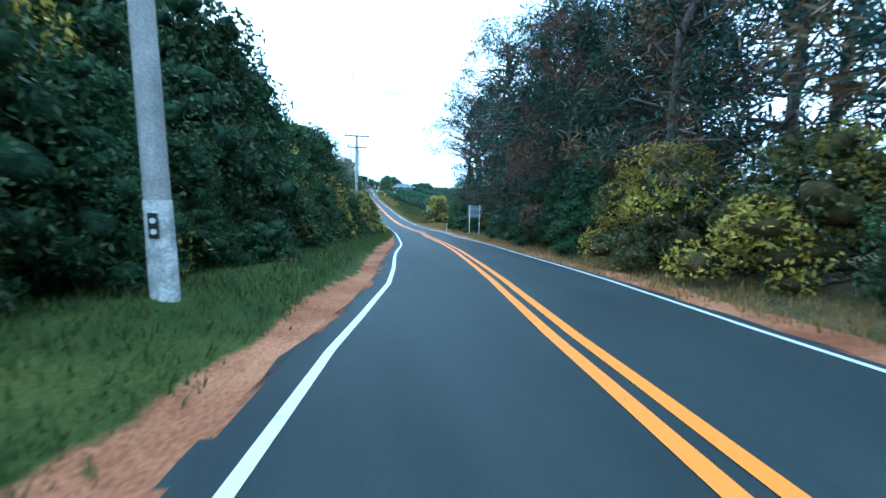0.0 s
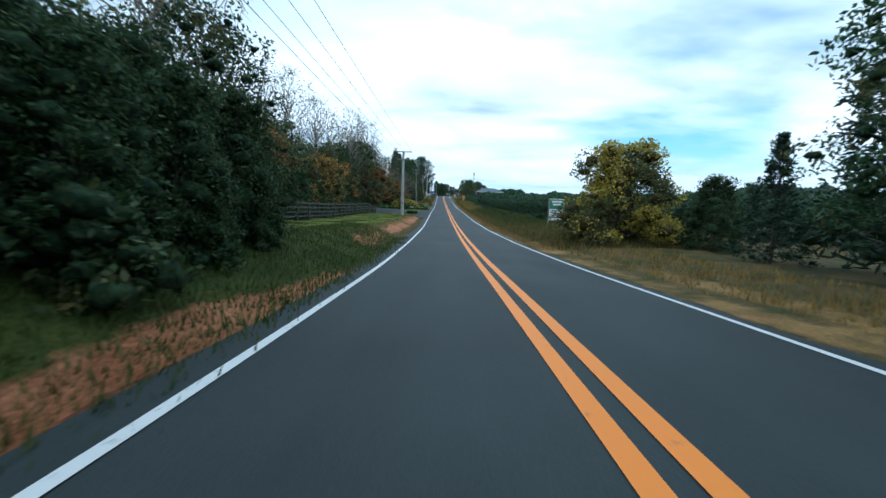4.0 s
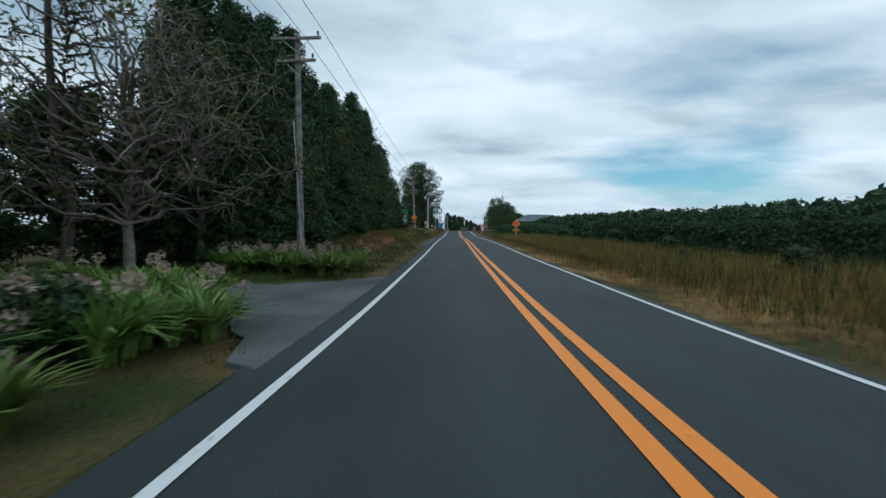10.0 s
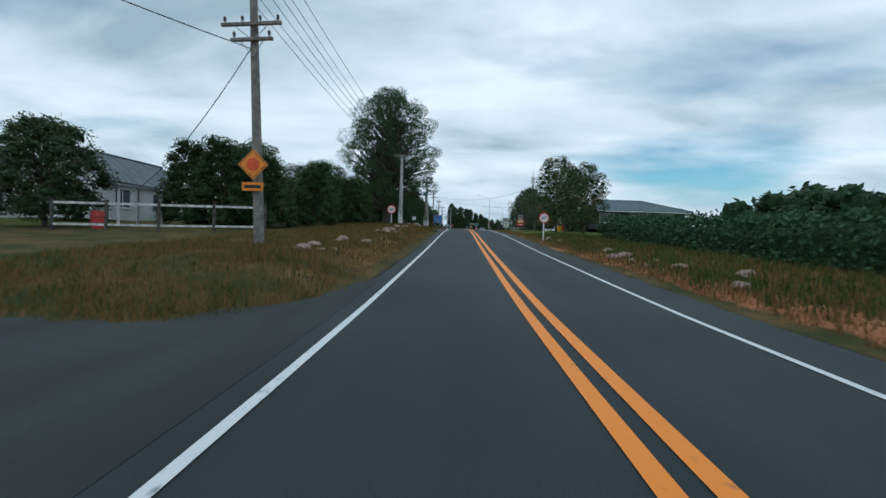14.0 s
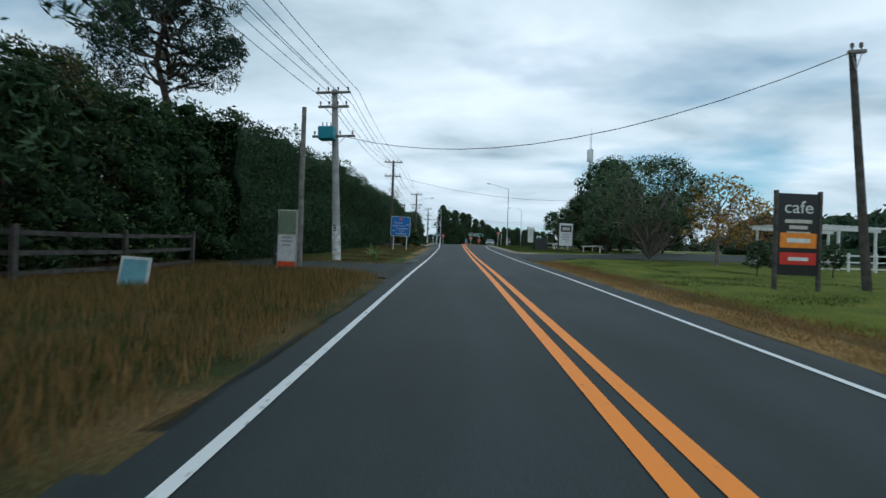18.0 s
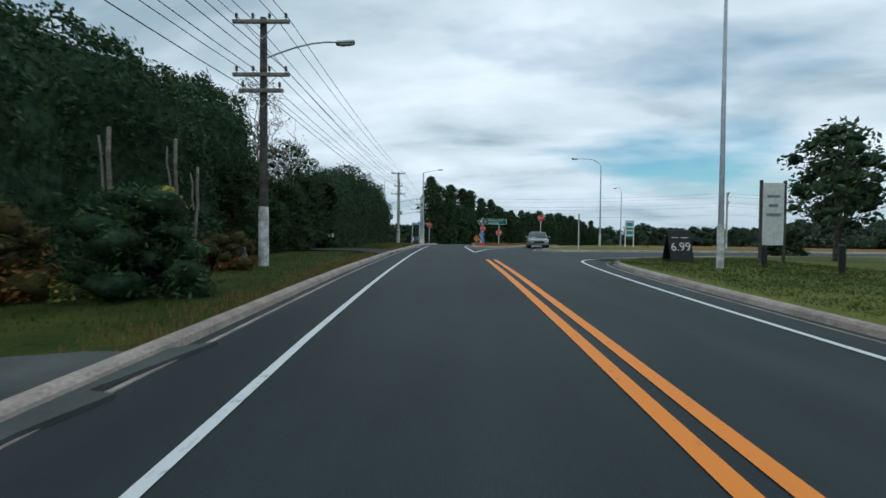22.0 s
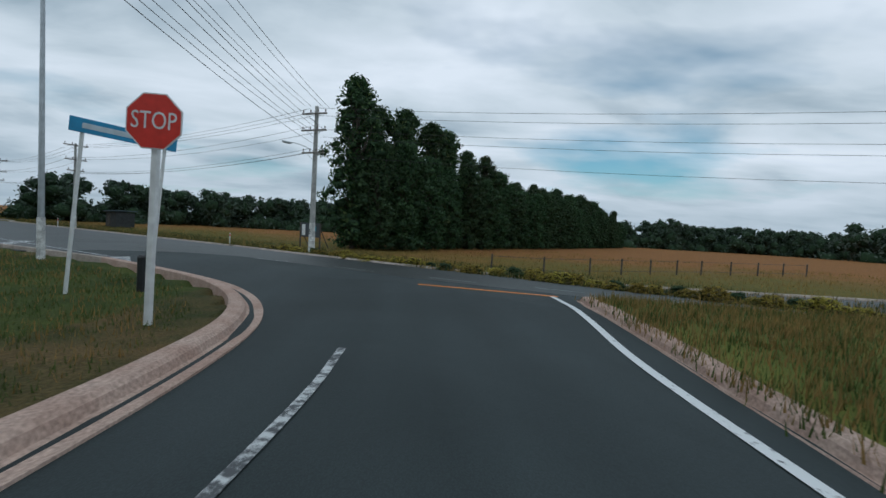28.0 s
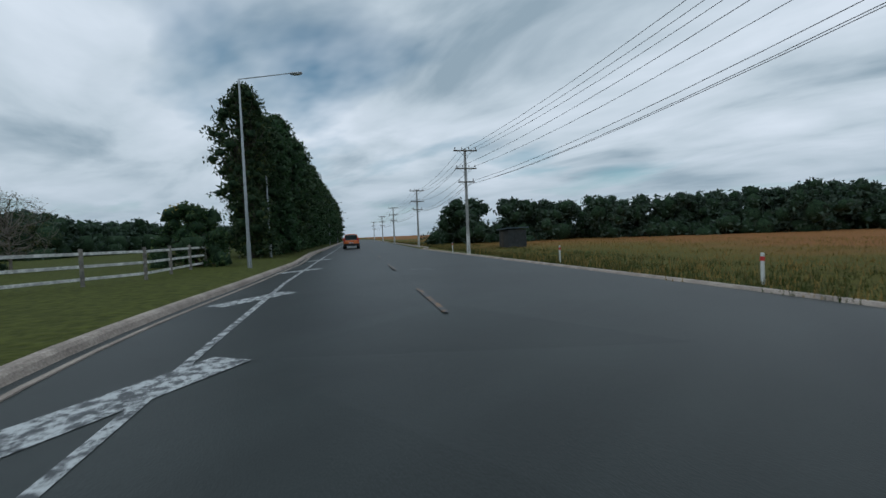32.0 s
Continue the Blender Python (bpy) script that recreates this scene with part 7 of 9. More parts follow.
# slender phone mast
mast = thing("phone_mast", pose(20.4, 239.2, gz(20.4, 239.2)), "slim grey phone mast with panel antennas", "mast")
part("post", rod((0, 0, -0.3), (0, 0, 15.2), 0.27, 0.16, 14), M["steel"], mast)
part("collar", rod((0, 0, 11.4), (0, 0, 11.9), 0.3, 0.3, 14), M["steel"], mast)
for k in range(3):
    a = 2 * math.pi * k / 3 + 0.4
    part("antenna", box(0.3, 0.16, 1.9, (0.36 * math.cos(a), 0.36 * math.sin(a), 13.2), 0.03), M["paint_white"], mast, "pale panel antenna")
for k, r_ in ((0, 0.05), (1, 0.035)):
    part("whip_aerial", rod((0.1 - 0.2 * k, 0, 15.1), (0.1 - 0.2 * k, 0, 18.4 - k), r_, 0.02, 6), M["steel"], mast)
part("dish", rod((0.2, -0.3, 11.0), (0.2, -0.42, 11.0), 0.25, 0.2, 14), M["paint_white"], mast)


# ---- signs ----
def sign_post(ob, x, z0, z1, mat="paint_white", w=0.07, y=0.03, foot=None):
    p = part("post", box(w, w, z1 - z0, (x, y + w / 2, z0), 0.008), M[mat], ob)
    if foot:
        part("post_foot", box(w + 0.015, w + 0.015, foot, (x, y + w / 2, z0), 0.008), M["black"], p, "black base of the post")
    return p


def round_plate(ob, z, r, face, rim=None, name="sign_plate", seg=24, x=0.0, y=0.0):
    b = prism(ngon(seg, r, math.pi / seg), 0.012, (x, y, z))
    p = part(name, b, M[rim or face], ob)
    if rim:
        part("sign_face", prism(ngon(seg, r * 0.8, math.pi / seg), 0.004, (x, y - 0.004, z)), M[face], p)
    return p


def at_ground(x, y, turn=0.0, lift=-0.05):
    return pose(x, y, gz(x, y) + lift, 0, 0, turn)


def marker_post(x, y, h=1.0, label="short white roadside marker post with a red band", turn=0.0):
    ob = thing("marker_post", at_ground(x, y, turn), label, "marker post", "marker posts")
    part("post", box(0.1, 0.05, h, (0, 0, 0), 0.012), M["paint_white"], ob)
    part("reflector_band", box(0.106, 0.056, 0.12, (0, 0, h * 0.76)), M["red"], ob)
    return ob


def stop_sign(x, y, z, base=None, turn=0.0, size=0.38, mount=True, lean=0.0):
    g = gz(x, y) + 0.08 if base is None else base
    ob = thing("stop_sign", pose(x, y, g, 0, lean, turn), "red octagonal stop sign on a white post", "stop sign", "stop signs")
    h = z - g
    sign_post(ob, 0, -0.15, h - size * 0.9 if mount else h + 1.5, w=0.085)
    p = part("sign_plate", prism(ngon(8, size / math.cos(math.pi / 8), math.pi / 8), 0.014, (0, 0, h)), M["paint_white"], ob)
    part("sign_face", prism(ngon(8, (size - 0.018) / math.cos(math.pi / 8), math.pi / 8), 0.004, (0, -0.004, h)), M["sign_red"], p, "red face of the sign")
    words("STOP", 0.34, M["paint_white"], p, (0, -0.007, h), 0.002, wide=size * 1.62)
    return ob


def diamond(ob, z, half, plate="orange", x=0.0, y=-0.02):
    p = part("sign_plate", prism([(0, half), (-half, 0), (0, -half), (half, 0)], 0.012, (x, y, z)), M[plate], ob)
    k = half - 0.05
    part("sign_border", prism([(0, k), (-k, 0), (0, -k), (k, 0)], 0.003, (x, y - 0.003, z)), M["black"], p)
    k = half - 0.075
    part("sign_face", prism([(0, k), (-k, 0), (0, -k), (k, 0)], 0.003, (x, y - 0.006, z)), M[plate], p)
    return p


def warning_sign(x, y, g, z, posted, half=0.52):
    ob = thing("warning_sign", pose(x, y, g), "orange diamond warning sign with deep orange disc " + ("on white post" if posted else "on power pole"), "warning sign", "warning signs")
    h = z - g
    if posted:
        sign_post(ob, 0, -0.2, h + half * 0.6, w=0.09)
    else:
        for k in (-0.25, 0.25):
            part("bracket", box(0.4, 0.05, 0.04, (0, 0.015, h + k)), M["steel"], ob)
    p = diamond(ob, h, half)
    part("disc", prism(ngon(28, half * 0.42), 0.003, (0, -0.030, h)), M["orange_deep"], p, "deep orange disc")
    q = part("lower_plate", box(half * 1.4, 0.012, 0.28, (0, -0.014, h - half - 0.36), 0.003), M["orange"], ob)
    bars([0.8], half * 1.4, 0.1, 0.05, M["black"], q, (0, -0.022, h - half - 0.27))
    return ob


warning_sign(-6.71, 135.28, 6.0, 8.38, False, 0.5)
warning_sign(7.5, 114.3, 4.2, 6.16, True)


def speed_sign(x, y, g, z, r):
    ob = thing("speed_sign", pose(x, y, g), "round white speed sign with a red ring on a white post", "road sign", "speed signs")
    h = z - g
    sign_post(ob, 0, -0.2, h + r * 0.5, w=0.08)
    p = round_plate(ob, h, r, "paint_white", "sign_red")
    words("60", r * 0.95, M["black"], p, (0, -0.009, h), 0.002)
    return ob


speed_sign(-6.4, 161.0, gz(-6.4, 161), 9.1, 0.42)
speed_sign(5.9, 150.9, gz(5.9, 150.9), 8.0, 0.36)

# back of a road sign under the pines
ob = thing("road_sign", pose(5.55, -36.9, gz(5.55, -36.9), 0, 0, -17), "grey back of a road sign on two white posts", "road sign")
for k in (-0.5, 0.5):
    sign_post(ob, k, -0.2, 3.0, y=-0.05)
part("sign_panel", box(1.35, 0.03, 1.25, (0, 0.05, 1.7), 0.01), M["sign_back"], ob)
for k in (1.95, 2.6):
    part("rail", box(1.25, 0.03, 0.05, (0, 0.02, k)), M["steel"], ob)
for x, y in ((-3.05, -27), (-4.1, -20), (4.95, -26.6)):
    marker_post(x + 0 * y, y)
for x, y in ((-12.6, 315.9), (-33.0, 326.4), (-21.5, 321.6)):
    marker_post(x, y, 0.95, turn=-35)


def board(name, x, y, w, z0, z1, panel, label, posts="timber_dark", top=None, post_w=0.09, turn=0.0, low=0.0, category="sign", over=0.0):
    """A painted board between two posts."""
    g = gz(x, y) - 0.05
    ob = thing(name, pose(x, y, g, 0, 0, turn), label, category)
    for s in (-1, 1):
        sign_post(ob, s * (w / 2 + post_w * 0.5), -0.2, z1 - g + over, posts, post_w, -post_w / 2)
    p = part("sign_panel", box(w, 0.05, z1 - z0, (0, 0, z0 - g), 0.008), M[panel], ob)
    return ob, p, g


# orchard board
ob, p, g = board("orchard_sign", 10.2, 15.0, 1.35, 1.05, 2.95, "paint_white", "white orchard board with a dark heading on posts", "timber", turn=8)
part("heading_panel", box(1.35, 0.02, 0.85, (0, -0.03, 2.05 - g), 0.004), M["panel_green"], p, "dark green heading panel")
bars([0.8, 0.6], 1.2, 0.16, 0.09, M["paint_white"], p, (0, -0.046, 2.62 - g))
bars([0.8, 0.7, 0.85, 0.5], 1.1, 0.09, 0.1, M["dark_steel"], p, (0, -0.03, 1.85 - g))

# green board at the second drive
ob, p, g = board("business_sign", -6.65, 119.0, 1.3, 5.7, 8.2, "panel_green", "tall green sign board with pale panels on dark posts", "timber_dark", turn=6)
part("logo_shape", prism(ngon(24, 0.42), 0.01, (0, -0.037, 7.35 - g)), M["paint_white"], p, "pale round emblem")
part("emblem_leaf", prism(ngon(6, 0.2), 0.006, (0, -0.043, 7.35 - g)), M["panel_green"], p)
bars([0.9, 0.7], 1.15, 0.15, 0.1, M["paint_white"], p, (0, -0.03, 6.72 - g))
bars([0.8, 0.6], 1.2, 0.08, 0.08, M["cream"], p, (0, -0.03, 6.2 - g))


def letterbox(x, y, z, mat, label, w=0.3, d=0.4, h=0.25, post="timber", gable=False, turn=0.0):
    g = gz(x, y) - 0.05
    ob = thing("letterbox", pose(x, y, g, 0, 0, turn), label, "letterbox", "letterboxes")
    part("post", box(0.1, 0.1, z - g + 0.02, (0, 0, -0.1), 0.008), M[post], ob)
    b = part("box", box(w, d, h, (0, 0, z - g), 0.012), M[mat], ob)
    part("slot", box(w * 0.7, 0.008, 0.03, (0, -d / 2 - 0.003, z - g + h * 0.66)), M["black"], b)
    if gable:
        part("roof", prism([(-w * 0.65, h), (w * 0.65, h), (0, h + w * 0.55)], d * 1.15, (0, -d * 0.57, z - g)), M["timber_dark"], b)
    else:
        part("lid", box(w + 0.03, d + 0.04, 0.02, (0, 0, z - g + h), 0.006), M[mat], b)
    return ob


letterbox(-4.5, 43.2, gz(-4.5, 43.2) + 0.95, "paint_white", "white letterbox on a timber post over strap-leaved plants", 0.42, 0.3, 0.17, "timber_dark")
letterbox(-5.6, 120.0, 5.95, "rust", "red letterbox on a timber post by the drive")
letterbox(-5.15, 120.4, 5.85, "steel", "small grey letterbox beside a red one")
letterbox(-5.7, 174.4, gz(-5.7, 174.4) + 1.15, "paint_white", "white house-shaped letterbox with a dark gabled roof", 0.42, 0.42, 0.4, "timber_dark", True)
letterbox(-7.9, 256.4, gz(-7.9, 256.4) + 0.75, "paint_white", "small white letterbox on a post by the hedge")


def strap_plant(x, y, h=0.9, n=46, mat="flax", flowers=0, seed=1, label="clump of green strap-leaved flax"):
    """A clump of arching strap leaves."""
    rng = np.random.default_rng(seed)
    vs, fs = [], []
    for i in range(n):
        a, k = rng.uniform(0, 6.283), rng.uniform(0.55, 1.15) * h
        d, s = np.array([math.cos(a), math.sin(a), 0]), np.array([-math.sin(a), math.cos(a), 0])
        reach = rng.uniform(0.3, 1.15) * k
        base = len(vs)
        for t in (0, 0.35, 0.7, 1.0):
            c = d * (0.05 + reach * t * t) + np.array([0, 0, k * (t * 1.5 - 0.75 * t * t * (0.4 + reach))])
            w = 0.05 * (1.1 - t * 0.95)
            vs += [c - s * w, c + s * w]
        for q in range(3):
            fs.append((base + 2 * q, base + 2 * q + 1, base + 2 * q + 3, base + 2 * q + 2))
    ob = thing("flax_clump", at_ground(x, y), label, "plant", "strap-leaved plants")
    part("leaves", mesh_from("strap_leaves", vs, fs, [M[mat]]), None, ob)
    for i in range(flowers):
        a, r = rng.uniform(0, 6.283), rng.uniform(0, 0.35)
        p = np.array([r * math.cos(a), r * math.sin(a), 0])
        q = p * 1.6 + np.array([0, 0, h * rng.uniform(0.95, 1.25)])
        st = part("flower_stalk", rod(p, q, 0.008, None, 4), M["flax"], ob)
        pts = q + unit(rng, 40) * 0.09
        part("flower_head", leaf_mesh("flower_head", rng, pts, 0.07, 0.025, M["flower"]), None, st)
    return ob


for i in range(26):  # along the front of the golden shrubs
    t = i / 25
    strap_plant(float(np.interp(t, (0, 0.25, 0.6, 1), (-3.2, -4.5, -7.6, -11.4))) - R.uniform(0, 0.4), float(np.interp(t, (0, 0.25, 0.6, 1), (61.6, 60.1, 61.3, 63.6))) + R.uniform(0, 0.9), R.uniform(0.5, 0.72), n=80, seed=200 + i)
for i in range(34):  # beyond the second drive
    strap_plant(-3.0 - R.uniform(0, 4.6), 76.7 + R.uniform(0, 2.6), R.uniform(0.62, 0.85), n=90, flowers=3 if i % 2 else 1, seed=330 + i, label="strap-leaved plant with pale dead flower heads")
for i in range(84):  # before the second drive
    yy = 66.4 + 0.085 * i
    strap_plant(-2.9 - 0.45 * max(0, yy - 70) - R.uniform(0, 1) ** 1.3 * 4.2, yy, R.uniform(0.55, 0.85), n=80, flowers=2 if i % 3 == 0 else 0, seed=380 + i)
for i in range(16):
    strap_plant(-3.1 - R.uniform(0, 2.2), 114.4 + 0.26 * i, R.uniform(0.55, 0.8), n=70, seed=240 + i)
for i in range(14):
    strap_plant(-3.75 - 0.11 * i, 43.0 + 0.34 * (i % 4), 0.6, n=80, seed=250 + i)
for x, y in ((-4.0, 197.6), (-7.3, 118.2), (-8.0, 117.4), (-10.5, 60.6), (-12.0, 61.9)):
    strap_plant(x, y, 0.95, seed=int(260 + y))


def cabbage_tree(x, y, h):
    ob = thing("cabbage_tree", at_ground(x, y), "slim cabbage tree with tufts of sword leaves", "tree")
    part("trunk", rod((0, 0, -0.2), (0, 0, h), 0.13, 0.08, 8), M["bark_pale"], ob)
    for k in range(3):
        a = 2.1 * k
        q = Vector((0.7 * math.cos(a), 0.7 * math.sin(a), h + 0.7))
        part("branch", rod((0, 0, h * 0.85), q, 0.06, 0.05, 6), M["bark_pale"], ob)
        rng = np.random.default_rng(40 + k)
        d = unit(rng, 70)
        vs, fs = [], []
        for v in d:
            s = np.cross(v, (0, 0, 1.0)); s /= np.linalg.norm(s) + 1e-6
            L_ = rng.uniform(0.5, 0.85)
            b = len(vs)
            q0 = np.array(q)
            vs += [q0 - s * 0.02, q0 + s * 0.02, q0 + v * L_ * 0.6 + s * 0.03, q0 + v * L_ + np.array([0, 0, -0.15]), q0 + v * L_ * 0.6 - s * 0.03]
            fs.append((b, b + 1, b + 2, b + 3, b + 4))
        part("leaf_tuft", mesh_from("leaf_tuft", vs, fs, [M["flax"]]), None, ob)
    return ob


cabbage_tree(-12.6, 20.3, 3.0)
cabbage_tree(-14.5, 44.6, 3.6)


# ---- fences ----
def rail_fence(name, pts, h, rails, mat, label, gap=2.0, post=0.11, rail=(0.03, 0.1), rail_mat=None, slats=False):
    """Posts with level rails between them."""
    ob = thing(name, Matrix.Identity(4), label, "fence")
    run = []
    for (x0, y0), (x1, y1) in zip(pts, pts[1:]):
        k = max(1, round(math.hypot(x1 - x0, y1 - y0) / gap))
        run += [(x0 + (x1 - x0) * i / k, y0 + (y1 - y0) * i / k) for i in range(k)]
    run.append(pts[-1])
    for x, y in run:
        part("post", box(post, post, h + 0.28, (x, y, gz(x, y) - 0.2), 0.01), M[mat], ob)
    for a, b in zip(run, run[1:]):
        za, zb = gz(*a), gz(*b)
        d = Vector((b[0] - a[0], b[1] - a[1], zb - za))
        for k in range(rails):
            zz = h * (0.25 + 0.72 * k / max(1, rails - 1))
            bmx = box(d.length, rail[0], rail[1], (0, 0, 0), 0.004)
            turn = pose((a[0] + b[0]) / 2, (a[1] + b[1]) / 2, (za + zb) / 2 + zz - rail[1], 0, -math.degrees(math.asin(d.z / d.length)), math.degrees(math.atan2(d.y, d.x)))
            bmesh.ops.transform(bmx, matrix=turn, verts=bmx.verts)
            part("rail", bmx, M[rail_mat or mat], ob)
        if slats:
            n = int(d.length / 0.14)
            for k in range(n):
                q = Vector((*a, za)).lerp(Vector((*b, zb)), (k + 0.5) / n)
                bmx = box(0.09, 0.018, h * 0.88, (0, -0.03, 0.06))
                bmesh.ops.transform(bmx, matrix=pose(*q, 0, 0, math.degrees(math.atan2(d.y, d.x))), verts=bmx.verts)
                part("slat", bmx, M[rail_mat or mat], ob)
    return ob


rail_fence("rail_fence", [(-9.0, -5), (-9.1, 14), (-9.0, 36), (-11.6, 41.5)], 1.2, 4, "timber_dark", "dark weathered timber rail fence along the garden terrace", 2.3)
rail_fence("rail_fence", [(-20, 182.5), (-14, 183.0), (-8.6, 184.2), (-8.4, 189.5)], 1.15, 3, "timber_dark", "dark timber rail fence under the trees", 2.2)
rail_fence("rail_fence", [(-7.7, 282.6), (-9.6, 279.0), (-12, 275)], 1.15, 3, "timber", "grey post-and-rail fence at the end of the hedge", 1.8)
rail_fence("rail_fence", [hw(232, -13.5), hw(222, -11.5), hw(213, -9.4), hw(206, -9.2), hw(198, -13)], 1.15, 3, "timber", "long grey post-and-rail fence beside the highway", 2.2, rail_mat="whitewash")
rail_fence("wire_fence", [(-17.5, 139.2), (-13.5, 140.2), (-9.5, 142.0)], 1.3, 2, "timber_dark", "dark posts with pale rails before the house", 2.0, rail_mat="whitewash")
rail_fence("picket_fence", [(-29, 140.0), (-22.6, 141.2)], 1.15, 2, "timber_dark", "white picket fence with dark posts before a house", 2.1, rail_mat="paint_white", slats=True)
rail_fence("wire_fence", [(5.5, 303.4), (12, 305.8), (22, 309.5), (34, 313)], 0.95, 2, "timber_dark", "thin old field fence in dry grass", 3.0, 0.08, (0.015, 0.02), "dark_steel")


def low_barrier(a, b, h=0.55):
    ob = thing("low_barrier", Matrix.Identity(4), "low white timber rail barrier on the lawn", "barrier", "low barriers")
    d = Vector((b[0] - a[0], b[1] - a[1], gz(*b) - gz(*a)))
    for q in (0.12, 0.88):
        x, y = a[0] + d.x * q, a[1] + d.y * q
        part("post", box(0.11, 0.11, h + 0.2, (x, y, gz(x, y) - 0.1), 0.01), M["whitewash"], ob)
    bmx = box(d.length, 0.13, 0.1, (0, 0, 0), 0.012)
    bmesh.ops.transform(bmx, matrix=pose((a[0] + b[0]) / 2, (a[1] + b[1]) / 2, (gz(*a) + gz(*b)) / 2 + h + 0.08, 0, 0, math.degrees(math.atan2(d.y, d.x))), verts=bmx.verts)
    part("rail", bmx, M["whitewash"], ob)


for a, b in (((13.3, 219.3), (15.6, 219.5)), ((11.6, 224.6), (13.8, 225.0)), ((13.2, 231.4), (15.6, 231.8)), ((12.4, 234.6), (14.6, 235.6)), ((15.0, 238.2), (16.9, 239.6)), ((16.0, 241.2), (18.4, 242.8)), ((18.8, 243.6), (21.4, 244.8)), ((16.8, 227.0), (19.2, 227.4))):
    low_barrier(a, b)
rail_fence("white_railing", [(19.5, 198.6), (25.5, 200.2), (31, 201.8)], 1.0, 3, "paint_white", "white timber railing along a terrace", 1.9, 0.1, (0.03, 0.08))
ob = thing("pergola", pose(23.0, 203.0, gz(23, 203), 0, 0, 14), "white timber pergola beside the car park", "pergola")
for x in (-3, 0, 3):
    for y in (-1.3, 1.3):
        part("post", box(0.12, 0.12, 2.4, (x, y, -0.05), 0.01), M["paint_white"], ob)
for y in (-1.3, 1.3):
    part("beam", box(6.8, 0.06, 0.18, (0, y, 2.36), 0.006), M["paint_white"], ob)
for k in range(12):
    part("rafter", box(0.05, 3.4, 0.12, (-3.2 + k * 0.58, 0, 2.54), 0.005), M["paint_white"], ob)

# ---- the noticeboards before the dark trees ----
ob, p, g = board("notice_banner", -5.5, 190.0, 0.62, gz(-5.5, 190) + 0.15, gz(-5.5, 190) + 2.05, "cream", "tall narrow banner board with green top and white foot", "steel", post_w=0.04, turn=-4)
part("green_panel", box(0.6, 0.012, 0.78, (0, -0.032, 1.28)), M["olive_panel"], p, "faded green upper panel")
part("white_panel", box(0.6, 0.012, 0.85, (0, -0.032, 0.4)), M["paint_white"], p)
part("orange_foot", box(0.6, 0.016, 0.16, (0, -0.034, 0.2)), M["orange_deep"], p, "orange band at the foot")
bars([0.7, 0.8, 0.6], 0.5, 0.05, 0.08, M["steel"], p, (0, -0.044, 1.15))


def a_board(x, y, w, h, mat, label, turn=0.0, frame_mat=None, lean=14):
    """Two leaning panels hinged at the top."""
    ob = thing("a_board", at_ground(x, y, turn, 0.02), label, "sandwich board", "sandwich boards")
    panels = []
    for s in (-1, 1):
        b = box(w, 0.03, h, (0, 0, 0), 0.006)
        bmesh.ops.transform(b, matrix=pose(0, s * h * math.sin(radians(lean)), 0, s * lean, 0, 0), verts=b.verts)
        panels.append(part("front_panel" if s < 0 else "back_panel", b, M[mat], ob))
    part("hinge", rod((-w / 2, 0, h * math.cos(radians(lean))), (w / 2, 0, h * math.cos(radians(lean))), 0.02, None, 6), M["dark_steel"], ob)
    return ob, panels[0]


def board_words(panel, text, size, mat, h, lean, z, wide):
    o = words(text, size, M[mat], panel, (0, 0, 0), 0.002, wide=wide)
    y0 = -h * math.sin(radians(lean))
    o.data.transform(Matrix.Translation((0, y0 + z * math.tan(radians(lean)) - 0.024, z)) @ Matrix.Rotation(radians(-lean), 4, "X"))
    return o


ob, p = a_board(-6.6, 192.5, 0.8, 0.75, "black", "small black sandwich board chalked with one word", 10)
board_words(p, "OPEN", 0.22, "paint_white", 0.75, 14, 0.4, 0.6)
ob, p = a_board(9.2, 245.5, 0.95, 1.3, "black", "black sandwich board with a chalked price", 4)
board_words(p, "6.99", 0.5, "paint_white", 1.3, 14, 0.6, 0.8)
board_words(p, "--", 0.3, "paint_white", 1.3, 14, 1.0, 0.7)
a_board(10.0, 223.4, 1.5, 1.35, "black", "large black sandwich board on the mown lawn", 8)
# leaning paper board by the lamp
ob = thing("leaning_board", pose(-3.38, 282.5, gz(-3.38, 282.5) - 0.03, -12, 4, 6), "white paper notice board leaning by the street lamp", "notice board")
p = part("board", box(0.52, 0.02, 0.70, (0, 0, 0), 0.004), M["paint_white"], ob)
bars([0.8, 0.7, 0.5, 0.75], 0.46, 0.04, 0.08, M["steel"], p, (0, -0.014, 0.56))
# pale board leaning under the macrocarpa
ob = thing("pale_board", pose(-6.3, 184.3, gz(-6.3, 184.3) - 0.12, -8, 3, 8), "pale blue-white board standing in the grass", "board")
part("board", box(0.56, 0.04, 0.78, (0, 0, 0), 0.006), M["paint_white"], ob)
part("board_face", box(0.46, 0.008, 0.66, (0, -0.022, 0.06)), M["aqua"], ob, "pale blue face")
for k in (-0.2, 0.2):
    part("stake", box(0.04, 0.04, 0.9, (k, 0.05, -0.15), 0.004), M["timber"], ob)
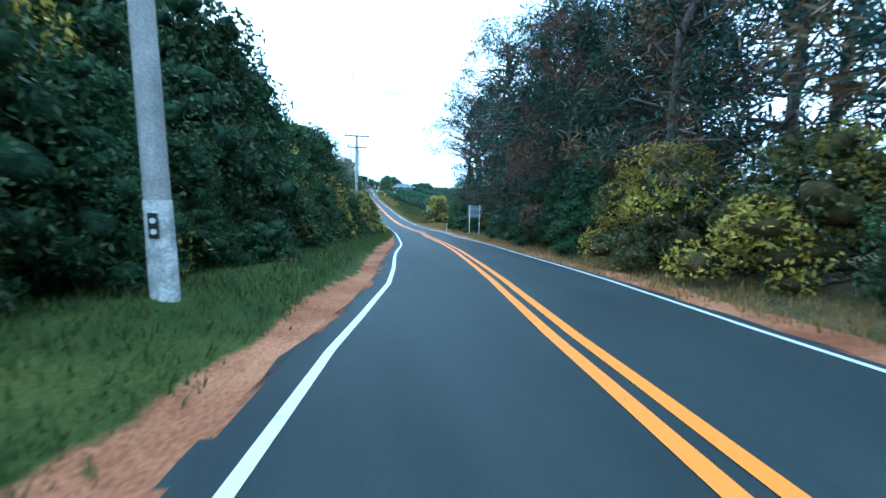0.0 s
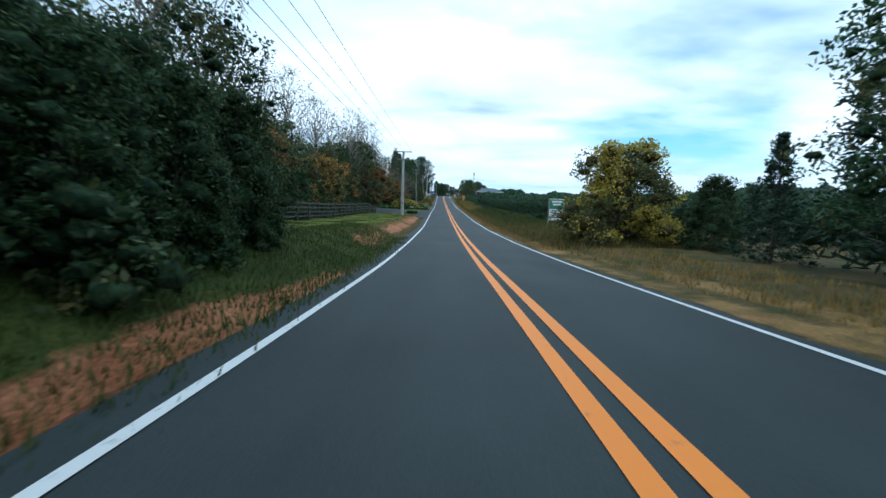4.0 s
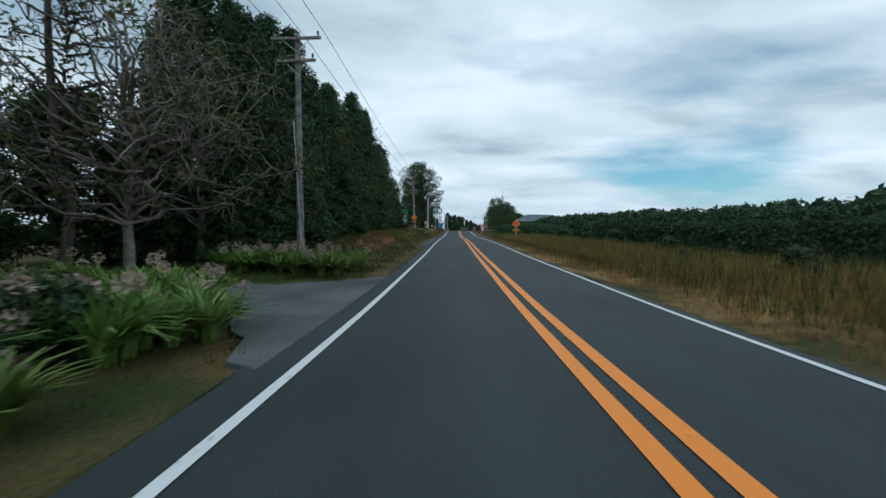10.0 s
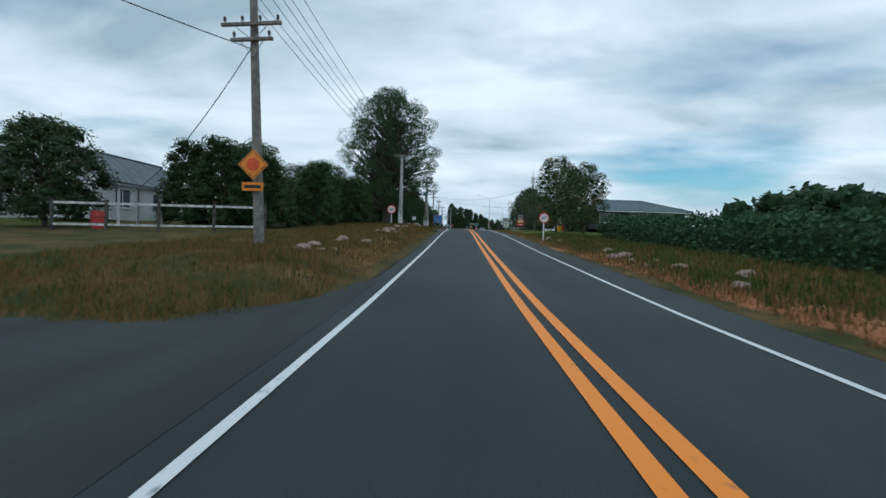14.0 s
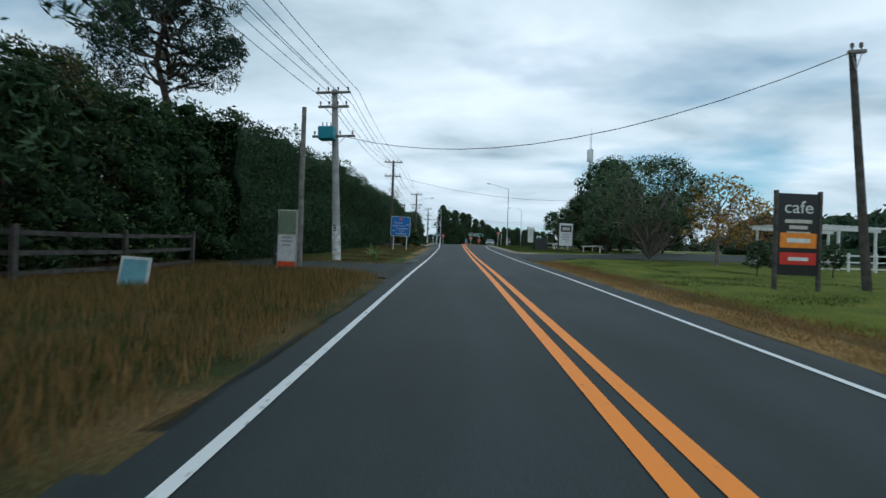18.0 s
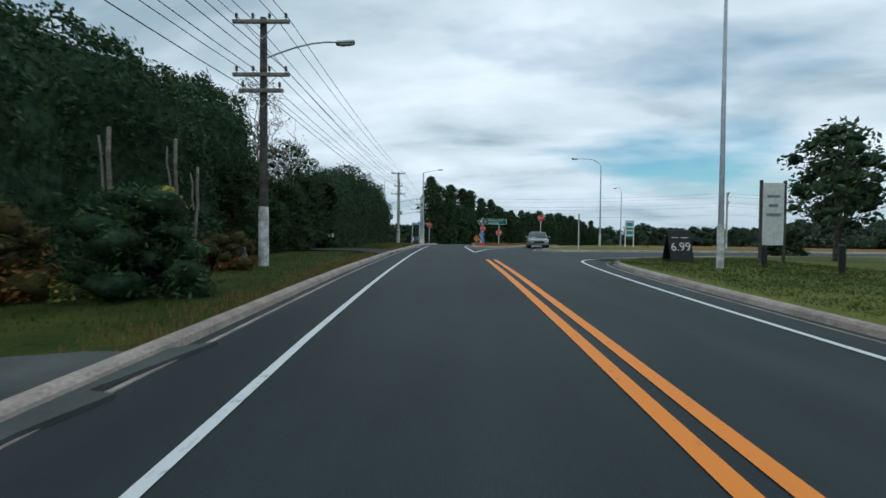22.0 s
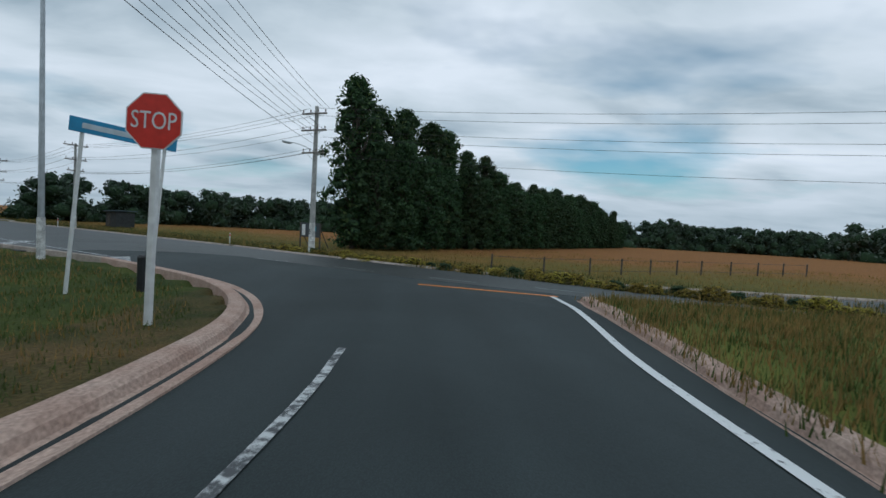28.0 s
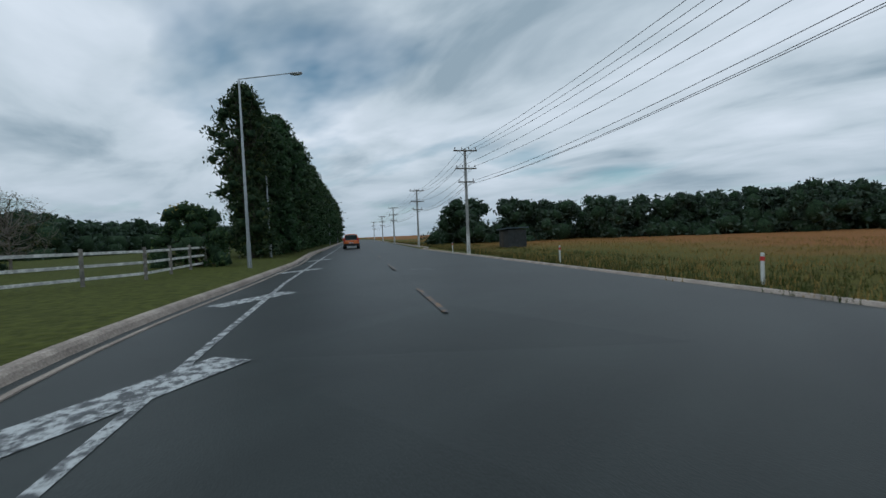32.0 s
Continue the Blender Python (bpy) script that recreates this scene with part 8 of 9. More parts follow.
# stump and bare trunks
ob = thing("stump_post", at_ground(-7.6, 176.6), "grey cut tree stump beside the track", "stump")
part("trunk", rod((0, 0, -0.1), (0.05, 0, 1.3), 0.24, 0.19, 10), M["bark_pale"], ob)
for x, y, h in ((-6.5, 236.4, 3.2), (-6.3, 238.0, 3.3), (-6.9, 239.8, 2.9)):
    ob = thing("lopped_tree", at_ground(x, y), "pale bare lopped trunk standing by the hedge", "tree", "lopped trees")
    vs, fs = tubes([crooked(np.random.default_rng(int(y)), (0, 0, -0.2), (0.08, 0.05, h), 0.05, 0.035, 6, 0.015), crooked(np.random.default_rng(int(y) + 1), (0, 0, h * 0.6), (-0.12, 0.05, h * 0.95), 0.025, 0.018, 3, 0.05)], 7)
    part("trunk", mesh_from("lopped_tree", vs, fs, [M["bark_pale"]], None, True), None, ob)

# ---- blue direction sign ----
ob = thing("direction_sign", pose(-4.75, 213.2, gz(-4.75, 213.2) - 0.05, 0, 1.5, 0), "large blue direction sign with white lettering on two posts", "road sign")
top = 12.3 - gz(-4.75, 213.2) + 0.05
for k in (-0.56, 0.62):
    sign_post(ob, k, -0.2, top - 0.2, w=0.085)
p = part("sign_panel", prism(round_rect(1.74, 1.76, 0.13, top - 1.76), 0.02, (0, 0, 0)), M["paint_white"], ob)
f = part("sign_face", prism(round_rect(1.67, 1.69, 0.11, top - 1.725), 0.006, (0, -0.006, 0)), M["blue"], p, "blue face")
SHIELD = [(-0.11, 0.12), (0, 0.145), (0.11, 0.12), (0.13, 0.03), (0.1, -0.08), (0, -0.15), (-0.1, -0.08), (-0.13, 0.03)]


def shield(parent, x, y, z, k=1.0):
    q = part("route_shield", prism([(a * k, b * k) for a, b in SHIELD], 0.003, (x, y, z)), M["sign_red"], parent, "red route shield")
    words("16", 0.2 * k, M["paint_white"], q, (x, y - 0.004, z), 0.002)


shield(f, 0, -0.010, top - 0.22)
for s, x, z, wd in (("Kumeu", -0.16, 0.57, 0.68), ("Helensville", -0.17, 0.83, 1.12), ("Waitakere", 0.12, 1.07, 0.98), ("City", 0.1, 1.28, 0.42), ("Auckland", 0.09, 1.53, 0.92)):
    words(s, 0.21, M["paint_white"], f, (x, -0.009, top - z), 0.002, wide=wd)


def arrow(parent, x, y, z, k, mat="paint_white"):
    part("arrow", prism([(-0.12 * k, -0.02), (0.03 * k, -0.02), (0.03 * k, -0.07), (0.12 * k, 0.0), (0.03 * k, 0.07), (0.03 * k, 0.02), (-0.12 * k, 0.02)] if k > 0 else [(-0.12 * k, -0.02), (-0.12 * k, 0.02), (0.03 * k, 0.02), (0.03 * k, 0.07), (0.12 * k, 0.0), (0.03 * k, -0.07), (0.03 * k, -0.02)], 0.003, (x, y, z)), M[mat], parent)


arrow(f, 0.6, -0.0095, top - 0.72, 1)
arrow(f, -0.58, -0.0095, top - 1.28, -1)

# ---- café, market and garage signs ----
ob, p, g = board("cafe_sign", 9.75, 188.1, 1.22, 8.95, 11.25, "black", "tall black cafe sign with orange and red panels", "timber_dark", turn=5, over=0.08)
words("cafe", 0.5, M["paint_white"], p, (0, -0.03, 10.85 - g), 0.003, wide=0.85)
bars([0.8, 0.55, 0.7], 1.0, 0.1, 0.07, M["cream"], p, (0, -0.03, 10.42 - g))
part("orange_panel", box(1.08, 0.012, 0.42, (0, -0.032, 9.72 - g)), M["orange"], p, "orange panel")
part("red_panel", box(1.08, 0.012, 0.34, (0, -0.032, 9.25 - g)), M["sign_red"], p, "red panel")
bars([0.7], 1.0, 0.12, 0.05, M["paint_white"], p, (0, -0.042, 9.87 - g))
bars([0.6], 1.0, 0.1, 0.05, M["paint_white"], p, (0, -0.042, 9.36 - g))
ob, p, g = board("market_sign", 10.6, 215.2, 1.25, 10.2, 12.3, "paint_white", "white market sign with a dark heading panel", "timber_dark", turn=4, over=0.06)
part("heading_panel", box(1.02, 0.012, 0.6, (0, -0.032, 11.5 - g)), M["dark_steel"], p, "dark heading panel")
part("logo_shape", box(0.7, 0.008, 0.26, (0, -0.042, 11.66 - g), 0.003), M["cream"], p)
bars([0.7, 0.85, 0.6], 1.0, 0.09, 0.14, M["steel"], p, (0, -0.03, 11.2 - g))
ob, p, g = board("panel_sign", 12.95, 245.5, 0.95, 11.3, 13.8, "paint_white", "tall pale panel sign between dark posts", "timber_dark", turn=6, over=0.1)
bars([0.7, 0.5, 0.8], 0.8, 0.12, 0.25, M["steel"], p, (0, -0.03, 13.2 - g))
ob, p, g = board("garage_sign", 20.6, 276.0, 0.95, 11.9, 13.8, "panel_green", "two green and white panels stacked between white posts", "paint_white", turn=10, over=0.05)
for z in (12.9, 11.95):
    q = part("lower_panel", box(0.86, 0.012, 0.72, (0, -0.032, z - g + 0.1)), M["paint_white"], p, "white panel")
    part("blue_band", box(0.76, 0.008, 0.4, (0, -0.042, z + 0.28 - g)), M["teal"], q)
# bollards and small posts
for x, y, h, mt in ((11.5, 241.0, 0.9, "black"), (10.9, 243.2, 0.8, "black"), (-4.5, 291.2, 0.75, "black"), (-5.6, 281.0, 0.5, "black")):
    ob = thing("bollard", at_ground(x, y), "short black bollard in the grass", "bollard", "bollards")
    part("post", rod((0, 0, -0.1), (0, 0, h), 0.09, 0.08, 10), M[mt], ob)
    part("cap", rod((0, 0, h), (0, 0, h + 0.05), 0.095, 0.05, 10), M[mt], ob)
ob = thing("sign_post", at_ground(9.75, 259.8), "white post with a small edge-on sign beside the slip road", "road sign")
sign_post(ob, 0, -0.15, 2.7)
part("sign_plate", box(0.03, 0.3, 0.5, (0, 0.05, 2.2), 0.004), M["steel"], ob)

# ---- junction signs ----
stop_sign(-2.75, 288.3, 13.57, turn=-4, lean=1.5)
stop_sign(4.66, 284.4, 13.03, turn=4, mount=False)
stop_sign(6.8, 284.2, 12.48, turn=2, mount=False)
stop_sign(11.06, 278.9, 14.17, turn=-10, lean=2.5)
ob = thing("direction_sign", pose(5.86, 284.2, 13.56, 0, 0.3, 1), "green arrow-shaped direction sign with route shield", "road sign")
outline = [(-2.0, 0.37), (-1.65, 0.0), (1.78, 0.0), (1.96, 0.12), (1.96, 0.63), (1.78, 0.75), (-1.65, 0.75)]
p = part("sign_panel", prism(outline, 0.02), M["paint_white"], ob)
f = part("sign_face", prism([(x * 0.98, 0.375 + (z - 0.375) * 0.92) for x, z in outline], 0.005, (0, -0.005, 0)), M["sign_green"], p, "dark green face")
part("chevron", prism([(-1.62, 0.375), (-1.32, 0.64), (-1.18, 0.64), (-1.46, 0.375), (-1.18, 0.11), (-1.32, 0.11)], 0.003, (0, -0.008, 0)), M["paint_white"], f)
shield(f, -0.92, -0.010, 0.375, 1.3)
words("Waitakere City", 0.3, M["paint_white"], f, (0.42, -0.008, 0.53), 0.002, wide=2.1)
words("Auckland", 0.3, M["paint_white"], f, (0.2, -0.008, 0.21), 0.002, wide=1.35)
for k in (-1.16, 0.71):
    part("bracket", box(0.14, 0.05, 0.3, (k, 0.045, 0.2)), M["steel"], ob)
ob = thing("diverge_sign", pose(3.5, 279.5, rz(3.5, 279.5) + 0.1), "orange diamond sign with two parting black arrows", "warning sign")
h = 11.63 - rz(3.5, 279.5) - 0.1
sign_post(ob, 0, -0.1, h, w=0.06)
p = diamond(ob, h, 0.42, "orange")
for s in (-1, 1):
    part("arrow", prism([(s * x, z) for x, z in ((0.03, -0.2), (0.07, -0.2), (0.08, -0.04), (0.15, 0.06), (0.2, 0.03), (0.19, 0.2), (0.05, 0.13), (0.1, 0.09), (0.03, 0.0))][::s], 0.003, (0, -0.030, h)), M["black"], p)


def keep_left(x, y):
    ob = thing("keep_left_sign", pose(x, y, rz(x, y) + 0.1, 0, 0, 3), "pair of round blue arrow discs on a short orange-red bollard", "road sign")
    part("bollard_base", box(0.42, 0.18, 0.28, (0, 0.02, 0), 0.03), M["orange_deep"], ob)
    part("post", box(0.06, 0.05, 1.1, (0, 0.04, 0.2), 0.006), M["paint_white"], ob)
    for z in (0.5, 0.98):
        p = part("disc", prism(ngon(24, 0.225), 0.01, (0, 0, z)), M["paint_white"], ob)
        q = part("disc_face", prism(ngon(24, 0.205), 0.003, (0, -0.003, z)), M["blue"], p, "blue face")
        part("arrow", prism([(-0.12, -0.12), (-0.12, 0.02), (-0.075, -0.03), (0.08, 0.12), (0.12, 0.08), (-0.03, -0.075), (0.02, -0.12)], 0.003, (0, -0.006, z)), M["paint_white"], q)
    return ob


keep_left(2.85, 264.2)
# street-name blade, its name as plain bars
ob = thing("street_sign", pose(-4.92, 290.93, gz(-4.92, 290.93), 0, 4, 41), "long blue street-name blade on two slim posts", "street sign")
z = 13.70 - gz(-4.92, 290.93)
p = part("blade", box(1.72, 0.03, 0.27, (0, 0, z), 0.006), M["sky_blue"], ob)
part("text_bar", box(1.35, 0.004, 0.10, (0, -0.018, z + 0.085)), M["pale_blue"], p)
for k in (-0.66, 0.66):
    part("post", rod((k, 0.045, -0.2), (k, 0.045, z + 0.2), 0.033, None, 8), M["paint_white"], ob)
# utility boxes by the fence
for x, y, w, h, mt in ((-8.5, 284.0, 0.55, 0.9, "steel"), (-9.3, 283.2, 0.45, 0.75, "teal"), (-6.4, 241.2, 0.45, 0.8, "steel")):
    ob = thing("utility_box", at_ground(x, y, 12), "small painted metal utility cabinet in the grass", "cabinet", "utility boxes")
    bd = part("body", box(w, w * 0.7, h, (0, 0, 0), 0.02), M[mt], ob)
    part("lid", box(w + 0.05, w * 0.7 + 0.05, 0.06, (0, 0, h), 0.02), M[mt], ob)
    part("door", box(w * 0.8, 0.012, h * 0.75, (0, -w * 0.35 - 0.003, h * 0.1), 0.003), M[mt], bd)

# ---- beyond the highway ----
ob = thing("braced_sign", pose(-6.9, 317.7, gz(-6.9, 317.7) - 0.05, 0, 0, -18), "dark braced sign frame with pale panels behind the pole", "sign")
for k in (-0.9, 0.9):
    part("post", box(0.1, 0.1, 2.3, (k, 0, -0.1), 0.01), M["timber_dark"], ob)
    part("brace", rod((k, 0.05, 1.7), (k + 0.25, 1.1, 0), 0.04, None, 6), M["timber_dark"], ob)
p = part("sign_panel", box(1.75, 0.05, 1.2, (0, 0, 1.0), 0.006), M["dark_steel"], ob)
part("white_panel", box(0.3, 0.012, 0.9, (-0.6, -0.032, 1.15)), M["paint_white"], p)
part("blue_panel", box(0.5, 0.012, 0.4, (0.3, -0.032, 1.5)), M["teal"], p)
ob = thing("dark_hut", pose(-37.8, 343.0, gz(-37.8, 343.0) - 0.05, 0, 0, -36), "small black field shed with a sloping roof", "shed")
part("wall", box(3.0, 2.2, 2.1, (0, 0, 0), 0.02), M["wall_dark"], ob)
part("roof", prism([(-1.7, 2.1), (1.7, 2.25), (1.7, 2.38), (-1.7, 2.23)], 2.7, (0, -1.35, 0)), M["slate"], ob)
part("door", box(0.9, 0.05, 1.8, (-0.5, -1.1, 0.05), 0.01), M["timber_dark"], ob)
ob = thing("greenhouse", pose(-72.8, 371.0, gz(-72.8, 371) - 0.05, 0, 0, -36), "pale arched plastic greenhouse on the pasture", "greenhouse")
arc = [(2.4 * math.cos(radians(k)), 2.3 * math.sin(radians(k))) for k in range(0, 181, 15)]
part("skin", prism(arc, 9.0, (0, 0, 0)), M["pale_blue"], ob)
for k in range(5):
    vs, fs = wire([(x * 1.01, -0.02 + 2.26 * k, z * 1.01) for x, z in arc], 0.04)
    part("hoop", mesh_from("hoop", vs, fs, [M["steel"]]), None, ob)


# ---- rubble along the banks ----
RR = random.Random(77)
for i in range(60):
    if i < 34:
        x, y = -3.7 - RR.uniform(0, 1.1), 133 + RR.uniform(0, 28)
    else:
        x, y = 6.3 + RR.uniform(0, 1.3), 120 + RR.uniform(0, 32)
    k = RR.uniform(0.1, 0.26)
    vs = [tuple(d * k * RR.uniform(0.75, 1.2) * np.array([1.3, 1.0, 0.7])) for d in ICO]
    ob = thing("stone", pose(x, y, gz(x, y) + k * 0.2, 0, 0, RR.uniform(0, 360)), "pinkish broken stone lying on the grassy bank", "stone", "bank stones")
    part("rock", mesh_from("stone", vs, ICO_F, [M["stone"]]), None, ob)


# ---- buildings ----
def weatherboards(ob, face, w, h, m, mat, skip=(), pitch=0.19):
    """Overlapping boards on one wall face; m puts local x along the wall, -y outward."""
    n = int(h / pitch)
    for k in range(n):
        z0 = k * pitch
        spans = [(-w / 2, w / 2)]
        for x0, x1, za, zb in skip:
            if za < z0 + pitch * 0.5 < zb:
                spans = [q for a, b in spans for q in ((a, min(b, x0)), (max(a, x1), b)) if q[1] - q[0] > 0.05]
        for a, b in spans:
            bm = bmesh.new()
            v = [bm.verts.new(c) for c in ((a, -0.004, z0), (b, -0.004, z0), (b, 0, z0 + pitch), (a, 0, z0 + pitch), (a, -0.03, z0), (b, -0.03, z0))]
            bm.faces.new((v[4], v[5], v[2], v[3]))
            bm.faces.new((v[0], v[1], v[5], v[4]))
            bm.faces.new((v[0], v[4], v[3]))
            bm.faces.new((v[5], v[1], v[2]))
            bmesh.ops.transform(bm, matrix=m, verts=bm.verts)
            part("weatherboard", bm, M[mat], face)


def window(ob, m, x0, x1, z0, z1, frame="paint_white", bars_x=1, deep=0.05):
    """A framed sash window set in a wall."""
    fr = bmesh.new()
    fr.free()
    b = None
    for sx, sz, at in (((x1 - x0) + 0.16, 0.08, ((x0 + x1) / 2, -0.03, z1)), ((x1 - x0) + 0.16, 0.08, ((x0 + x1) / 2, -0.03, z0 - 0.08)), (0.08, z1 - z0, (x0 - 0.04, -0.03, z0)), (0.08, z1 - z0, (x1 + 0.04, -0.03, z0))):
        b = box(sx, 0.07, sz, at, 0.0, None, b)
    for k in range(bars_x):
        b = box(0.05, 0.05, z1 - z0, (x0 + (x1 - x0) * (k + 1) / (bars_x + 1), -0.02, z0), 0, None, b)
    bmesh.ops.transform(b, matrix=m, verts=b.verts)
    w = part("window", b, M[frame], ob, "framed window")
    for k in range(bars_x + 1):
        xa = x0 + (x1 - x0) * k / (bars_x + 1)
        g = box((x1 - x0) / (bars_x + 1), 0.012, z1 - z0, (xa + (x1 - x0) / (bars_x + 1) / 2, -0.008, z0))
        bmesh.ops.transform(g, matrix=m, verts=g.verts)
        part("pane", g, M["glass"], w)
    s = box((x1 - x0) + 0.26, 0.12, 0.04, ((x0 + x1) / 2, -0.06, z0 - 0.12))
    bmesh.ops.transform(s, matrix=m, verts=s.verts)
    part("sill", s, M[frame], w)
    return w


def gable_roof(ob, w, d, z, rise, mat, over=0.4, thick=0.12):
    """Two slopes, ridge along y."""
    half = w / 2 + over
    e = rise * over / (w / 2)
    for s in (-1, 1):
        b = bmesh.new()
        pts = [(s * half, z - e), (0, z + rise), (0, z + rise + thick), (s * half, z - e + thick)]
        vs = [[b.verts.new((x, y, zz)) for x, zz in pts] for y in (-d / 2 - over, d / 2 + over)]
        b.faces.new(vs[0]); b.faces.new(vs[1][::-1])
        for i in range(4):
            j = (i + 1) % 4
            b.faces.new((vs[0][j], vs[0][i], vs[1][i], vs[1][j]))
        bmesh.ops.recalc_face_normals(b, faces=b.faces)
        r = part("roof", b, M[mat], ob)
        n = int((d + 2 * over) / 0.75)
        for k in range(n + 1):
            y = -d / 2 - over + 0.02 + (d + 2 * over - 0.04) * k / n
            part("roof_rib", rod((s * half, y, z - e + thick), (0, y, z + rise + thick), 0.022, None, 5), M[mat], r)
    part("ridge_cap", box(0.3, d + 2 * over, 0.05, (0, 0, z + rise + thick - 0.02), 0.015), M[mat], ob)


def house(x, y, turn, w, d, h, rise, wall, roof, label, openings, base=None):
    """A gabled house, its gable end facing the road."""
    g = gz(x, y) - 0.1 if base is None else base
    ob = thing("house", pose(x, y, g, 0, 0, turn), label, "house", "houses")
    b = bmesh.new()
    pts = [(-w / 2, 0), (w / 2, 0), (w / 2, h), (0, h + rise), (-w / 2, h)]
    b.free()
    body = part("wall", prism(pts, d, (0, -d / 2, 0)), M[wall], ob)
    front = pose(0, -d / 2, 0)
    weatherboards(ob, body, w, h, front, wall, [(a, c, e, f) for s, a, c, e, f in openings if s == "front"])
    n = int(rise / 0.19)
    for k in range(n):
        ww = w * (1 - (k + 0.6) / n)
        if ww > 0.3:
            bm = box(ww, 0.03, 0.19, (0, -d / 2 - 0.012, h + k * 0.19))
            part("weatherboard", bm, M[wall], body)
    side = pose(w / 2, 0, 0, 0, 0, 90)
    weatherboards(ob, body, d, h, side, wall, [(a, c, e, f) for s, a, c, e, f in openings if s == "side"])
    for s, a, c, e, f in openings:
        window(body, front if s == "front" else side, a, c, e, f)
    for s in (-1, 1):
        part("corner_board", box(0.1, 0.1, h, (s * w / 2, -d / 2, 0), 0.005), M["paint_white"], body)
    gable_roof(ob, w, d, h, rise, roof)
    for s in (-1, 1):
        a, c = Vector((s * (w / 2 + 0.4), -d / 2 - 0.42, h - rise * 0.8 / w - 0.06)), Vector((0, -d / 2 - 0.42, h + rise - 0.02))
        part("barge_board", rod(a, c, 0.09, None, 4), M["paint_white"], ob)
    return ob


house(-25.4, 151.6, -3, 5.0, 8.0, 2.75, 1.9, "wall_white", "roof", "white weatherboard house with a steep grey gable roof", [("front", -1.7, -0.6, 0.9, 2.1), ("front", 0.5, 1.7, 0.9, 2.1), ("side", -2.6, -1.4, 0.9, 2.1), ("side", 0.6, 1.8, 0.9, 2.1)])
house(-35.5, 149.0, -6, 8.0, 9.0, 2.9, 2.6, "wall_white", "slate", "low white outbuilding with a dark gable roof", [("front", -2.0, -0.4, 0.9, 2.1), ("side", -1.0, 0.8, 0.9, 2.1)])
ob = thing("carport", pose(-18.2, 144.2, gz(-18.2, 144.2) - 0.05, 0, 0, -14), "pale lean-to porch at the side of the house", "porch")
for x, y in ((-0.9, -1.2), (0.9, -1.2), (0.9, 1.2), (-0.9, 1.2)):
    part("post", box(0.1, 0.1, 2.2, (x, y, 0), 0.008), M["paint_white"], ob)
part("roof", prism([(-1.2, 2.35), (1.2, 2.05), (1.2, 2.13), (-1.2, 2.43)], 3.0, (0, -1.5, 0)), M["roof"], ob)

# dark hip-roofed café
CAFE_Z = 8.75
ob = thing("cafe_building", pose(23.6, 184.0, CAFE_Z, 0, 0, 0), "dark weatherboard cafe with a blue-grey hipped roof", "building")
W_, D_, H_ = 12.4, 12.0, 2.35
body = part("wall", box(W_, D_, H_ + 0.1, (0, 0, -0.1)), M["wall_dark"], ob)
west, south, north = pose(-W_ / 2, 0, 0, 0, 0, -90), pose(0, -D_ / 2, 0), pose(0, D_ / 2, 0, 0, 0, 180)
open_w = [(-4.6, -3.2, 0.8, 2.0), (-1.4, 0.6, 0.8, 2.0), (2.6, 4.2, 0.8, 2.0)]
open_s = [(-4.8, -3.0, 0.8, 2.0), (-0.6, 1.4, 0.8, 2.0), (3.2, 4.8, 0.8, 2.0)]
for m, wd, op in ((west, D_, open_w), (south, W_, open_s), (north, W_, open_s)):
    weatherboards(ob, body, wd, H_, m, "wall_dark", op)
    for a in op:
        window(body, m, *a, frame="cream")
e, ridge = 0.7, 4.15
hx, hy = W_ / 2 + e, D_ / 2 + e
A = [(-hx, -hy, H_ - 0.1), (hx, -hy, H_ - 0.1), (hx, hy, H_ - 0.1), (-hx, hy, H_ - 0.1), (-2.6, -1.0, ridge), (2.6, -1.0, ridge)]
for f in ((0, 1, 5, 4), (1, 2, 5), (2, 3, 4, 5), (3, 0, 4)):
    b = bmesh.new()
    lo = [b.verts.new(A[i]) for i in f]
    hi = [b.verts.new((A[i][0], A[i][1], A[i][2] + 0.14)) for i in f]
    b.faces.new(lo[::-1]); b.faces.new(hi)
    for i in range(len(f)):
        j = (i + 1) % len(f)
        b.faces.new((lo[i], lo[j], hi[j], hi[i]))
    bmesh.ops.recalc_face_normals(b, faces=b.faces)
    part("roof", b, M["slate"], ob, "hip slope of blue-grey roofing")
for i, j in ((0, 4), (1, 5), (2, 5), (3, 4), (4, 5)):
    part("ridge_cap", rod(Vector(A[i]) + Vector((0, 0, 0.15)), Vector(A[j]) + Vector((0, 0, 0.15)), 0.09, None, 6), M["slate"], ob)
for a, b2 in ((0, 1), (1, 2), (2, 3), (3, 0)):
    part("gutter", rod(Vector(A[a]) - Vector((0, 0, 0.02)), Vector(A[b2]) - Vector((0, 0, 0.02)), 0.07, None, 6), M["paint_white"], ob, "white gutter")
ch = part("vent", rod((-3.2, 1.6, 3.2), (-3.2, 1.6, 4.6), 0.16, None, 10), M["steel"], ob, "pale roof vent")
part("vent_cap", rod((-3.2, 1.6, 4.55), (-3.2, 1.6, 4.85), 0.28, 0.12, 10), M["paint_white"], ch)
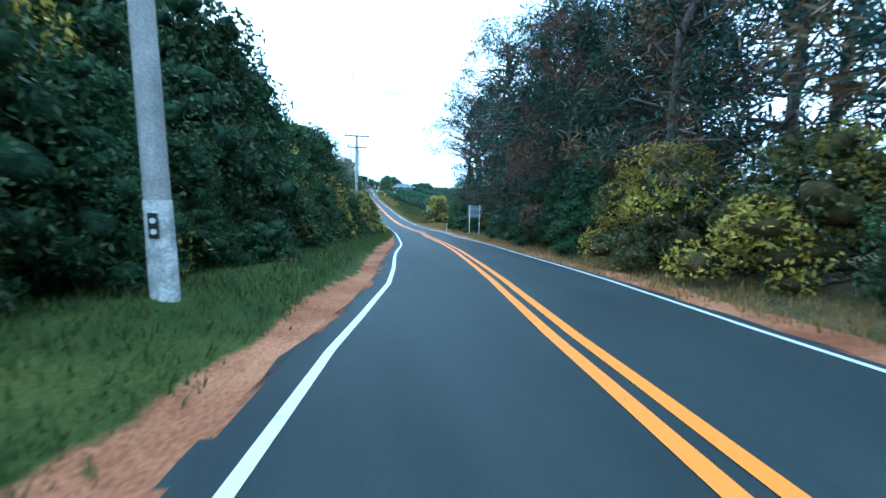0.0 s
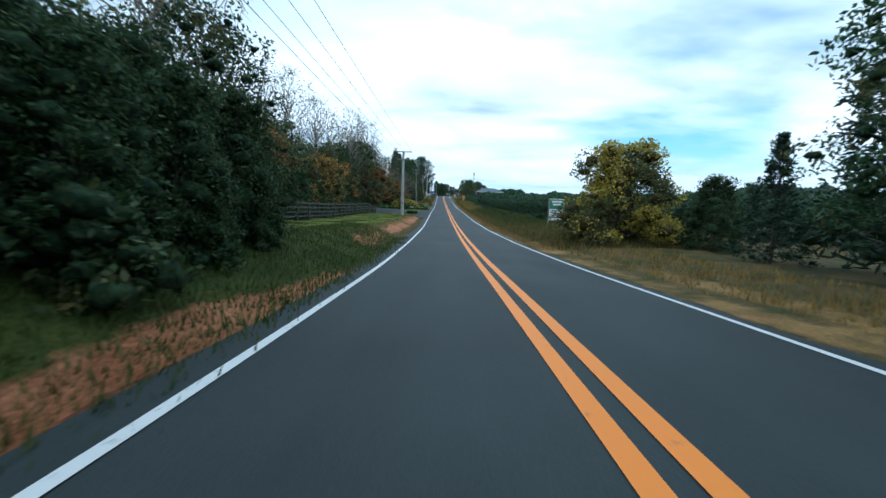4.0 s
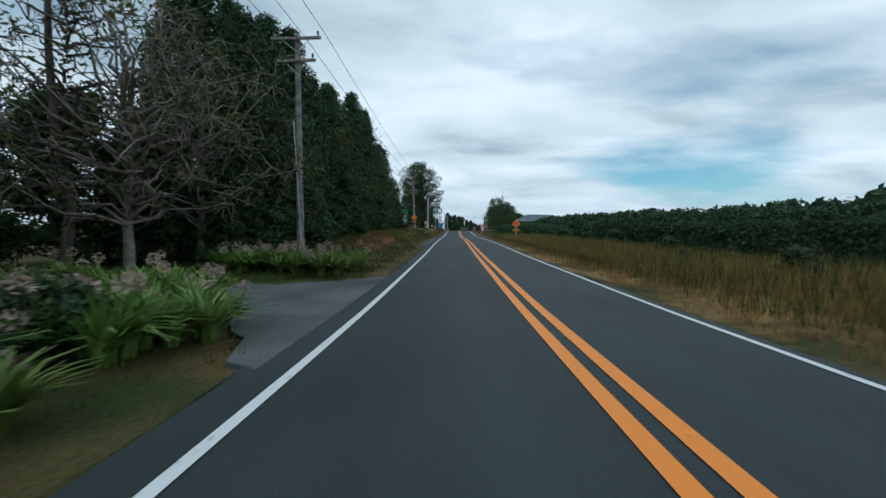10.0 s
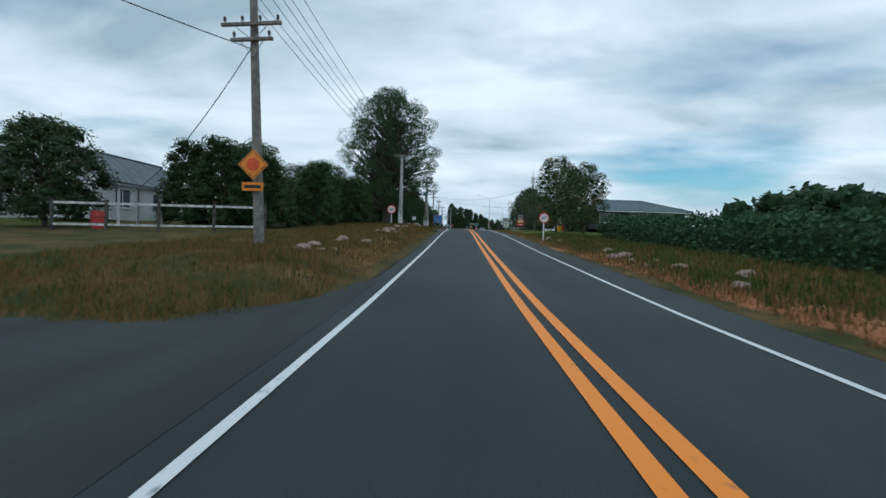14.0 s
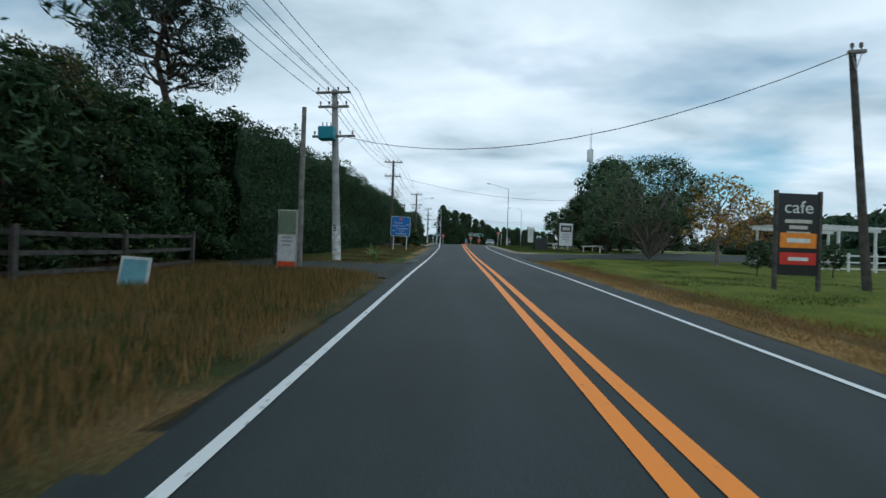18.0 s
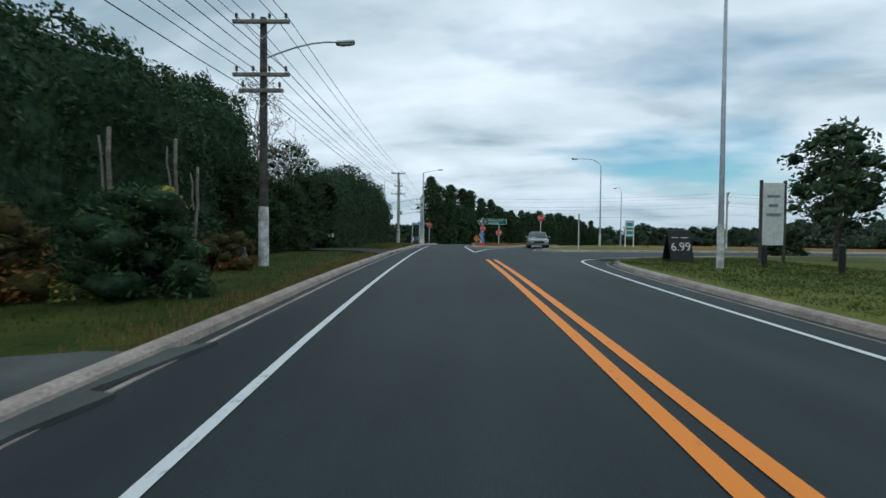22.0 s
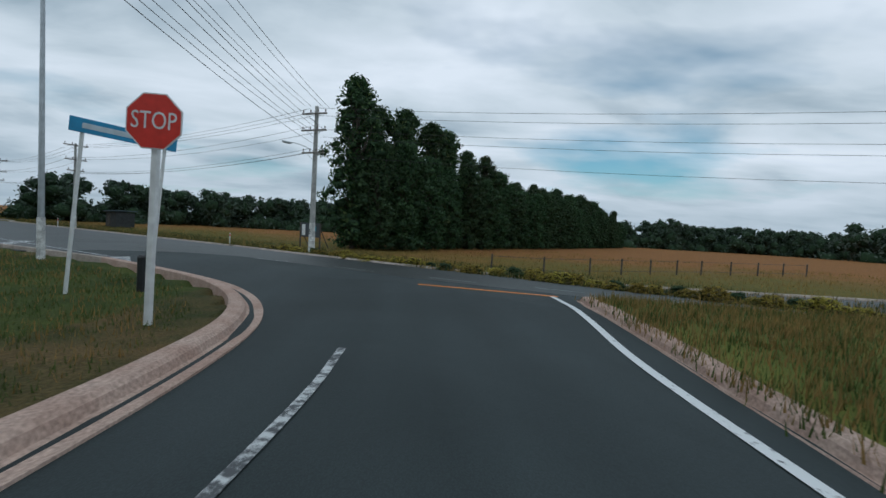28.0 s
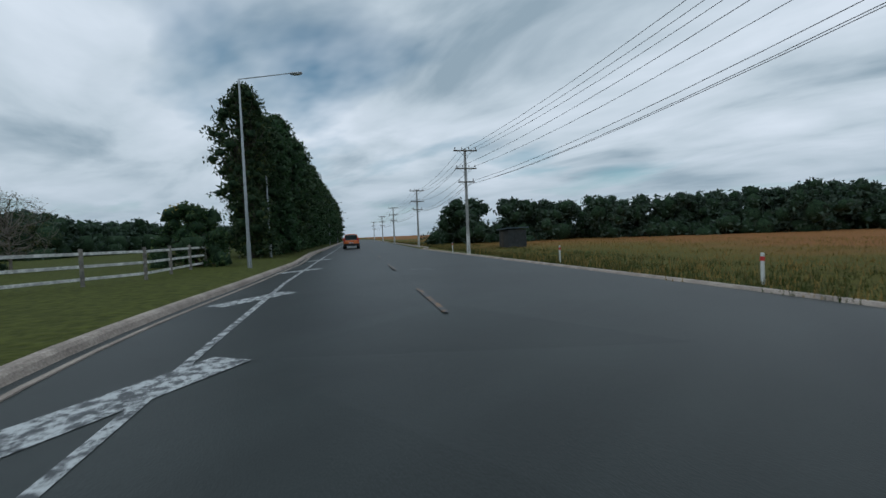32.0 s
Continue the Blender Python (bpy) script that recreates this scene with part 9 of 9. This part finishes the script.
for x, y, mt, lb in ((15.7, 187.2, "yellow_bin", "yellow wheeled rubbish bin by the dark wall"), (16.1, 185.7, "rust", "red wheeled rubbish bin by the dark wall")):
    ob = thing("wheelie_bin", at_ground(x, y, -80), lb, "bin", "bins")
    b = box(0.5, 0.55, 0.85, (0, 0, 0.08), 0.03)
    for v in b.verts:
        if v.co.z < 0.5:
            v.co.x *= 0.82; v.co.y *= 0.82
    part("body", b, M[mt], ob)
    part("lid", box(0.55, 0.62, 0.07, (0, -0.02, 0.93), 0.025), M[mt], ob)
    part("handle", rod((-0.2, 0.32, 0.9), (0.2, 0.32, 0.9), 0.018, None, 6), M["black"], ob)
    for s in (-1, 1):
        part("wheel", rod((s * 0.2, 0.22, 0.1), (s * 0.25, 0.22, 0.1), 0.1, None, 12), M["tyre"], ob)
for x, y, sc in ((16.3, 180.5, 0.9), (16.2, 182.6, 0.8), (16.5, 189.8, 0.75), (18.5, 191.2, 0.7), (21, 191.3, 0.8), (16.2, 178.4, 1.0)):
    plant("shrub", x, y, sc, "shrub", "dark clipped shrub against the dark wall", "shrub", "wall shrubs")
ob = thing("red_pot", at_ground(-17.6, 141.6), "red barrel standing by the fence", "barrel")
b = None
for z0, z1, r0, r1 in ((0, 0.3, 0.24, 0.29), (0.3, 0.6, 0.29, 0.29), (0.6, 0.88, 0.29, 0.25)):
    b = rod((0, 0, z0), (0, 0, z1), r0, r1, 14, b)
part("body", b, M["rust"], ob)
for z in (0.28, 0.6):
    part("hoop", rod((0, 0, z), (0, 0, z + 0.03), 0.305, None, 14), M["dark_steel"], ob)
# white marquee roof behind the lawn trees
ob = thing("marquee", pose(23.5, 232.0, gz(23.5, 232), 0, 0, 10), "white pitched tent behind the lawn trees", "tent")
for x in (-2, 2):
    for y in (-2, 2):
        part("pole", rod((x, y, -0.1), (x, y, 2.2), 0.04, None, 8), M["paint_white"], ob)
b = bmesh.new()
tip = b.verts.new((0, 0, 3.6))
ring = [b.verts.new(p) for p in ((-2.1, -2.1, 2.2), (2.1, -2.1, 2.2), (2.1, 2.1, 2.2), (-2.1, 2.1, 2.2))]
low = [b.verts.new((v.co.x, v.co.y, 1.9)) for v in ring]
for i in range(4):
    b.faces.new((ring[i], ring[(i + 1) % 4], tip))
    b.faces.new((low[i], low[(i + 1) % 4], ring[(i + 1) % 4], ring[i]))
part("canopy", b, M["paint_white"], ob)


# ---- cars ----
def loft(sections):
    """Skin over cross-sections, each a list of points."""
    b = bmesh.new()
    rows = [[b.verts.new(p) for p in s] for s in sections]
    for r, q in zip(rows, rows[1:]):
        for i in range(len(r) - 1):
            b.faces.new((r[i], r[i + 1], q[i + 1], q[i]))
    b.faces.new(rows[0]); b.faces.new(rows[-1][::-1])
    bmesh.ops.recalc_face_normals(b, faces=b.faces)
    return b


def car(x, y, z, turn, paint, label, L_=4.5, W=1.78, roof=1.45, sill=0.28, belt=0.92, suv=False, pitch=0.0):
    """A car, its nose towards -y: body, glasshouse, wheels, lights."""
    ob = thing("car", pose(x, y, z, pitch, 0, turn), label, "car", "cars")
    hw_ = W / 2
    nose, tail = -L_ / 2, L_ / 2
    prof = [(nose, 0.30, 0.60, 0.80), (nose + 0.1, 0.2, 0.70, 0.92), (nose + 0.5, sill - 0.04, 0.80, 0.98), (nose + 1.25, sill, belt - 0.02, 1.0), (nose + 1.6, sill, belt, 1.0), (0.4, sill, belt + 0.02, 1.0), (tail - 0.9, sill, belt + 0.04, 0.99), (tail - 0.3, 0.26, belt + (0.05 if suv else 0.0), 0.96), (tail - 0.05, 0.3, 0.86, 0.92), (tail, 0.36, 0.78, 0.86)]
    secs = []
    for yy, lo, hi, k in prof:
        w = hw_ * k
        mid = (lo + hi) / 2
        secs.append([(-w * 0.93, yy, lo), (-w, yy, mid - 0.08), (-w * 0.99, yy, mid + 0.1), (-w * 0.93, yy, hi - 0.02), (-w * 0.7, yy, hi + 0.015), (0, yy, hi + 0.03), (w * 0.7, yy, hi + 0.015), (w * 0.93, yy, hi - 0.02), (w * 0.99, yy, mid + 0.1), (w, yy, mid - 0.08), (w * 0.93, yy, lo)])
    part("body", loft(secs), M[paint], ob, smooth=True)
    back = tail - (0.25 if suv else 0.75)
    g0 = [(nose + 1.2, belt - 0.02, 0.86), (nose + 1.95, roof - 0.05, 0.70), (nose + 2.35, roof, 0.68), (back - 1.0, roof, 0.68), (back - 0.4, roof - 0.06, 0.67), (back + 0.1, belt + 0.02, 0.82)]
    secs = []
    for yy, hi, k in g0:
        w = hw_ * k
        secs.append([(-hw_ * 0.9, yy, belt - 0.04), (-w, yy, hi - 0.04), (-w * 0.85, yy, hi), (0, yy, hi + 0.02), (w * 0.85, yy, hi), (w, yy, hi - 0.04), (hw_ * 0.9, yy, belt - 0.04)])
    part("glasshouse", loft(secs), M["car_glass"], ob, "dark tinted windows", smooth=True)
    secs = [[(-hw_ * k * 0.99, yy, hi - 0.06), (-hw_ * k * 0.86, yy, hi + 0.012), (0, yy, hi + 0.032), (hw_ * k * 0.86, yy, hi + 0.012), (hw_ * k * 0.99, yy, hi - 0.06)] for yy, hi, k in g0[1:5]]
    part("roof", loft(secs), M[paint], ob, smooth=True)
    for s in (-1, 1):
        for a, c, ka, kc in ((g0[0], g0[1], 0.9, 0.72), (g0[5], g0[4], 0.88, 0.7)):
            part("pillar", rod((s * hw_ * ka, a[0], belt - 0.02), (s * hw_ * kc, c[0], c[1] - 0.02), 0.045, 0.04, 6), M[paint], ob)
        part("pillar", rod((s * hw_ * 0.9, 0.25, belt - 0.02), (s * hw_ * 0.7, 0.3, roof - 0.03), 0.04, None, 6), M["black"], ob)
        part("mirror", box(0.2, 0.12, 0.13, (s * (hw_ + 0.08), nose + 1.7, belt), 0.03), M[paint], ob)
        for yy in (nose + 0.85, tail - 0.82):
            wheel = part("wheel", rod((s * (hw_ - 0.2), yy, 0.32), (s * (hw_ + 0.005), yy, 0.32), 0.33 if not suv else 0.36, None, 22), M["tyre"], ob)
            rim = part("rim", rod((s * (hw_ - 0.02), yy, 0.32), (s * (hw_ + 0.012), yy, 0.32), 0.22, 0.2, 16), M["alloy"], wheel)
            part("arch", rod((s * (hw_ - 0.3), yy, 0.36), (s * (hw_ - 0.012), yy, 0.36), 0.39, None, 22), M["black"], ob)
        hl = box(0.46, 0.12, 0.17, (0, 0, 0), 0.03)
        bmesh.ops.transform(hl, matrix=pose(s * hw_ * 0.68, nose + 0.06, 0.60, 12, 0, s * 24), verts=hl.verts)
        part("headlight", hl, M["lamp_glass"], ob)
        if suv:
            part("tail_light", box(0.2, 0.08, 0.5, (s * hw_ * 0.82, tail - 0.12, 0.75), 0.02), M["sign_red"], ob)
        else:
            part("tail_light", box(0.36, 0.1, 0.16, (s * hw_ * 0.66, tail - 0.04, 0.7), 0.02), M["sign_red"], ob)
        part("fog_lamp", rod((s * hw_ * 0.66, nose + 0.02, 0.40), (s * hw_ * 0.66, nose + 0.12, 0.40), 0.06, None, 10), M["black"], ob)
    part("grille", box(0.9, 0.06, 0.22, (0, nose + 0.0, 0.42), 0.03), M["black"], ob)
    part("lower_lip", box(1.3, 0.08, 0.05, (0, nose + 0.06, 0.24), 0.02), M["silver"], ob)
    pl = part("number_plate", box(0.4, 0.02, 0.12, (0, nose - 0.01, 0.47), 0.003), M["paint_white"], ob)
    part("text_bar", box(0.28, 0.004, 0.05, (0, nose - 0.023, 0.505)), M["black"], pl)
    pr = part("number_plate", box(0.4, 0.02, 0.12, (0, tail + 0.005, 0.62), 0.003), M["paint_white"], ob)
    part("text_bar", box(0.28, 0.004, 0.05, (0, tail + 0.018, 0.655)), M["black"], pr)
    if suv:
        part("rear_window", box(W * 0.72, 0.03, 0.42, (0, back + 0.06, belt + 0.08), 0.03), M["car_glass"], ob)
        part("bumper", box(W * 0.9, 0.16, 0.26, (0, tail - 0.03, 0.34), 0.04), M["black"], ob)
    return ob


car(8.1, 266.6, rz(8.1, 266.6) + 0.005, -8, "silver", "silver saloon car waiting on the slip road")
car(-52.0, 330.4, rz(-52.0, 330.4) + 0.01, 233.5, "car_orange", "orange sport utility car on the highway", 4.4, 1.82, 1.66, 0.3, 1.02, True)
